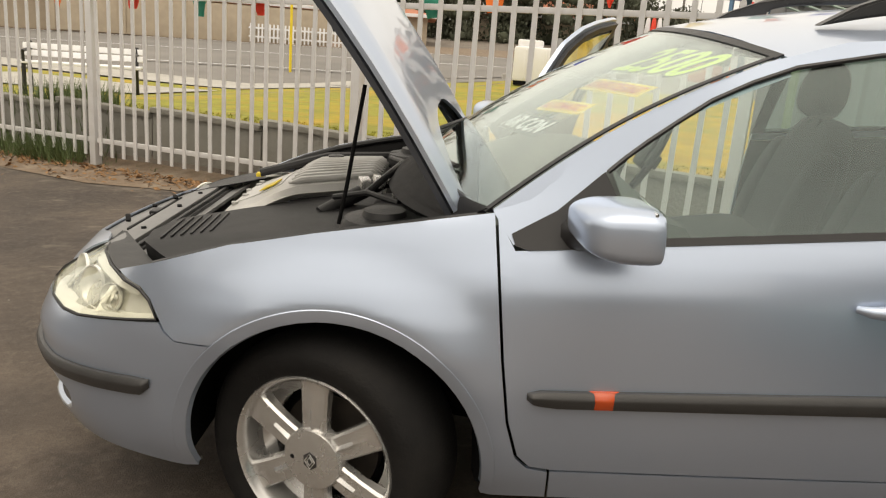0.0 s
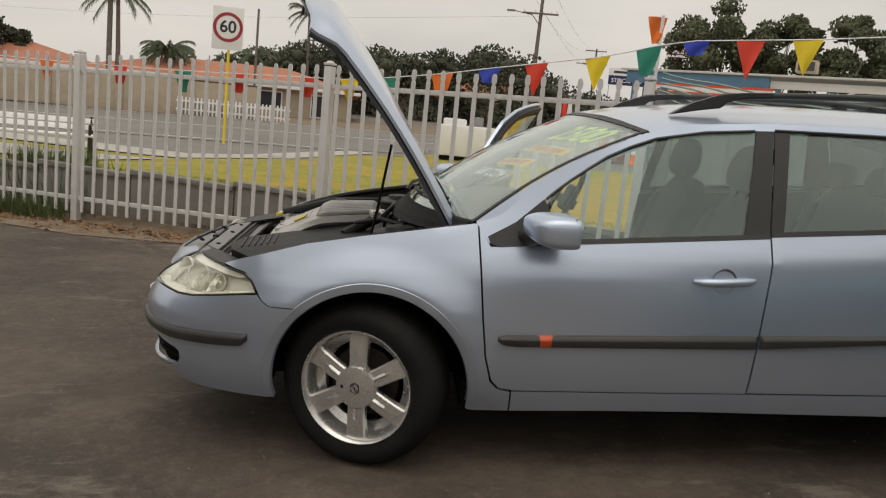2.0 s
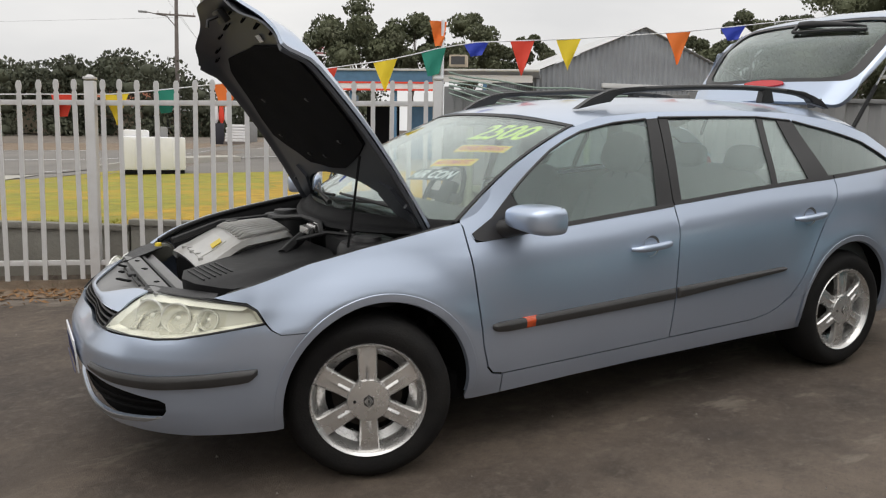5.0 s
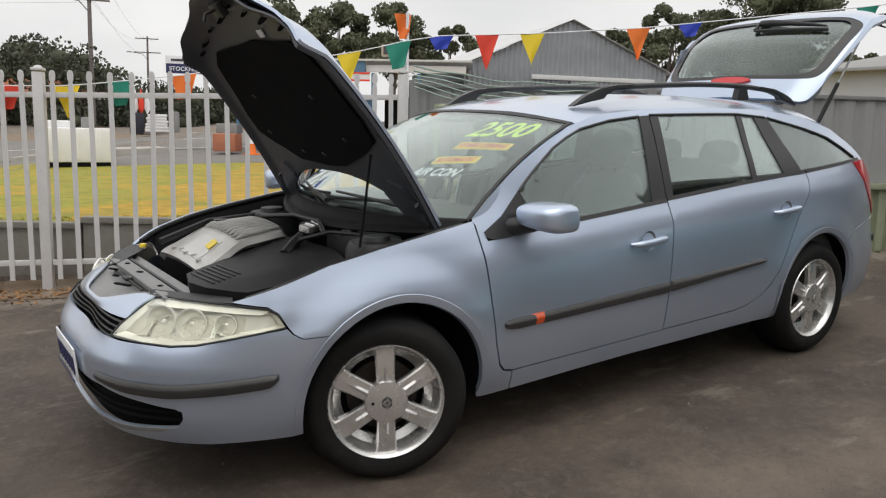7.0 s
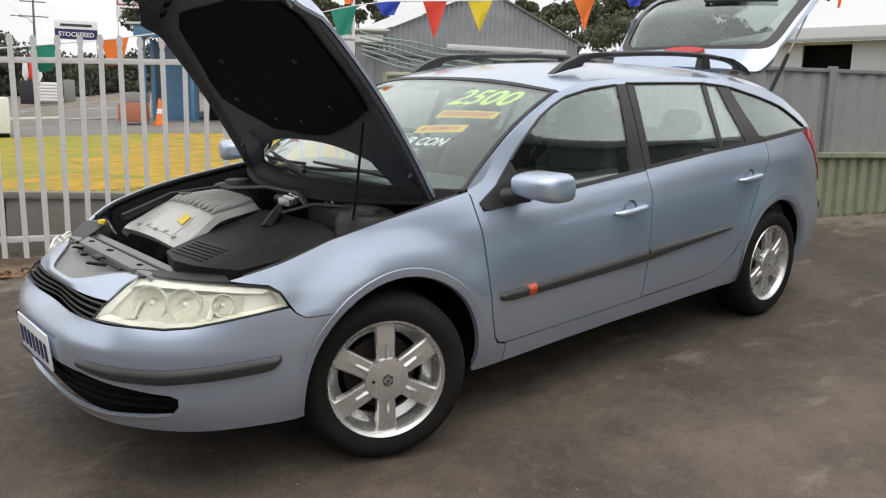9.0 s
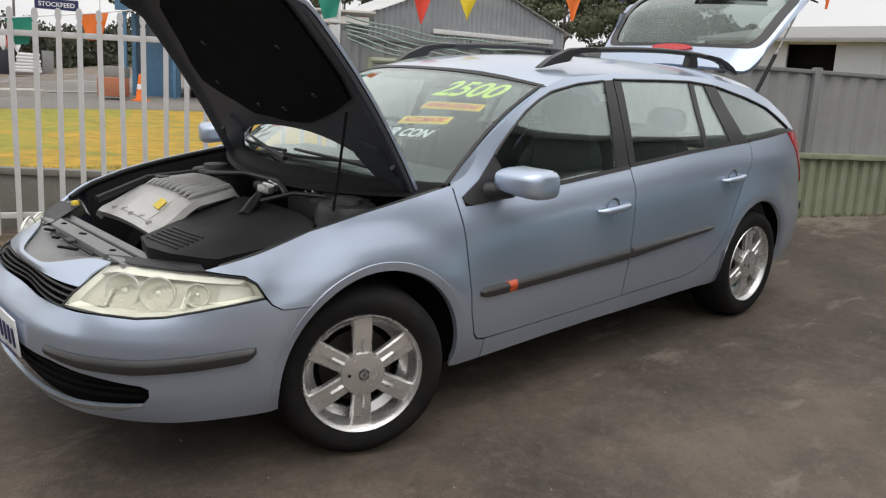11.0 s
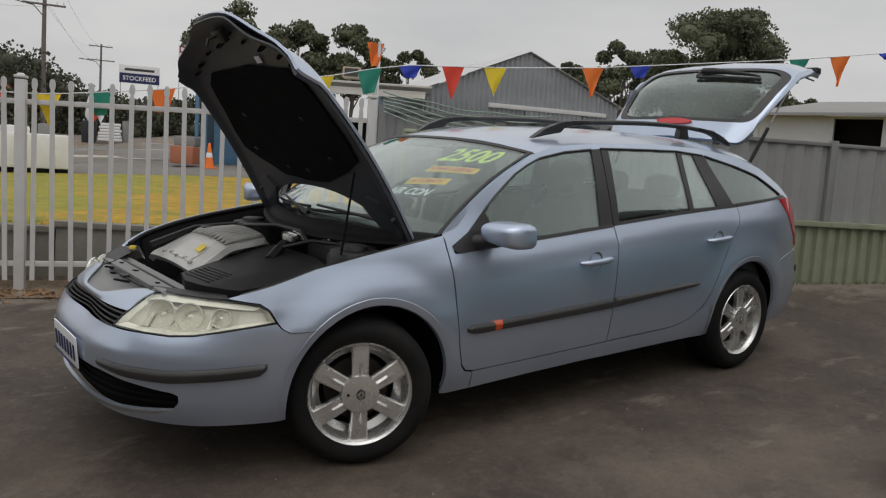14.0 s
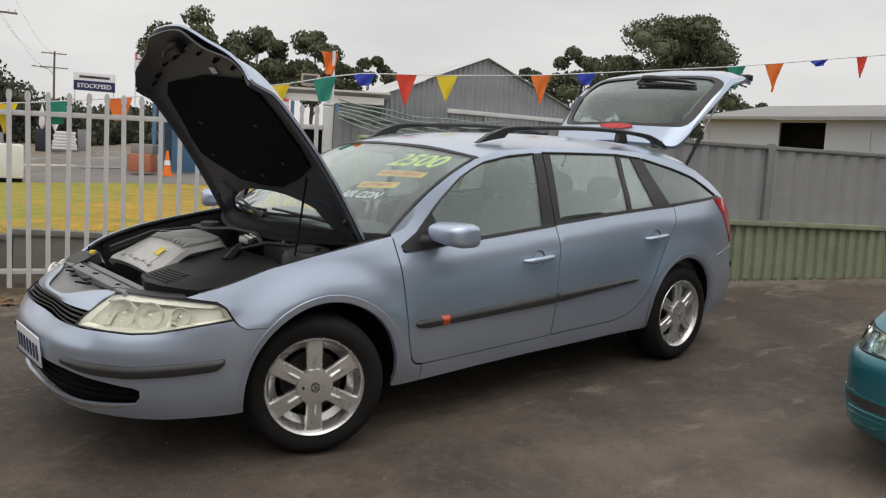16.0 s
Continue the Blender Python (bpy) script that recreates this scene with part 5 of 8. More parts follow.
# headlight insides
for sg, lob in ((1, lamp[0]), (-1, lamp[1])):
    for s0, z0, r in ((-0.858, 0.654, 0.054), (-0.715, 0.655, 0.050), (-0.578, 0.657, 0.034)):
        p, q = flank(s0, z0, -0.048, sg), flank(s0, z0, 0.0, sg)
        n = (q - p).normalized()
        bm = lathe(bmesh.new(), [(r * 1.04, 0.022), (r, 0.024), (r * 0.94, 0.016), (r * 0.80, 0.004), (r * 0.45, -0.008), (r * 0.22, -0.010), (r * 0.2, 0.008), (0, 0.011)], 26)
        bmesh.ops.transform(bm, matrix=Matrix.Translation(p) @ Vector((n.x, n.y, 0.25)).to_track_quat("Y", "Z").to_matrix().to_4x4(), verts=bm.verts)
        part("reflector_bowl", bm, "lampbowl", lob)
        bm = lathe(bmesh.new(), [(r * 1.02, 0.026), (r * 1.09, 0.026), (r * 1.11, 0.018), (r * 1.04, 0.018)], 28, closed=True)
        bmesh.ops.transform(bm, matrix=Matrix.Translation(p) @ Vector((n.x, n.y, 0.25)).to_track_quat("Y", "Z").to_matrix().to_4x4(), verts=bm.verts)
        part("bezel", bm, "lampbowl", lob)
    # a bright fin beside the bowls
    fin = [(-0.618, -0.040), (-0.604, -0.014), (-0.588, -0.040)]
    bm = grid(bmesh.new(), lambda k, z: flank(fin[int(k)][0] + 0.55 * (z - 0.655), z, fin[int(k)][1], sg), range(3), [0.622, 0.64, 0.66, 0.68, 0.690])
    part("reflector_fin", bm, "lampchrome", lob, sharp=10)
    bm = sheet([(-0.52, 0.625), (-0.44, 0.635), (-0.40, 0.65), (-0.41, 0.685), (-0.50, 0.690)], lambda u, v: flank(u, v, -0.035, sg), 0.04, 0.03, 0.004)
    part("indicator_lens", bm, "lampbowl", lob)
    # pale brow along the top; grey strips paint shaded gaps under and between the bowls
    brow = sheet([(-1.020, 0.690), (-0.94, 0.700), (-0.80, 0.704), (-0.62, 0.704), (-0.45, 0.698), (-0.42, 0.712), (-0.52, 0.718), (-0.80, 0.722), (-1.01, 0.710)], lambda u, v: flank(u, v, -0.014, sg), 0.06, 0.03, 0.004)
    part("lamp_brow", brow, "lampbowl", lob)
    for a0, a1, z0, z1 in ((-0.955, -0.905, 0.615, 0.690), (-0.78, -0.64, 0.606, 0.617), (-0.60, -0.44, 0.628, 0.636)):
        gap_ = sheet([(a0, z0), (a1, z0 - (0.0 if z1 - z0 > 0.03 else 0.004)), (a1 + 0.006, z1), (a0 + 0.006, z1)], lambda u, v: flank(u, v, -0.030, sg), 0.05, 0.03, 0.003)
        part("lamp_gap", gap_, "lampback", lob)
    for k_ in range(2):
        rib = sheet([(-0.635 + 0.012 * k_, 0.624), (-0.629 + 0.012 * k_, 0.624), (-0.600 + 0.012 * k_, 0.688), (-0.606 + 0.012 * k_, 0.688)], lambda u, v: flank(u, v, -0.022, sg), 0.05, 0.03, 0.005)
        part("reflector_rib", rib, "lampchrome", lob)

# cowl, wipers, windscreen surround
bm = grid(bmesh.new(), lambda u, k: ws(u, 0.02) * (1 - k) + Vector((0.10 + 0.20 * u * u, u * 0.74, 0.872 + 0.03 * u * u)) * k + Vector((0, 0, 0.006 * math.sin(k * 9))), span(-1, 1, 24), span(0, 1, 8))
cowl = part("cowl", thicken(bm, 0.01), "cowl_black", car, "black plastic scuttle under the windscreen")
for u0, u1, v1 in ((-0.75, -0.02, 0.10), (-0.05, 0.72, 0.09)):
    bm = tube(bmesh.new(), [ws(u0, 0.02, 0.03), ws(u0 * 0.7 + u1 * 0.3, 0.05, 0.035), ws(u1, v1, 0.02)], [0.012, 0.009, 0.006], 8)
    arm = part("wiper", bm, "black", car)
    bm = tube(bmesh.new(), [ws(u, v1 - 0.035 + 0.05 * abs(u - u1), 0.012) for u in span(u0 * 0.85 + u1 * 0.15, u1 + 0.08, 10)], 0.0075, 6)
    part("wiper_blade", bm, "black", arm)
band = bmesh.new()
grid(band, lambda u, v: ws(u, v, 0.003), span(-1, 1, 21), [0.965, 0.98, 0.995])
for sg in (-1, 1):
    grid(band, lambda u, v: ws(u * sg, v, 0.003), [0.976, 0.984, 0.994], span(0.0, 0.99, 15))
part("windscreen_seal", thicken(band, 0.004), "black", car)
for sg in (-1, 1):
    part("pillar_edge", thicken(grid(bmesh.new(), lambda k, v: ws((0.994 + 0.015 * k) * sg, v, -0.004 - 0.045 * k), span(0, 1, 5), span(0.02, 0.985, 16)), 0.002), "paint", car)

# mirrors, handles, roof rails
for sg in (1, -1):
    bm = bmesh.new()
    bmesh.ops.create_uvsphere(bm, u_segments=28, v_segments=18, radius=1.0)
    for v in bm.verts:
        x, y, z = v.co
        k = lambda a, e: math.copysign(abs(a) ** e, a)
        # blunt box with a round front and a flat back
        X, Y, Z = k(x, 0.62), k(y, 0.50), k(z, 0.50)
        X = min(X, 0.62)
        w = 1 - 0.16 * smooth01(0.1, 1.0, -X)
        v.co = Vector((0.676 + 0.092 * X - 0.021 * Y, (-0.940 + 0.112 * Y * (0.92 + 0.08 * X)) * sg, 0.960 + 0.054 * Z * w * (1 - 0.12 * Y) + 0.006 * Y))
    mir = part("mirror", bm, "paint", fd[0 if sg > 0 else 1], "silver-blue door mirror")
    part("mirror_glass", boxm((0.732, -0.940 * sg, 0.968), (0.008, 0.175, 0.086), bevel=0.003), "chrome", mir)
    part("mirror_foot", tube(bmesh.new(), [Vector((0.60, -0.79 * sg, 0.905)), Vector((0.63, -0.86 * sg, 0.918)), Vector((0.65, -0.90 * sg, 0.925))], [0.045, 0.032, 0.028], 10), "satin", mir)
    part("mirror_rim", tube(bmesh.new(), [Vector((0.60, -0.855 * sg, 0.920)), Vector((0.68, -0.865 * sg, 0.916)), Vector((0.728, -0.92 * sg, 0.916)), Vector((0.724, -1.02 * sg, 0.920))], 0.010, 8), "satin", mir)
    for door, s0, z0, ln in ((fd, 1.332, 0.788, 0.225), (rd, 2.398, 0.842, 0.225)):
        d = door[0 if sg > 0 else 1]
        bm = lathe(bmesh.new(), [(0.046, -0.004), (0.042, 0.002), (0.030, 0.012), (0.0, 0.016)], 26)
        p = flank(s0, z0, 0.0, sg)
        n = (flank(s0, z0, 0.02, sg) - p).normalized()
        bmesh.ops.transform(bm, matrix=Matrix.Translation(p + n * 0.0015) @ (-n).to_track_quat("Y", "Z").to_matrix().to_4x4(), verts=bm.verts)
        # grey instead of body paint: the cup's shade is put into its colour
        part("handle_cup", bm, "slam", d)
        pts = [flank(s0 + ln * k, z0 + 0.012 * k, 0.012 + 0.024 * math.cos(math.pi * k) ** 0.5 if abs(k) < 0.5 else 0.004, sg) for k in span(-0.5, 0.5, 11)]
        part("handle", tube(bmesh.new(), pts, [0.008, 0.013, 0.0155, 0.016, 0.016, 0.016, 0.016, 0.016, 0.0155, 0.013, 0.008], 10), "paint", d)
    y = -0.505 * sg
    line = [Vector((a[0], y, a[1])) for a in spline([(1.36, 1.440), (1.46, 1.460), (1.7, 1.474), (2.1, 1.483), (2.45, 1.476), (2.70, 1.454), (2.80, 1.432)], 4)]
    bm = tube(bmesh.new(), line, [0.014 + 0.006 * math.sin(math.pi * min(1, 6 * min(k, len(line) - 1 - k) / len(line))) for k in range(len(line))], 10)
    rail = part("roof_rail", bm, "railplastic", car, "black roof rail")
    front = [(1.185, 1.376), (1.30, 1.398), (1.395, 1.412), (1.405, 1.432), (1.47, 1.452), (1.60, 1.462), (1.60, 1.480), (1.46, 1.474), (1.36, 1.456), (1.27, 1.424)]
    rear = [(2.955, 1.368), (2.86, 1.390), (2.80, 1.402), (2.79, 1.420), (2.73, 1.440), (2.60, 1.458), (2.60, 1.476), (2.73, 1.462), (2.82, 1.440), (2.90, 1.410)]
    middle = [(2.40, 1.405), (2.50, 1.402), (2.475, 1.47), (2.42, 1.475)]
    for line in (front, rear, middle):
        bm = bmesh.new()
        bm.faces.new([bm.verts.new((a, y - 0.024, b)) for a, b in line])
        r = bmesh.ops.extrude_face_region(bm, geom=bm.faces[:])
        bmesh.ops.translate(bm, vec=(0, 0.048, 0), verts=[v for v in r["geom"] if isinstance(v, bmesh.types.BMVert)])
        bmesh.ops.bevel(bm, geom=bm.edges[:], offset=0.006, segments=2, affect="EDGES")
        part("rail_foot", bm, "railplastic", rail)

# ---- windscreen stickers ----
def lettering(text, u0, u1, v0, v1, material, parent, lift=0.008, rise=0.04, fat=0.0):
    """Words laid on the windscreen between two places across and two heights."""
    cu = bpy.data.curves.new("words", "FONT")
    cu.body, cu.offset = text, fat
    tmp = bpy.data.objects.new("words", cu)
    scene.collection.objects.link(tmp)
    me = bpy.data.meshes.new_from_object(tmp.evaluated_get(bpy.context.evaluated_depsgraph_get()))
    bpy.data.objects.remove(tmp)
    bm = bmesh.new()
    bm.from_mesh(me)
    bpy.data.meshes.remove(me)
    xs, ys = [v.co.x for v in bm.verts], [v.co.y for v in bm.verts]
    x0, x1, y0, y1 = min(xs), max(xs), min(ys), max(ys)
    for v in bm.verts:
        a, b = (v.co.x - x0) / (x1 - x0), (v.co.y - y0) / (y1 - y0)
        a += 0.07 * (b - 0.5)  # slanted hand
        v.co = ws(u0 + (u1 - u0) * a, v0 + (v1 - v0) * b + rise * a, lift)
    return part("lettering", bm, material, parent)


def sticker(u0, u1, v0, v1, material, lift, rise=0.04):
    return sheet([(0, 0), (1, 0), (1, 1), (0, 1)], lambda a, b: ws(u0 + (u1 - u0) * a, v0 + (v1 - v0) * b + rise * a, lift), 0.1, 0.5, 0.001)


price = lettering("2500", -0.442, -0.832, 0.700, 0.885, "lime", car, -0.010, 0.055, 0.022)
price.name = "price_sticker"
tagged(price, "lime green price sticker on the windscreen")
back = lettering("2500", -0.438, -0.836, 0.690, 0.895, "ink", price, -0.0125, 0.055, 0.085)
back.name = "outline"
for words, a, b, lo, hi in (("POWER STEERING", -0.470, -0.825, 0.575, 0.648), ("AUTOMATIC", -0.448, -0.732, 0.428, 0.494)):
    st = part("windscreen_sticker", sticker(a, b, lo, hi, "yellow", -0.013), "fl_yellow", car, "orange and yellow windscreen sticker")
    part("panel", sticker(a - 0.012, b + 0.012, lo + 0.013, hi - 0.013, "stick_or", -0.0115), "stick_or", st)
    lettering(words, a - 0.025, b + 0.02, lo + 0.015, hi - 0.014, "stick_red", st, -0.0095, 0.034, 0.03)
st = part("windscreen_sticker", sticker(-0.40, -0.715, 0.306, 0.400, "ink", -0.012, 0.02), "ink", car, "dark windscreen sticker with white words")
lettering("AIR CON", -0.408, -0.706, 0.318, 0.388, "white", st, -0.0095, 0.018, 0.035)

# ---- cabin ----
part("cabin_floor", boxm((1.95, 0, 0.36), (2.9, 1.40, 0.06), bevel=0.01), "trim_int", car)
dash = bmesh.new()
prof = [(0.36, 0.90), (0.50, 0.945), (0.70, 0.945), (0.82, 0.915), (0.86, 0.86), (0.80, 0.74), (0.78, 0.50), (0.42, 0.50)]
rings = [[dash.verts.new((x + 0.06 * (y / 0.72) ** 2, y, z - 0.012 * (y / 0.72) ** 2)) for x, z in prof] for y in span(-0.70, 0.70, 13)]
for a, b in zip(rings, rings[1:]):
    for i in range(len(prof)):
        dash.faces.new((a[i], a[(i + 1) % len(prof)], b[(i + 1) % len(prof)], b[i]))
dash.faces.new(rings[0])
dash.faces.new(rings[-1][::-1])
part("dashboard", dash, "trim_int", car)
for sg, obs in ((1, 0), (-1, 1)):
    bm = sheet([(0.50, 0.36), (1.44, 0.36), (1.44, 0.915), (0.745, 0.875), (0.50, 0.85)], lambda u, v: flank(u, v, -0.075, sg), 0.1, 0.08, 0.01)
    part("door_card", bm, "trim_int", fd[obs])
    bm = sheet([(1.48, 0.37), (2.15, 0.37), (2.45, 0.72), (2.47, 0.985), (1.50, 0.925)], lambda u, v: flank(u, v, -0.075, sg), 0.1, 0.08, 0.01)
    part("door_card", bm, "trim_int", rd[obs])
    bm = sheet([(2.50, 0.50), (3.40, 0.50), (3.35, 0.99), (2.53, 0.99)], lambda u, v: flank(u, v, -0.10, sg), 0.1, 0.08, 0.01)
    part("load_side", bm, "trim_int", car)


def pillow(c, size, e=0.45, m=None, taper=0.0):
    """A soft rounded block; taper narrows it towards its top."""
    bm = bmesh.new()
    bmesh.ops.create_uvsphere(bm, u_segments=24, v_segments=16, radius=1.0)
    soft = lambda a: math.copysign(abs(a) ** e, a)
    for v in bm.verts:
        x, y, z = soft(v.co.x), soft(v.co.y), soft(v.co.z)
        k = 1 - taper * smooth01(-0.2, 1.0, z)
        v.co = Vector((x * size[0] / 2 * (1 - 0.25 * max(0, z)), y * size[1] / 2 * k, z * size[2] / 2))
    bmesh.ops.transform(bm, matrix=Matrix.Translation(c) @ (m or Matrix()), verts=bm.verts)
    return bm


def seat(x, y, wide):
    s = part("seat", pillow((x - 0.22, y, 0.56), (0.54, wide, 0.18), 0.4, pose(0, 0, 0, 0, -7, 0)), "seat", car, "dark grey cloth seat")
    m = pose(0, 0, 0, 0, 17, 0)
    part("backrest", pillow((x + 0.09, y, 0.78), (0.17, wide * 0.94, 0.60), 0.5, m, 0.22 if wide < 1 else 0.05), "seat", s)
    for sy in (-1, 1):
        part("bolster", pillow((x + 0.045, y + sy * wide * 0.38, 0.76), (0.14, 0.10, 0.44), 0.6, m, 0.1), "seat", s)
    return s


for y in (-0.375, 0.375):
    s = seat(1.46, y, 0.52)
    hr = part("headrest", pillow((1.60, y, 1.165), (0.11, 0.27, 0.20), 0.65, pose(0, 0, 0, 0, 12, 0), 0.1), "seat", s)
    for sy in (-0.05, 0.05):
        part("headrest_post", tube(bmesh.new(), [Vector((1.575, y + sy, 1.03)), Vector((1.595, y + sy, 1.10))], 0.007, 6), "black", hr)
s = seat(2.30, 0.0, 1.26)
for y in (-0.40, 0.0, 0.40):
    part("headrest", pillow((2.44, y, 1.11), (0.09, 0.25, 0.14), 0.6, pose(0, 0, 0, 0, 12, 0), 0.1), "seat", s)
part("load_cover", boxm((2.95, 0, 0.965), (0.72, 1.22, 0.02), bevel=0.006), "trim_int", car)
wheel_bm = bmesh.new()
tube(wheel_bm, [Vector((0.185 * math.cos(a), 0.185 * math.sin(a), 0)) for a in (2 * math.pi * k / 28 for k in range(29))], 0.014, 8, False)
box(wheel_bm, (0, 0, -0.02), (0.36, 0.05, 0.02), None, 0.006)
box(wheel_bm, (0, -0.02, -0.02), (0.14, 0.14, 0.04), None, 0.015)
sw = part("steering_wheel", wheel_bm, "black", car)
sw.matrix_basis = pose(0.98, 0.375, 0.92, 0, -62, 0) @ pose(0, 0, 0, 0, 0, 90)
part("rear_view_mirror", boxm((1.10, 0, 1.285), (0.03, 0.22, 0.06), bevel=0.012), "black", car)
for sg in (-1, 1):
    part("sun_visor", boxm((1.18, 0.32 * sg, 1.315), (0.15, 0.36, 0.018), pose(0, 0, 0, 0, -14), 0.007), "trim_int", car)
part("headliner", thicken(grid(bmesh.new(), lambda k, v: roof(0.02 + 0.96 * k, v * 0.97) - Vector((0, 0, 0.03)), span(0, 1, 18), span(-1, 1, 13)), 0.006), "headlining", car)

# ---- tailgate, open ----
TG = ([0, 0.17, 0.36, 0.58, 0.80, 1.0], [2.985, 3.13, 3.31, 3.53, 3.78, 4.04], [1.400, 1.572, 1.760, 1.900, 1.950, 1.925])


def gate(u, v, lift=0.0):
    """The open tailgate: u across, v from its hinges to its free edge."""
    x, z = float(np.interp(v, TG[0], TG[1])), float(np.interp(v, TG[0], TG[2]))
    dx, dz = float(np.interp(v + .05, TG[0], TG[1]) - np.interp(v - .05, TG[0], TG[1])), float(np.interp(v + .05, TG[0], TG[2]) - np.interp(v - .05, TG[0], TG[2]))
    l = math.hypot(dx, dz)
    w = 0.550 + 0.125 * math.sin(math.pi * min(1, v * 1.1)) - 0.04 * v
    h = 0.035 * (1 - u * u) - 0.028 * smooth01(0.72, 1, abs(u)) + lift
    return Vector((x - dz / l * h, u * w, z + dx / l * h))


def thicken_down(bm, t):
    """Gives a sheet that faces the sky its thickness on the lower side."""
    bmesh.ops.recalc_face_normals(bm, faces=bm.faces)
    if sum(f.normal.z for f in bm.faces) < 0:
        bmesh.ops.reverse_faces(bm, faces=bm.faces)
    bmesh.ops.solidify(bm, geom=bm.faces[:], thickness=t)
    return bm


GC, GR = 0.335, (0.925, 0.225)


def rim_at(a, k):
    """A place on the tailgate round its glass: k from the glass (0) out to the panel's edge (1)."""
    c, s_ = math.cos(a), math.sin(a)
    inner = Vector((GR[0] * math.copysign(abs(c) ** 0.24, c), GR[1] * math.copysign(abs(s_) ** 0.24, s_)))
    out = Vector((math.copysign(abs(c) ** 0.09, c), 0.5 + 0.5 * math.copysign(abs(s_) ** 0.09, s_)))
    p = (inner + Vector((0, GC))).lerp(out, k) if k >= 0 else inner * (1 + k) + Vector((0, GC))
    return p.x, p.y


GA = [2 * math.pi * k / 88 for k in range(89)]
bm = grid(bmesh.new(), lambda a, k: gate(*rim_at(a, k)), GA, [0, 0.1, 0.25, 0.45, 0.65, 0.82, 0.94, 1])
bmesh.ops.remove_doubles(bm, verts=bm.verts, dist=0.0005)
tailgate = part("tailgate", thicken_down(bm, 0.03), "paint", car, "raised silver-blue tailgate")
part("rear_glass", thicken_down(sheet([rim_at(a, 0.04) for a in GA[:-1]], lambda u, v: gate(u, v, -0.010), 0.09, 0.05), 0.004), "dark_glass", tailgate)
bm = grid(bmesh.new(), lambda a, k: gate(*rim_at(a, k), -0.002), GA, [-0.10, -0.07, -0.03, 0.0, 0.02])
bmesh.ops.remove_doubles(bm, verts=bm.verts, dist=0.0005)
part("glass_border", thicken_down(bm, 0.003), "satin", tailgate)
part("stop_lamp", thicken_down(sheet([(0.25 * math.cos(a), 0.098 + 0.019 * math.sin(a)) for a in GA[:-1:4]], lambda u, v: gate(u, v, 0.010), 0.06, 0.02), 0.012), "red_lamp", tailgate, "red high-level stop lamp")
wiper = part("rear_wiper", tube(bmesh.new(), [gate(u, v, h_) for u, v, h_ in ((0.16, 0.520, 0.004), (0.11, 0.515, 0.012), (-0.02, 0.505, 0.016), (-0.2, 0.492, 0.016), (-0.45, 0.474, 0.012), (-0.62, 0.462, 0.006))], [0.008, 0.024, 0.024, 0.018, 0.012, 0.006], 10), "black", tailgate, "black rear wiper with a thick arm")
part("wiper_blade", tube(bmesh.new(), [gate(u, 0.432 + 0.02 * (u + 0.6), 0.006) for u in span(-0.66, 0.12, 9)], 0.010, 6), "black", wiper)
part("wiper_mount", tube(bmesh.new(), [gate(0.14, 0.52, 0.01), gate(0.12, 0.45, 0.008)], 0.012, 8), "black", wiper)
part("handle_strip", boxm(gate(0, 0.985, -0.035), (0.06, 0.98, 0.05), pose(0, 0, 0, 0, 4, 0), 0.012), "black", tailgate)
part("inner_trim", thicken(grid(bmesh.new(), lambda u, v: gate(u, v, -0.05), span(-0.93, 0.93, 11), span(0.77, 0.97, 4)), 0.01), "trim_int", tailgate)
for sg in (-1, 1):
    a, b = Vector((3.10, 0.545 * sg, 1.20)), gate(0.93 * sg, 0.42, -0.05)
    strut = part("gas_strut", tube(bmesh.new(), [a, a.lerp(b, 0.55)], 0.012, 8), "black", tailgate)
    part("strut_rod", tube(bmesh.new(), [a.lerp(b, 0.5), b], 0.006, 8), "alloy", strut)
    part("tailgate_hinge", boxm((2.97, 0.42 * sg, 1.402), (0.08, 0.05, 0.025), pose(0, 0, 0, 0, -25), 0.006), "satin", tailgate)
part("rear_scuttle", boxm((3.60, 0, 0.735), (0.16, 1.18, 0.03), bevel=0.01), "black", car)
part("load_floor", boxm((3.15, 0, 0.55), (0.95, 1.1, 0.04), bevel=0.01), "trim_int", car)
bm = lathe(bmesh.new(), [(0.026, 0.0), (0.024, 0.006), (0.012, 0.008), (0.0, 0.008)], 16)
p = flank(3.44, 0.585, 0.0)
bmesh.ops.transform(bm, matrix=Matrix.Translation(p) @ (flank(3.44, 0.585, 0.1) - p).to_track_quat("Y", "Z").to_matrix().to_4x4(), verts=bm.verts)
part("tow_cover", bm, "black", car)

# the far front door stands open on its front hinges
fd[1].matrix_basis = Matrix.Translation((0.42, 0.86, 0)) @ pose(0, 0, 0, 0, 0, 66) @ Matrix.Translation((-0.42, -0.86, 0))
bm = sheet([(0.66, 1.03), (0.75, 1.10), (0.90, 1.205), (1.08, 1.268), (1.25, 1.298), (1.46, 1.316), (1.533, 1.322), (1.533, 1.345), (1.46, 1.343), (1.25, 1.325), (1.07, 1.295), (0.88, 1.232), (0.73, 1.128), (0.63, 1.05)], lambda u, v: flank(u, v, -0.012, -1) + Vector((0, 0, 0.05 * smooth01(1.0, 1.3, v))), 0.06, 0.045, 0.02)
part("window_frame", bm, "paint", fd[1])
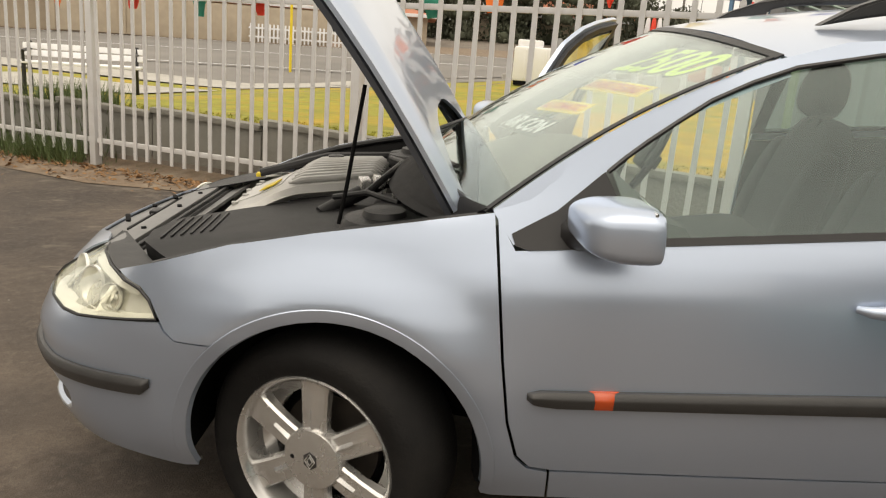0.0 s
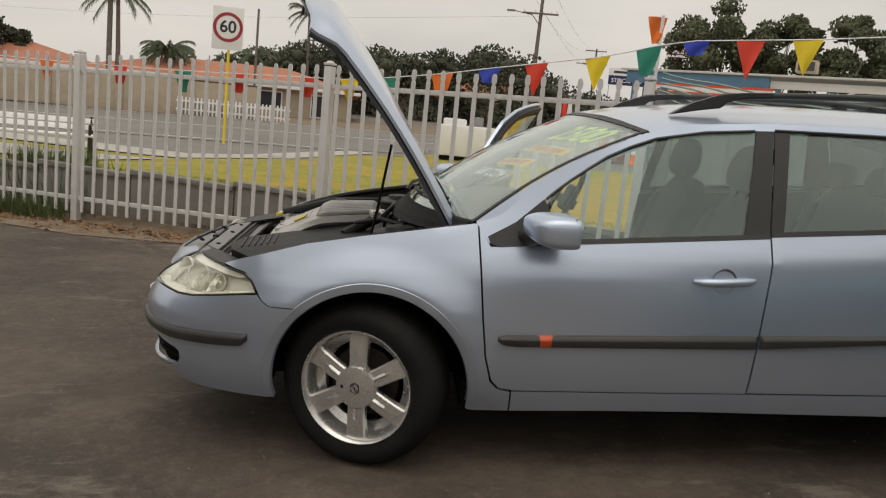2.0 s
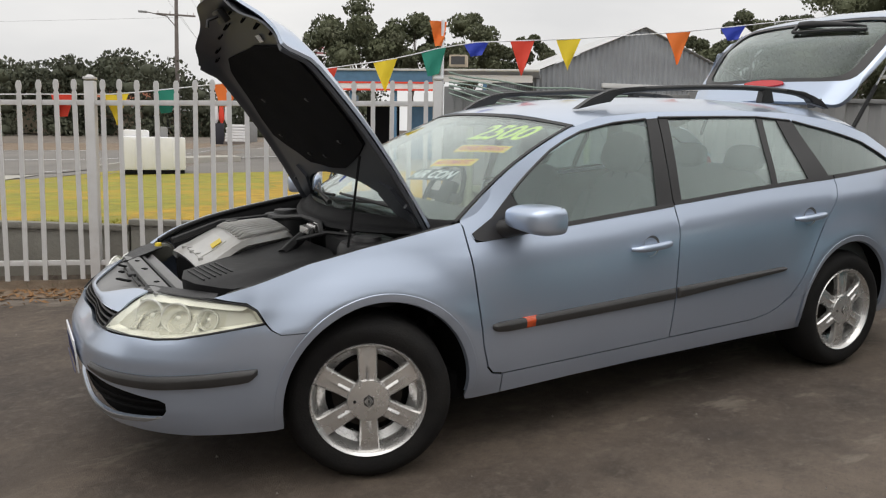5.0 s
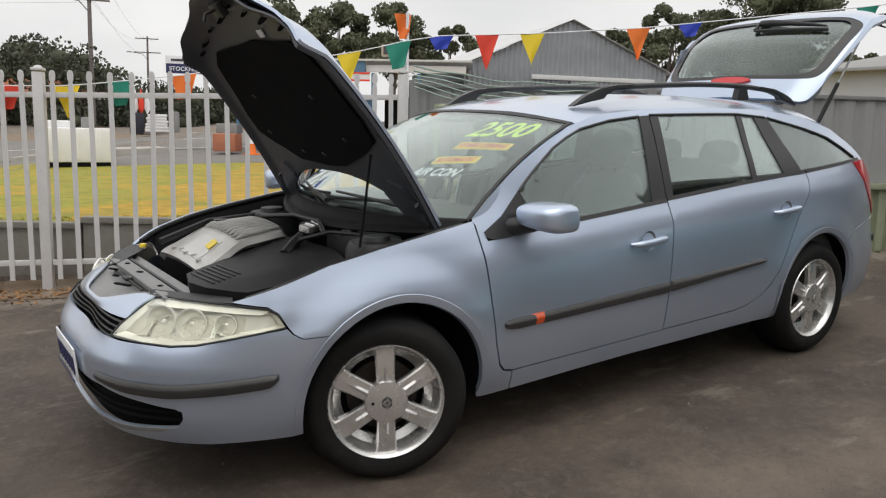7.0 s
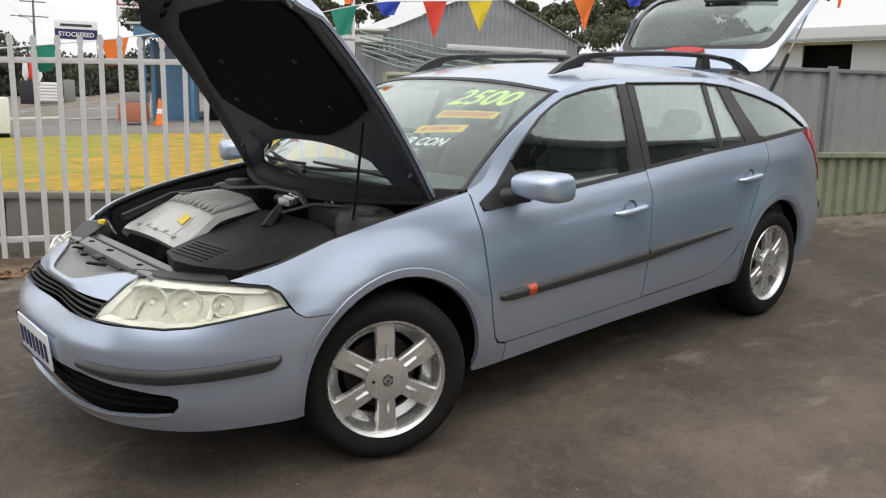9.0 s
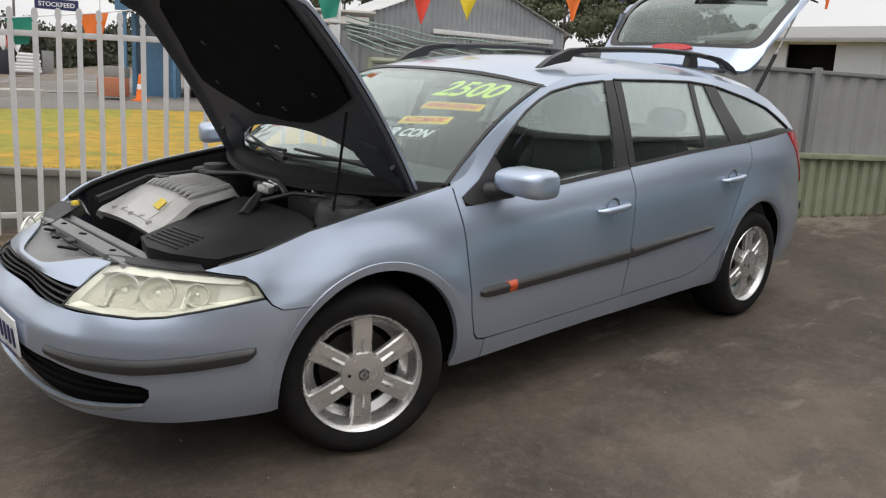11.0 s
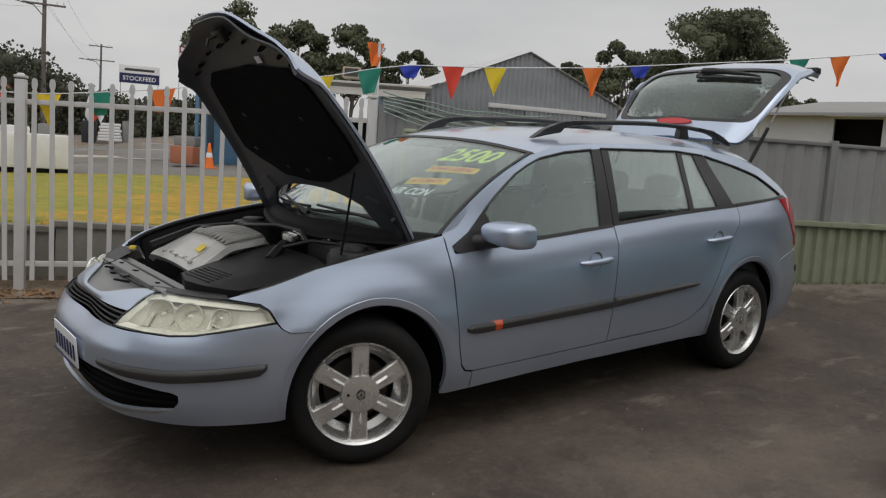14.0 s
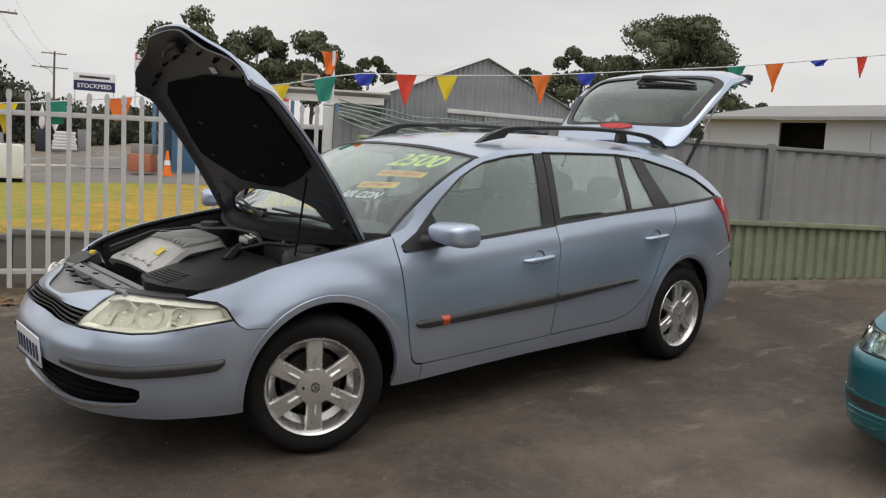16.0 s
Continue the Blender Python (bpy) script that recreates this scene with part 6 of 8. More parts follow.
bm = sheet([(0.66, 1.03), (0.75, 1.10), (0.90, 1.205), (1.08, 1.268), (1.25, 1.298), (1.46, 1.316), (1.533, 1.322), (1.49, 0.94), (1.45, 0.94), (1.48, 1.292), (1.25, 1.272), (1.08, 1.240), (0.92, 1.178), (0.78, 1.075), (0.70, 1.00), (0.75, 0.90), (0.70, 0.89)], lambda u, v: flank(u, v, -0.034, -1) + Vector((0, 0, 0.05 * smooth01(1.0, 1.3, v))), 0.06, 0.045, 0.02)
part("window_seal", bm, "black", fd[1])


# ---- wheels ----
def wheel(x, side):
    hub = part("wheel", lathe(bmesh.new(), [(0.160, 0.10), (0.200, 0.085), (0.212, 0.02), (0.218, -0.012), (0.2225, -0.006), (0.217, -0.016), (0.207, -0.008), (0.200, 0.015), (0.190, 0.06), (0.16, 0.075)], 56, closed=True), "alloy", car)
    prof = [(0.210, 0.02), (0.218, -0.010), (0.236, -0.018), (0.264, -0.022), (0.284, -0.016), (0.298, 0.0), (0.306, 0.012), (0.3145, 0.030), (0.3155, 0.10), (0.3145, 0.17), (0.300, 0.20), (0.26, 0.215), (0.206, 0.20), (0.200, 0.15)]
    bm = lathe(bmesh.new(), prof, 64, closed=True)
    part("tyre", bm, "rubber", hub)
    bm = lathe(bmesh.new(), [(0.0, 0.085), (0.135, 0.085), (0.135, 0.11), (0.0, 0.11)], 40)
    part("brake_disc", bm, "disc", hub)
    part("wheel_back", lathe(bmesh.new(), [(0.0, 0.125), (0.195, 0.125), (0.195, 0.13), (0.0, 0.13)], 32), "dark", hub)
    for k in range(6):
        bm = bmesh.new()
        sec = []
        for r, w, h, b in ((0.055, 0.034, 0.000, 0.03), (0.085, 0.034, -0.002, 0.03), (0.13, 0.0355, -0.001, 0.03), (0.175, 0.0375, 0.002, 0.035), (0.205, 0.041, 0.006, 0.04)):
            sec.append([bm.verts.new(p) for p in ((r, h + b, -w), (r, h + 0.009, -w), (r, h + 0.002, -w * 0.84), (r, h + 0.002, -w * 0.24), (r, h + 0.002 - max(0.0, 0.17 - r) * 0.095, 0), (r, h + 0.002, w * 0.24), (r, h + 0.002, w * 0.84), (r, h + 0.009, w), (r, h + b, w))])
        for a, b in zip(sec, sec[1:]):
            for i in range(9):
                bm.faces.new((a[i], a[(i + 1) % 9], b[(i + 1) % 9], b[i]))
        bm.faces.new(sec[0])
        bm.faces.new(sec[-1][::-1])
        bmesh.ops.transform(bm, matrix=pose(0, 0, 0, 0, 90 + 60 * k, 0), verts=bm.verts)
        part("spoke", bm, "alloy", hub, sharp=22)
    cap = part("hub_cap", lathe(bmesh.new(), [(0.081, 0.03), (0.081, -0.004), (0.077, -0.011), (0.04, -0.015), (0.0, -0.016)], 40), "alloy", hub)
    hexa = [(0.021 * math.sin(radians(60 * k)), 0.025 * math.cos(radians(60 * k))) for k in range(6)]
    bm = bmesh.new()
    bm.faces.new([bm.verts.new((a, -0.0165, b)) for a, b in hexa])
    badge = part("badge", thicken(bm, 0.003), "greyplastic", cap, "dark badge with a hollow diamond")
    bm = bmesh.new()
    for f_ in (1.0, 0.55):
        tube(bm, [Vector((a * f_, -0.0185, b * f_)) for a, b in ((-0.014, 0), (0, -0.021), (0.014, 0), (0, 0.021), (-0.014, 0))], 0.0018, 6)
    part("badge_rim", bm, "alloy", badge)
    part("bolt_hole", lathe(bmesh.new(), [(0.0, -0.0145), (0.006, -0.0145), (0.006, -0.005)], 12, pose(-0.052, 0, 0)), "dark", cap)
    steer = -20 if x < 1 else 0  # the front wheels stand turned to the right
    hub.matrix_basis = pose(x, -0.735 * side, 0.315, 0, 0, steer + (0 if side > 0 else 180)) @ Matrix.Translation((0, -0.10, 0))
    return hub


for wx in (0.038, 2.745):
    for sg in (1, -1):
        wheel(wx, sg)
    for sg in (1, -1):
        # dark liner inside each wheel arch
        bm = bmesh.new()
        cx, cz, r = ARCH_F if wx < 1 else ARCH_R
        grid(bm, lambda a, y: Vector((cx + (r + 0.012) * math.cos(radians(a)), -y * sg, cz + (r + 0.012) * math.sin(radians(a)))), span(-8, 188, 30), [0.50, 0.60, 0.70, 0.75])
        grid(bm, lambda a, k: (lambda x, z: Vector((x, -(0.75 + k * (abs(flank(x, z, -0.022, 1).y) - 0.75)) * sg, z)))(cx + (r + 0.012) * math.cos(radians(a)), cz + (r + 0.012) * math.sin(radians(a))), span(-8, 188, 30), [0, 0.5, 1])
        lin = grid(bm, lambda a, k: Vector((cx + (r + 0.012) * k * math.cos(radians(a)), -0.50 * sg, cz + (r + 0.012) * k * math.sin(radians(a)))), span(-8, 188, 30), [0.02, 0.5, 1.0])
        part("arch_liner", bm, "dark", car)
part("underbody", boxm((1.37, 0, 0.27), (1.95, 1.50, 0.12), bevel=0.03), "dark", car)
part("underbody", boxm((-0.50, 0, 0.30), (0.5, 1.05, 0.10), bevel=0.03), "dark", car)
part("underbody", boxm((3.30, 0, 0.32), (0.60, 1.10, 0.14), bevel=0.03), "dark", car)


# ---- bunting ----
LINE_S = [-6, -0.6, 1.1, 2.86, 3.24, 3.70, 4.10, 4.95, 5.36, 5.66, 6.4, 7.22, 7.64, 9.06, 9.55, 10.13, 11.0, 13.5]
LINE_Z = [1.62, 1.55, 1.555, 1.595, 1.64, 1.70, 1.77, 1.905, 2.0, 2.05, 2.09, 2.15, 2.20, 2.37, 2.44, 2.53, 2.66, 3.1]


def line_at(s):
    return at(s, float(np.interp(s, [5.15, 5.45, 6.4, 7.2, 9.5, 13], [0.045, -0.06, -0.11, -0.21, -0.38, -0.6])), float(np.interp(s, LINE_S, LINE_Z)))


bunting = thing("bunting", Matrix(), "string of red, yellow, blue, green and orange pennants", "bunting")
part("cord", tube(bmesh.new(), [line_at(s) for s in span(-5.4, 13.4, 120)], 0.0045, 5), "white", bunting)
FLAGS = ((-3.4, "blue"), (-2.2, "yellow"), (-0.6, "orange"), (0.35, "red"), (1.10, "green"), (1.74, "red"), (2.45, "red"), (2.86, "yellow"), (3.24, "green"), (3.70, "orange"), (4.10, "blue"), (4.48, "red"), (4.95, "yellow"), (5.33, "green"), (5.66, "blue"), (6.02, "red"), (6.38, "yellow"), (7.22, "orange"), (7.64, "blue"), (9.11, "green"), (9.50, "orange"), (9.97, "blue"), (10.43, "red"), (12.2, "yellow"))
for k, (s, col) in enumerate(FLAGS):
    rnd = random.Random(k)
    furl = {"blue": 0.45, "green": 0.85}.get(col, 1.0) * (0.9 + 0.2 * rnd.random())
    drop, half = 0.245 * furl, 0.095
    if s in (5.66, 7.64, 9.97):
        drop = 0.10 if s < 9 else 0.055
    if s in (3.24, 3.70):
        drop = 0.18
    if s == 10.43:
        drop, half = 0.20, 0.06
    if s == 0.35 or s == 1.74 or s == 2.45:
        drop, half = 0.17, 0.085
    ph, am = rnd.random() * 6, 0.006 + 0.010 * rnd.random()

    def pennant(a, b):
        w = half * (1 - b * (0.55 if drop < 0.2 else 1.0))
        p = line_at(s + a * w)
        return p + Vector((0, 0, -b * drop - 0.004)) + FN * (am * math.sin(ph + a * 2.2 + b * 4) * (0.3 + b))

    bm = grid(bmesh.new(), pennant, span(-1, 1, 7), span(0, 0.985, 7))
    part("pennant", thicken(bm, 0.0015), "fl_" + col, bunting)
c = at(5.40, -0.02, 0)
part("cord_pole", tube(bmesh.new(), [c + Vector((0, 0, 1.3)), c + Vector((0, 0, 2.22))], 0.014, 8), "white", bunting)
bm = grid(bmesh.new(), lambda a, b: c + Vector((0, 0, 2.21 - 0.19 * b)) + FU * (0.085 * a * (1 - 0.55 * b) - 0.02) + FN * 0.02 * math.sin(5 * b + 3 * a), span(-1, 0.6, 6), span(0, 1, 7))
part("pennant", thicken(bm, 0.0015), "fl_orange", bunting)


# ---- trees ----
def leaves(bm, centre, radius, n, size, rnd, flat=0.8, core=0.52):
    """Adds n small leaf sprays on a lumpy ball, thickest on its upper side, over a core that closes it."""
    ball = bmesh.ops.create_icosphere(bm, subdivisions=2, radius=radius * core)["verts"]
    for v in ball:
        k = 1 + 0.30 * noise.noise(v.co * (1.9 / radius) + centre)
        v.co = Vector((v.co.x * k, v.co.y * k, v.co.z * k * flat)) + centre
    for _ in range(n):
        d = Vector((rnd.gauss(0, 1), rnd.gauss(0, 1), rnd.gauss(0.25, 1))).normalized()
        r = radius * (0.62 + 0.38 * rnd.random() ** 0.7) * (1 + 0.22 * noise.noise(d * 2.3 + centre))
        p = centre + Vector((d.x * r, d.y * r, d.z * r * flat))
        q = Euler((rnd.random() * 6.3, rnd.random() * 6.3, rnd.random() * 6.3)).to_matrix()
        s = size * (0.6 + 0.8 * rnd.random())
        a, b = q @ Vector((s, 0, 0)), q @ Vector((0, s * 0.7, 0))
        bm.faces.new([bm.verts.new(p + w) for w in (-a, -b, a, b)])


def tree(pos, height, wide, seed, label, clumps=26, n=150, size=0.2, leaf="leaf", low=0.35, flat=0.75, trunk=0.22, lump=1.0, steep=2.0, deep=0.62, limbs=4):
    rnd = random.Random(seed)
    t = thing("tree", Matrix.Translation(pos), label, "tree", "trees")
    bm = bmesh.new()
    fork = height * low
    tube(bm, [Vector((0, 0, -0.2)), Vector((0.06, 0.03, fork * 0.5)), Vector((0.0, 0.1, fork)), Vector((0.2, 0, height * 0.75))], [trunk, trunk * 0.8, trunk * 0.65, trunk * 0.2], 8)
    crown = bmesh.new()
    for k in range(clumps):
        a = 2.4 * k + rnd.random()
        f = math.sqrt((k + 0.5) / clumps)
        r = wide * (0.085 + 0.075 * rnd.random()) * lump
        # clumps sit on and under a domed outline with open sky between some of them
        dome = math.sqrt(max(0.05, 1 - 0.80 * f ** steep))
        zc = fork + (height - fork - r * flat) * (1.0 - (deep * rnd.random() ** 1.6)) * dome
        c = Vector((math.cos(a) * f * wide * 0.43, math.sin(a) * f * wide * 0.43, zc))
        leaves(crown, c, r, n, size, rnd, flat)
        if k % limbs == 0:
            base = Vector((0.1, 0.05, fork * (0.9 + 0.5 * rnd.random())))
            tube(bm, [base, base.lerp(c, 0.4) + Vector((rnd.uniform(-0.3, 0.3), rnd.uniform(-0.3, 0.3), 0.12 * height * rnd.random())), c], [trunk * 0.32, trunk * 0.18, trunk * 0.05], 6)
    part("trunk", bm, "bark", t)
    part("crown", crown, leaf, t)
    return t


GUM = "grey-green gum tree with clumped crown and gaps"
tree(polar(55.0, 44), 8.75, 8.3, 3, GUM, 84, 460, 0.075, low=0.22, flat=0.72, lump=0.86, steep=5.0, deep=0.95, limbs=12)
tree(polar(49.2, 52), 8.2, 5.2, 4, GUM, 22, 320, 0.10, low=0.32)
tree(polar(46.6, 54), 7.4, 4.4, 5, GUM, 18, 300, 0.10, low=0.32)
tree(polar(60.3, 50), 5.6, 3.6, 6, GUM, 16, 260, 0.10, low=0.25)
tree(polar(22.6, 70), 11.8, 9.4, 7, GUM, 34, 340, 0.14, low=0.28)
tree(polar(26.4, 70), 10.3, 7.4, 8, GUM, 26, 320, 0.14, low=0.28)
tree(polar(30.4, 70), 10.4, 7.6, 9, GUM, 28, 320, 0.14, low=0.25)
tree(polar(34.2, 72), 8.8, 6.6, 10, GUM, 20, 300, 0.14, low=0.25)
tree(polar(-27.5, 46), 5.6, 6.0, 11, "dense dark green tree behind a house", 20, 260, 0.12, "leaf_dark", 0.2)
tree(polar(-24.0, 48), 4.0, 4.5, 12, "dense dark green tree behind a house", 14, 240, 0.12, "leaf_dark", 0.2)

# woods along the road's far side: uncountable, so one object
rnd = random.Random(5)
bm = bmesh.new()
for k in range(150):
    az = -14 + 37 * k / 149 + rnd.uniform(-0.4, 0.4)
    el = float(np.interp(az, [-14, -11, -8, -5, -3, 0, 2, 4, 6.5, 9, 11, 14, 17, 20, 23], [2.9, 3.2, 4.3, 4.9, 5.0, 4.9, 4.6, 5.1, 6.0, 5.5, 4.5, 3.5, 3.0, 3.6, 4.4]))
    dist = 66 + rnd.uniform(-5, 8)
    top = 1.27 + dist * math.tan(radians(el)) * (0.80 + 0.22 * rnd.random())
    b = polar(az, dist)
    z = b.z + 0.4
    while z < top:
        r = 1.0 + 0.6 * rnd.random()
        leaves(bm, Vector((b.x + rnd.uniform(-0.8, 0.8), b.y + rnd.uniform(-1, 1), min(z, top - r * 0.7))), r, 150, 0.14, rnd, 0.85, 0.36)
        z += 1.5
tagged(part("far_woods", bm, "leaf_dark"), "dark green roadside woods beyond the road", "woods", kind="stuff")


def palm(pos, height, spread, seed, label, thick=0.12, fronds=15):
    rnd = random.Random(seed)
    t = thing("palm_tree", Matrix.Translation(pos), label, "palm tree", "palms")
    part("trunk", tube(bmesh.new(), [Vector((0, 0, -0.2)), Vector((0.08, 0, height * 0.5)), Vector((0, 0, height))], [thick * 1.2, thick, thick * 0.8], 8), "bark", t)
    for k in range(fronds):
        a, up = 2.4 * k + 0.5 * rnd.random(), 1.05 - 1.25 * (k / fronds) + 0.2 * rnd.random()
        bm = bmesh.new()
        line = [Vector((math.cos(a) * spread * f, math.sin(a) * spread * f, height + spread * (up * f - 0.75 * f * f))) for f in span(0, 1, 8)]
        tube(bm, line, [0.03 - 0.003 * i for i in range(8)], 4)
        for i in range(1, 8):
            for sg in (-1, 1):
                for j in range(6):
                    p = line[i].lerp(line[i - 1], j / 6)
                    side = Vector((-math.sin(a), math.cos(a), 0)) * sg
                    d = (line[i] - line[i - 1]).normalized()
                    tip = p + side * spread * (0.05 + 0.07 * rnd.random()) + d * spread * 0.13 + Vector((0, 0, -spread * (0.08 + 0.12 * rnd.random())))
                    bm.faces.new([bm.verts.new(v) for v in (p - d * 0.032, p + d * 0.032, tip)])
        part("frond", bm, "palm", t)
    return t


palm(polar(-5.5, 62), 7.2, 1.6, 1, "tall slender palm among dark trees")
palm(polar(-14.4, 50), 3.2, 1.45, 2, "low bushy palm in a front garden", 0.3, 46)
palm(polar(-17.4, 44), 5.6, 1.7, 3, "tall slender palm beside a pole")
palm(polar(-9.0, 60), 3.6, 1.6, 4, "tall slender palm among dark trees")


# ---- poles, signs, street things ----
def power_pole(az, dist, height, arms, lamp_arm):
    p = polar(az, dist)
    t = thing("power_pole", Matrix.Translation(p) @ pose(0, 0, 0, 0, 0, -az), "grey timber power pole with cross-arms", "power pole", "power poles")
    part("pole", tube(bmesh.new(), [Vector((0, 0, -0.3)), Vector((0, 0, height * 0.6)), Vector((0.05, 0, height))], [0.17, 0.14, 0.11], 10), "pole", t)
    for z, w in arms:
        arm = part("cross_arm", boxm((0, -0.12, z), (w, 0.1, 0.12), bevel=0.01), "pole", t)
        for x in (-0.45, -0.15, 0.3, 0.45):
            part("insulator", tube(bmesh.new(), [Vector((x * w, -0.12, z + 0.06)), Vector((x * w, -0.12, z + 0.26))], [0.05, 0.035], 8), "white", arm)
    if lamp_arm:
        z = lamp_arm
        arm = part("lamp_arm", tube(bmesh.new(), [Vector((0, 0, z - 0.9)), Vector((-0.6, 0, z - 0.2)), Vector((-1.9, 0, z))], 0.035, 6), "pole", t)
        part("street_lamp", boxm((-2.15, 0, z), (0.6, 0.22, 0.13), bevel=0.04), "post_steel", arm)
    return p


pa = power_pole(10.45, 60, 10.3, ((10.1, 2.2), (8.4, 2.6)), 8.5)
pb = power_pole(14.0, 110, 11.2, ((10.9, 2.8), (9.2, 3.2)), 9.2)
pc = power_pole(-5.5, 88, 7.0, ((6.8, 1.6),), 0)
for dz, off in ((9.9, -0.9), (9.9, 0.9), (8.3, 0.4)):
    a, b = pa + Vector((off, 0, dz)), pb + Vector((off, 0, dz + 0.8))
    pts = [a.lerp(b, k / 14) - Vector((0, 0, 1.2 * math.sin(math.pi * k / 14))) for k in range(15)]
    tagged(part("power_line", tube(bmesh.new(), pts, 0.008, 4), "post_steel"), "thin dark overhead power cable", "power cable", "power cables")
    pts = [a.lerp(a + Vector((-75, 22, -1)), k / 14) - Vector((0, 0, 1.6 * math.sin(math.pi * k / 14))) for k in range(15)]
    tagged(part("power_line", tube(bmesh.new(), pts, 0.008, 4), "post_steel"), "thin dark overhead power cable", "power cable", "power cables")
for az, d, h in ((-8.5, 45, 5.7), (-17.85, 44, 8.5)):
    t = thing("street_pole", Matrix.Translation(polar(az, d)), "plain dark street pole", "pole", "street poles")
    part("pole", tube(bmesh.new(), [Vector((0, 0, -0.2)), Vector((0, 0, h))], [0.08, 0.06] if h < 7 else [0.15, 0.12], 8), "pole", t)


def words(text, size, material, parent, m, name="lettering"):
    cu = bpy.data.curves.new("words", "FONT")
    cu.body, cu.size, cu.align_x, cu.align_y, cu.offset = text, size, "CENTER", "CENTER", size * 0.02
    tmp = bpy.data.objects.new("words", cu)
    scene.collection.objects.link(tmp)
    me = bpy.data.meshes.new_from_object(tmp.evaluated_get(bpy.context.evaluated_depsgraph_get()))
    bpy.data.objects.remove(tmp)
    me.materials.clear()
    me.materials.append(M[material])
    ob = new(name, me)
    ob.parent = parent
    ob.matrix_basis = m
    return ob


# speed sign
p = polar(-9.1, 24.0)
sign = thing("speed_sign", Matrix.Translation(p) @ pose(0, 0, 0, 0, 0, 10), "white speed limit sign with red ring on a yellow post", "road sign")
zc = 1.27 + 24 * math.tan(radians(5.15)) - p.z
part("post", tube(bmesh.new(), [Vector((0.05, 0.03, -0.2)), Vector((0.05, 0.03, zc + 0.3))], 0.04, 10), "yellow", sign)
board = part("board", boxm((0, 0, zc), (0.86, 0.02, 1.20), bevel=0.008), "white", sign)
ring = lathe(bmesh.new(), [(0.325, -0.012), (0.325, -0.015), (0.415, -0.015), (0.415, -0.012)], 40, Matrix.Translation((0, 0, zc + 0.03)))
part("ring", ring, "sign_red", board)
words("60", 0.47, "ink", board, Matrix.Translation((0, -0.016, zc + 0.03)) @ pose(0, 0, 0, 90, 0, 0))


def hoarding(az, dist, w, z0, z1, label, legs=0.9):
    """A sign board on two posts; returns it with its front facing the yard."""
    q = polar(az, dist)
    t = thing("sign_board", Matrix.Translation((q.x, q.y, 0)) @ pose(0, 0, 0, 0, 0, -az), label, "sign", "shop signs")
    for x in (-w * 0.46, w * 0.46):
        part("post", boxm((x, 0.06, (q.z + z1) / 2), (0.07, 0.07, z1 - q.z), bevel=0.01), "post_steel", t)
    b = part("board", boxm((0, 0, (z0 + z1) / 2), (w, 0.05, z1 - z0), bevel=0.008), "white", t)
    return t, b


h = lambda el, d: 1.25 + d * math.tan(radians(el))
t, b = hoarding(16.35, 100, 4.4, h(3.95, 100), h(5.1, 100), "white and navy sign reading stockfeed")
part("panel", boxm((0, -0.03, h(4.28, 100)), (4.3, 0.02, (h(5.1, 100) - h(3.95, 100)) * 0.54)), "navy", b)
words("STOCKFEED", 0.66, "white", b, Matrix.Translation((0, -0.05, h(4.26, 100))) @ pose(0, 0, 0, 90, 0, 0))
part("text_bar", boxm((0, -0.028, h(4.83, 100)), (3.2, 0.012, 0.28)), "greyplastic", b)
t, b = hoarding(19.7, 100, 3.3, h(5.35, 100), h(6.75, 100), "white sign board with a red-edged heading")
part("panel", boxm((0, -0.03, h(6.45, 100)), (3.1, 0.02, 0.75)), "sign_red", b)
part("text_bar", boxm((0, -0.05, h(6.45, 100)), (2.8, 0.012, 0.45)), "white", b)
for k in range(3):
    part("text_bar", boxm((-0.1 * k, -0.03, h(6.05 - 0.22 * k, 100)), (2.4 - 0.3 * k, 0.012, 0.16)), "sign_red" if k == 1 else "greyplastic", b)
t, b = hoarding(21.2, 98, 3.3, h(4.85, 98), h(6.05, 98), "white sign board with dark bars")
part("panel", boxm((0, -0.03, h(5.02, 98)), (3.2, 0.02, 0.42)), "ink", b)
part("text_bar", boxm((0, -0.05, h(5.02, 98)), (2.6, 0.012, 0.20)), "white", b)
part("text_bar", boxm((0.1, -0.03, h(5.85, 98)), (2.7, 0.012, 0.36)), "ink", b)
part("text_bar", boxm((-0.2, -0.03, h(5.5, 98)), (2.0, 0.012, 0.14)), "greyplastic", b)


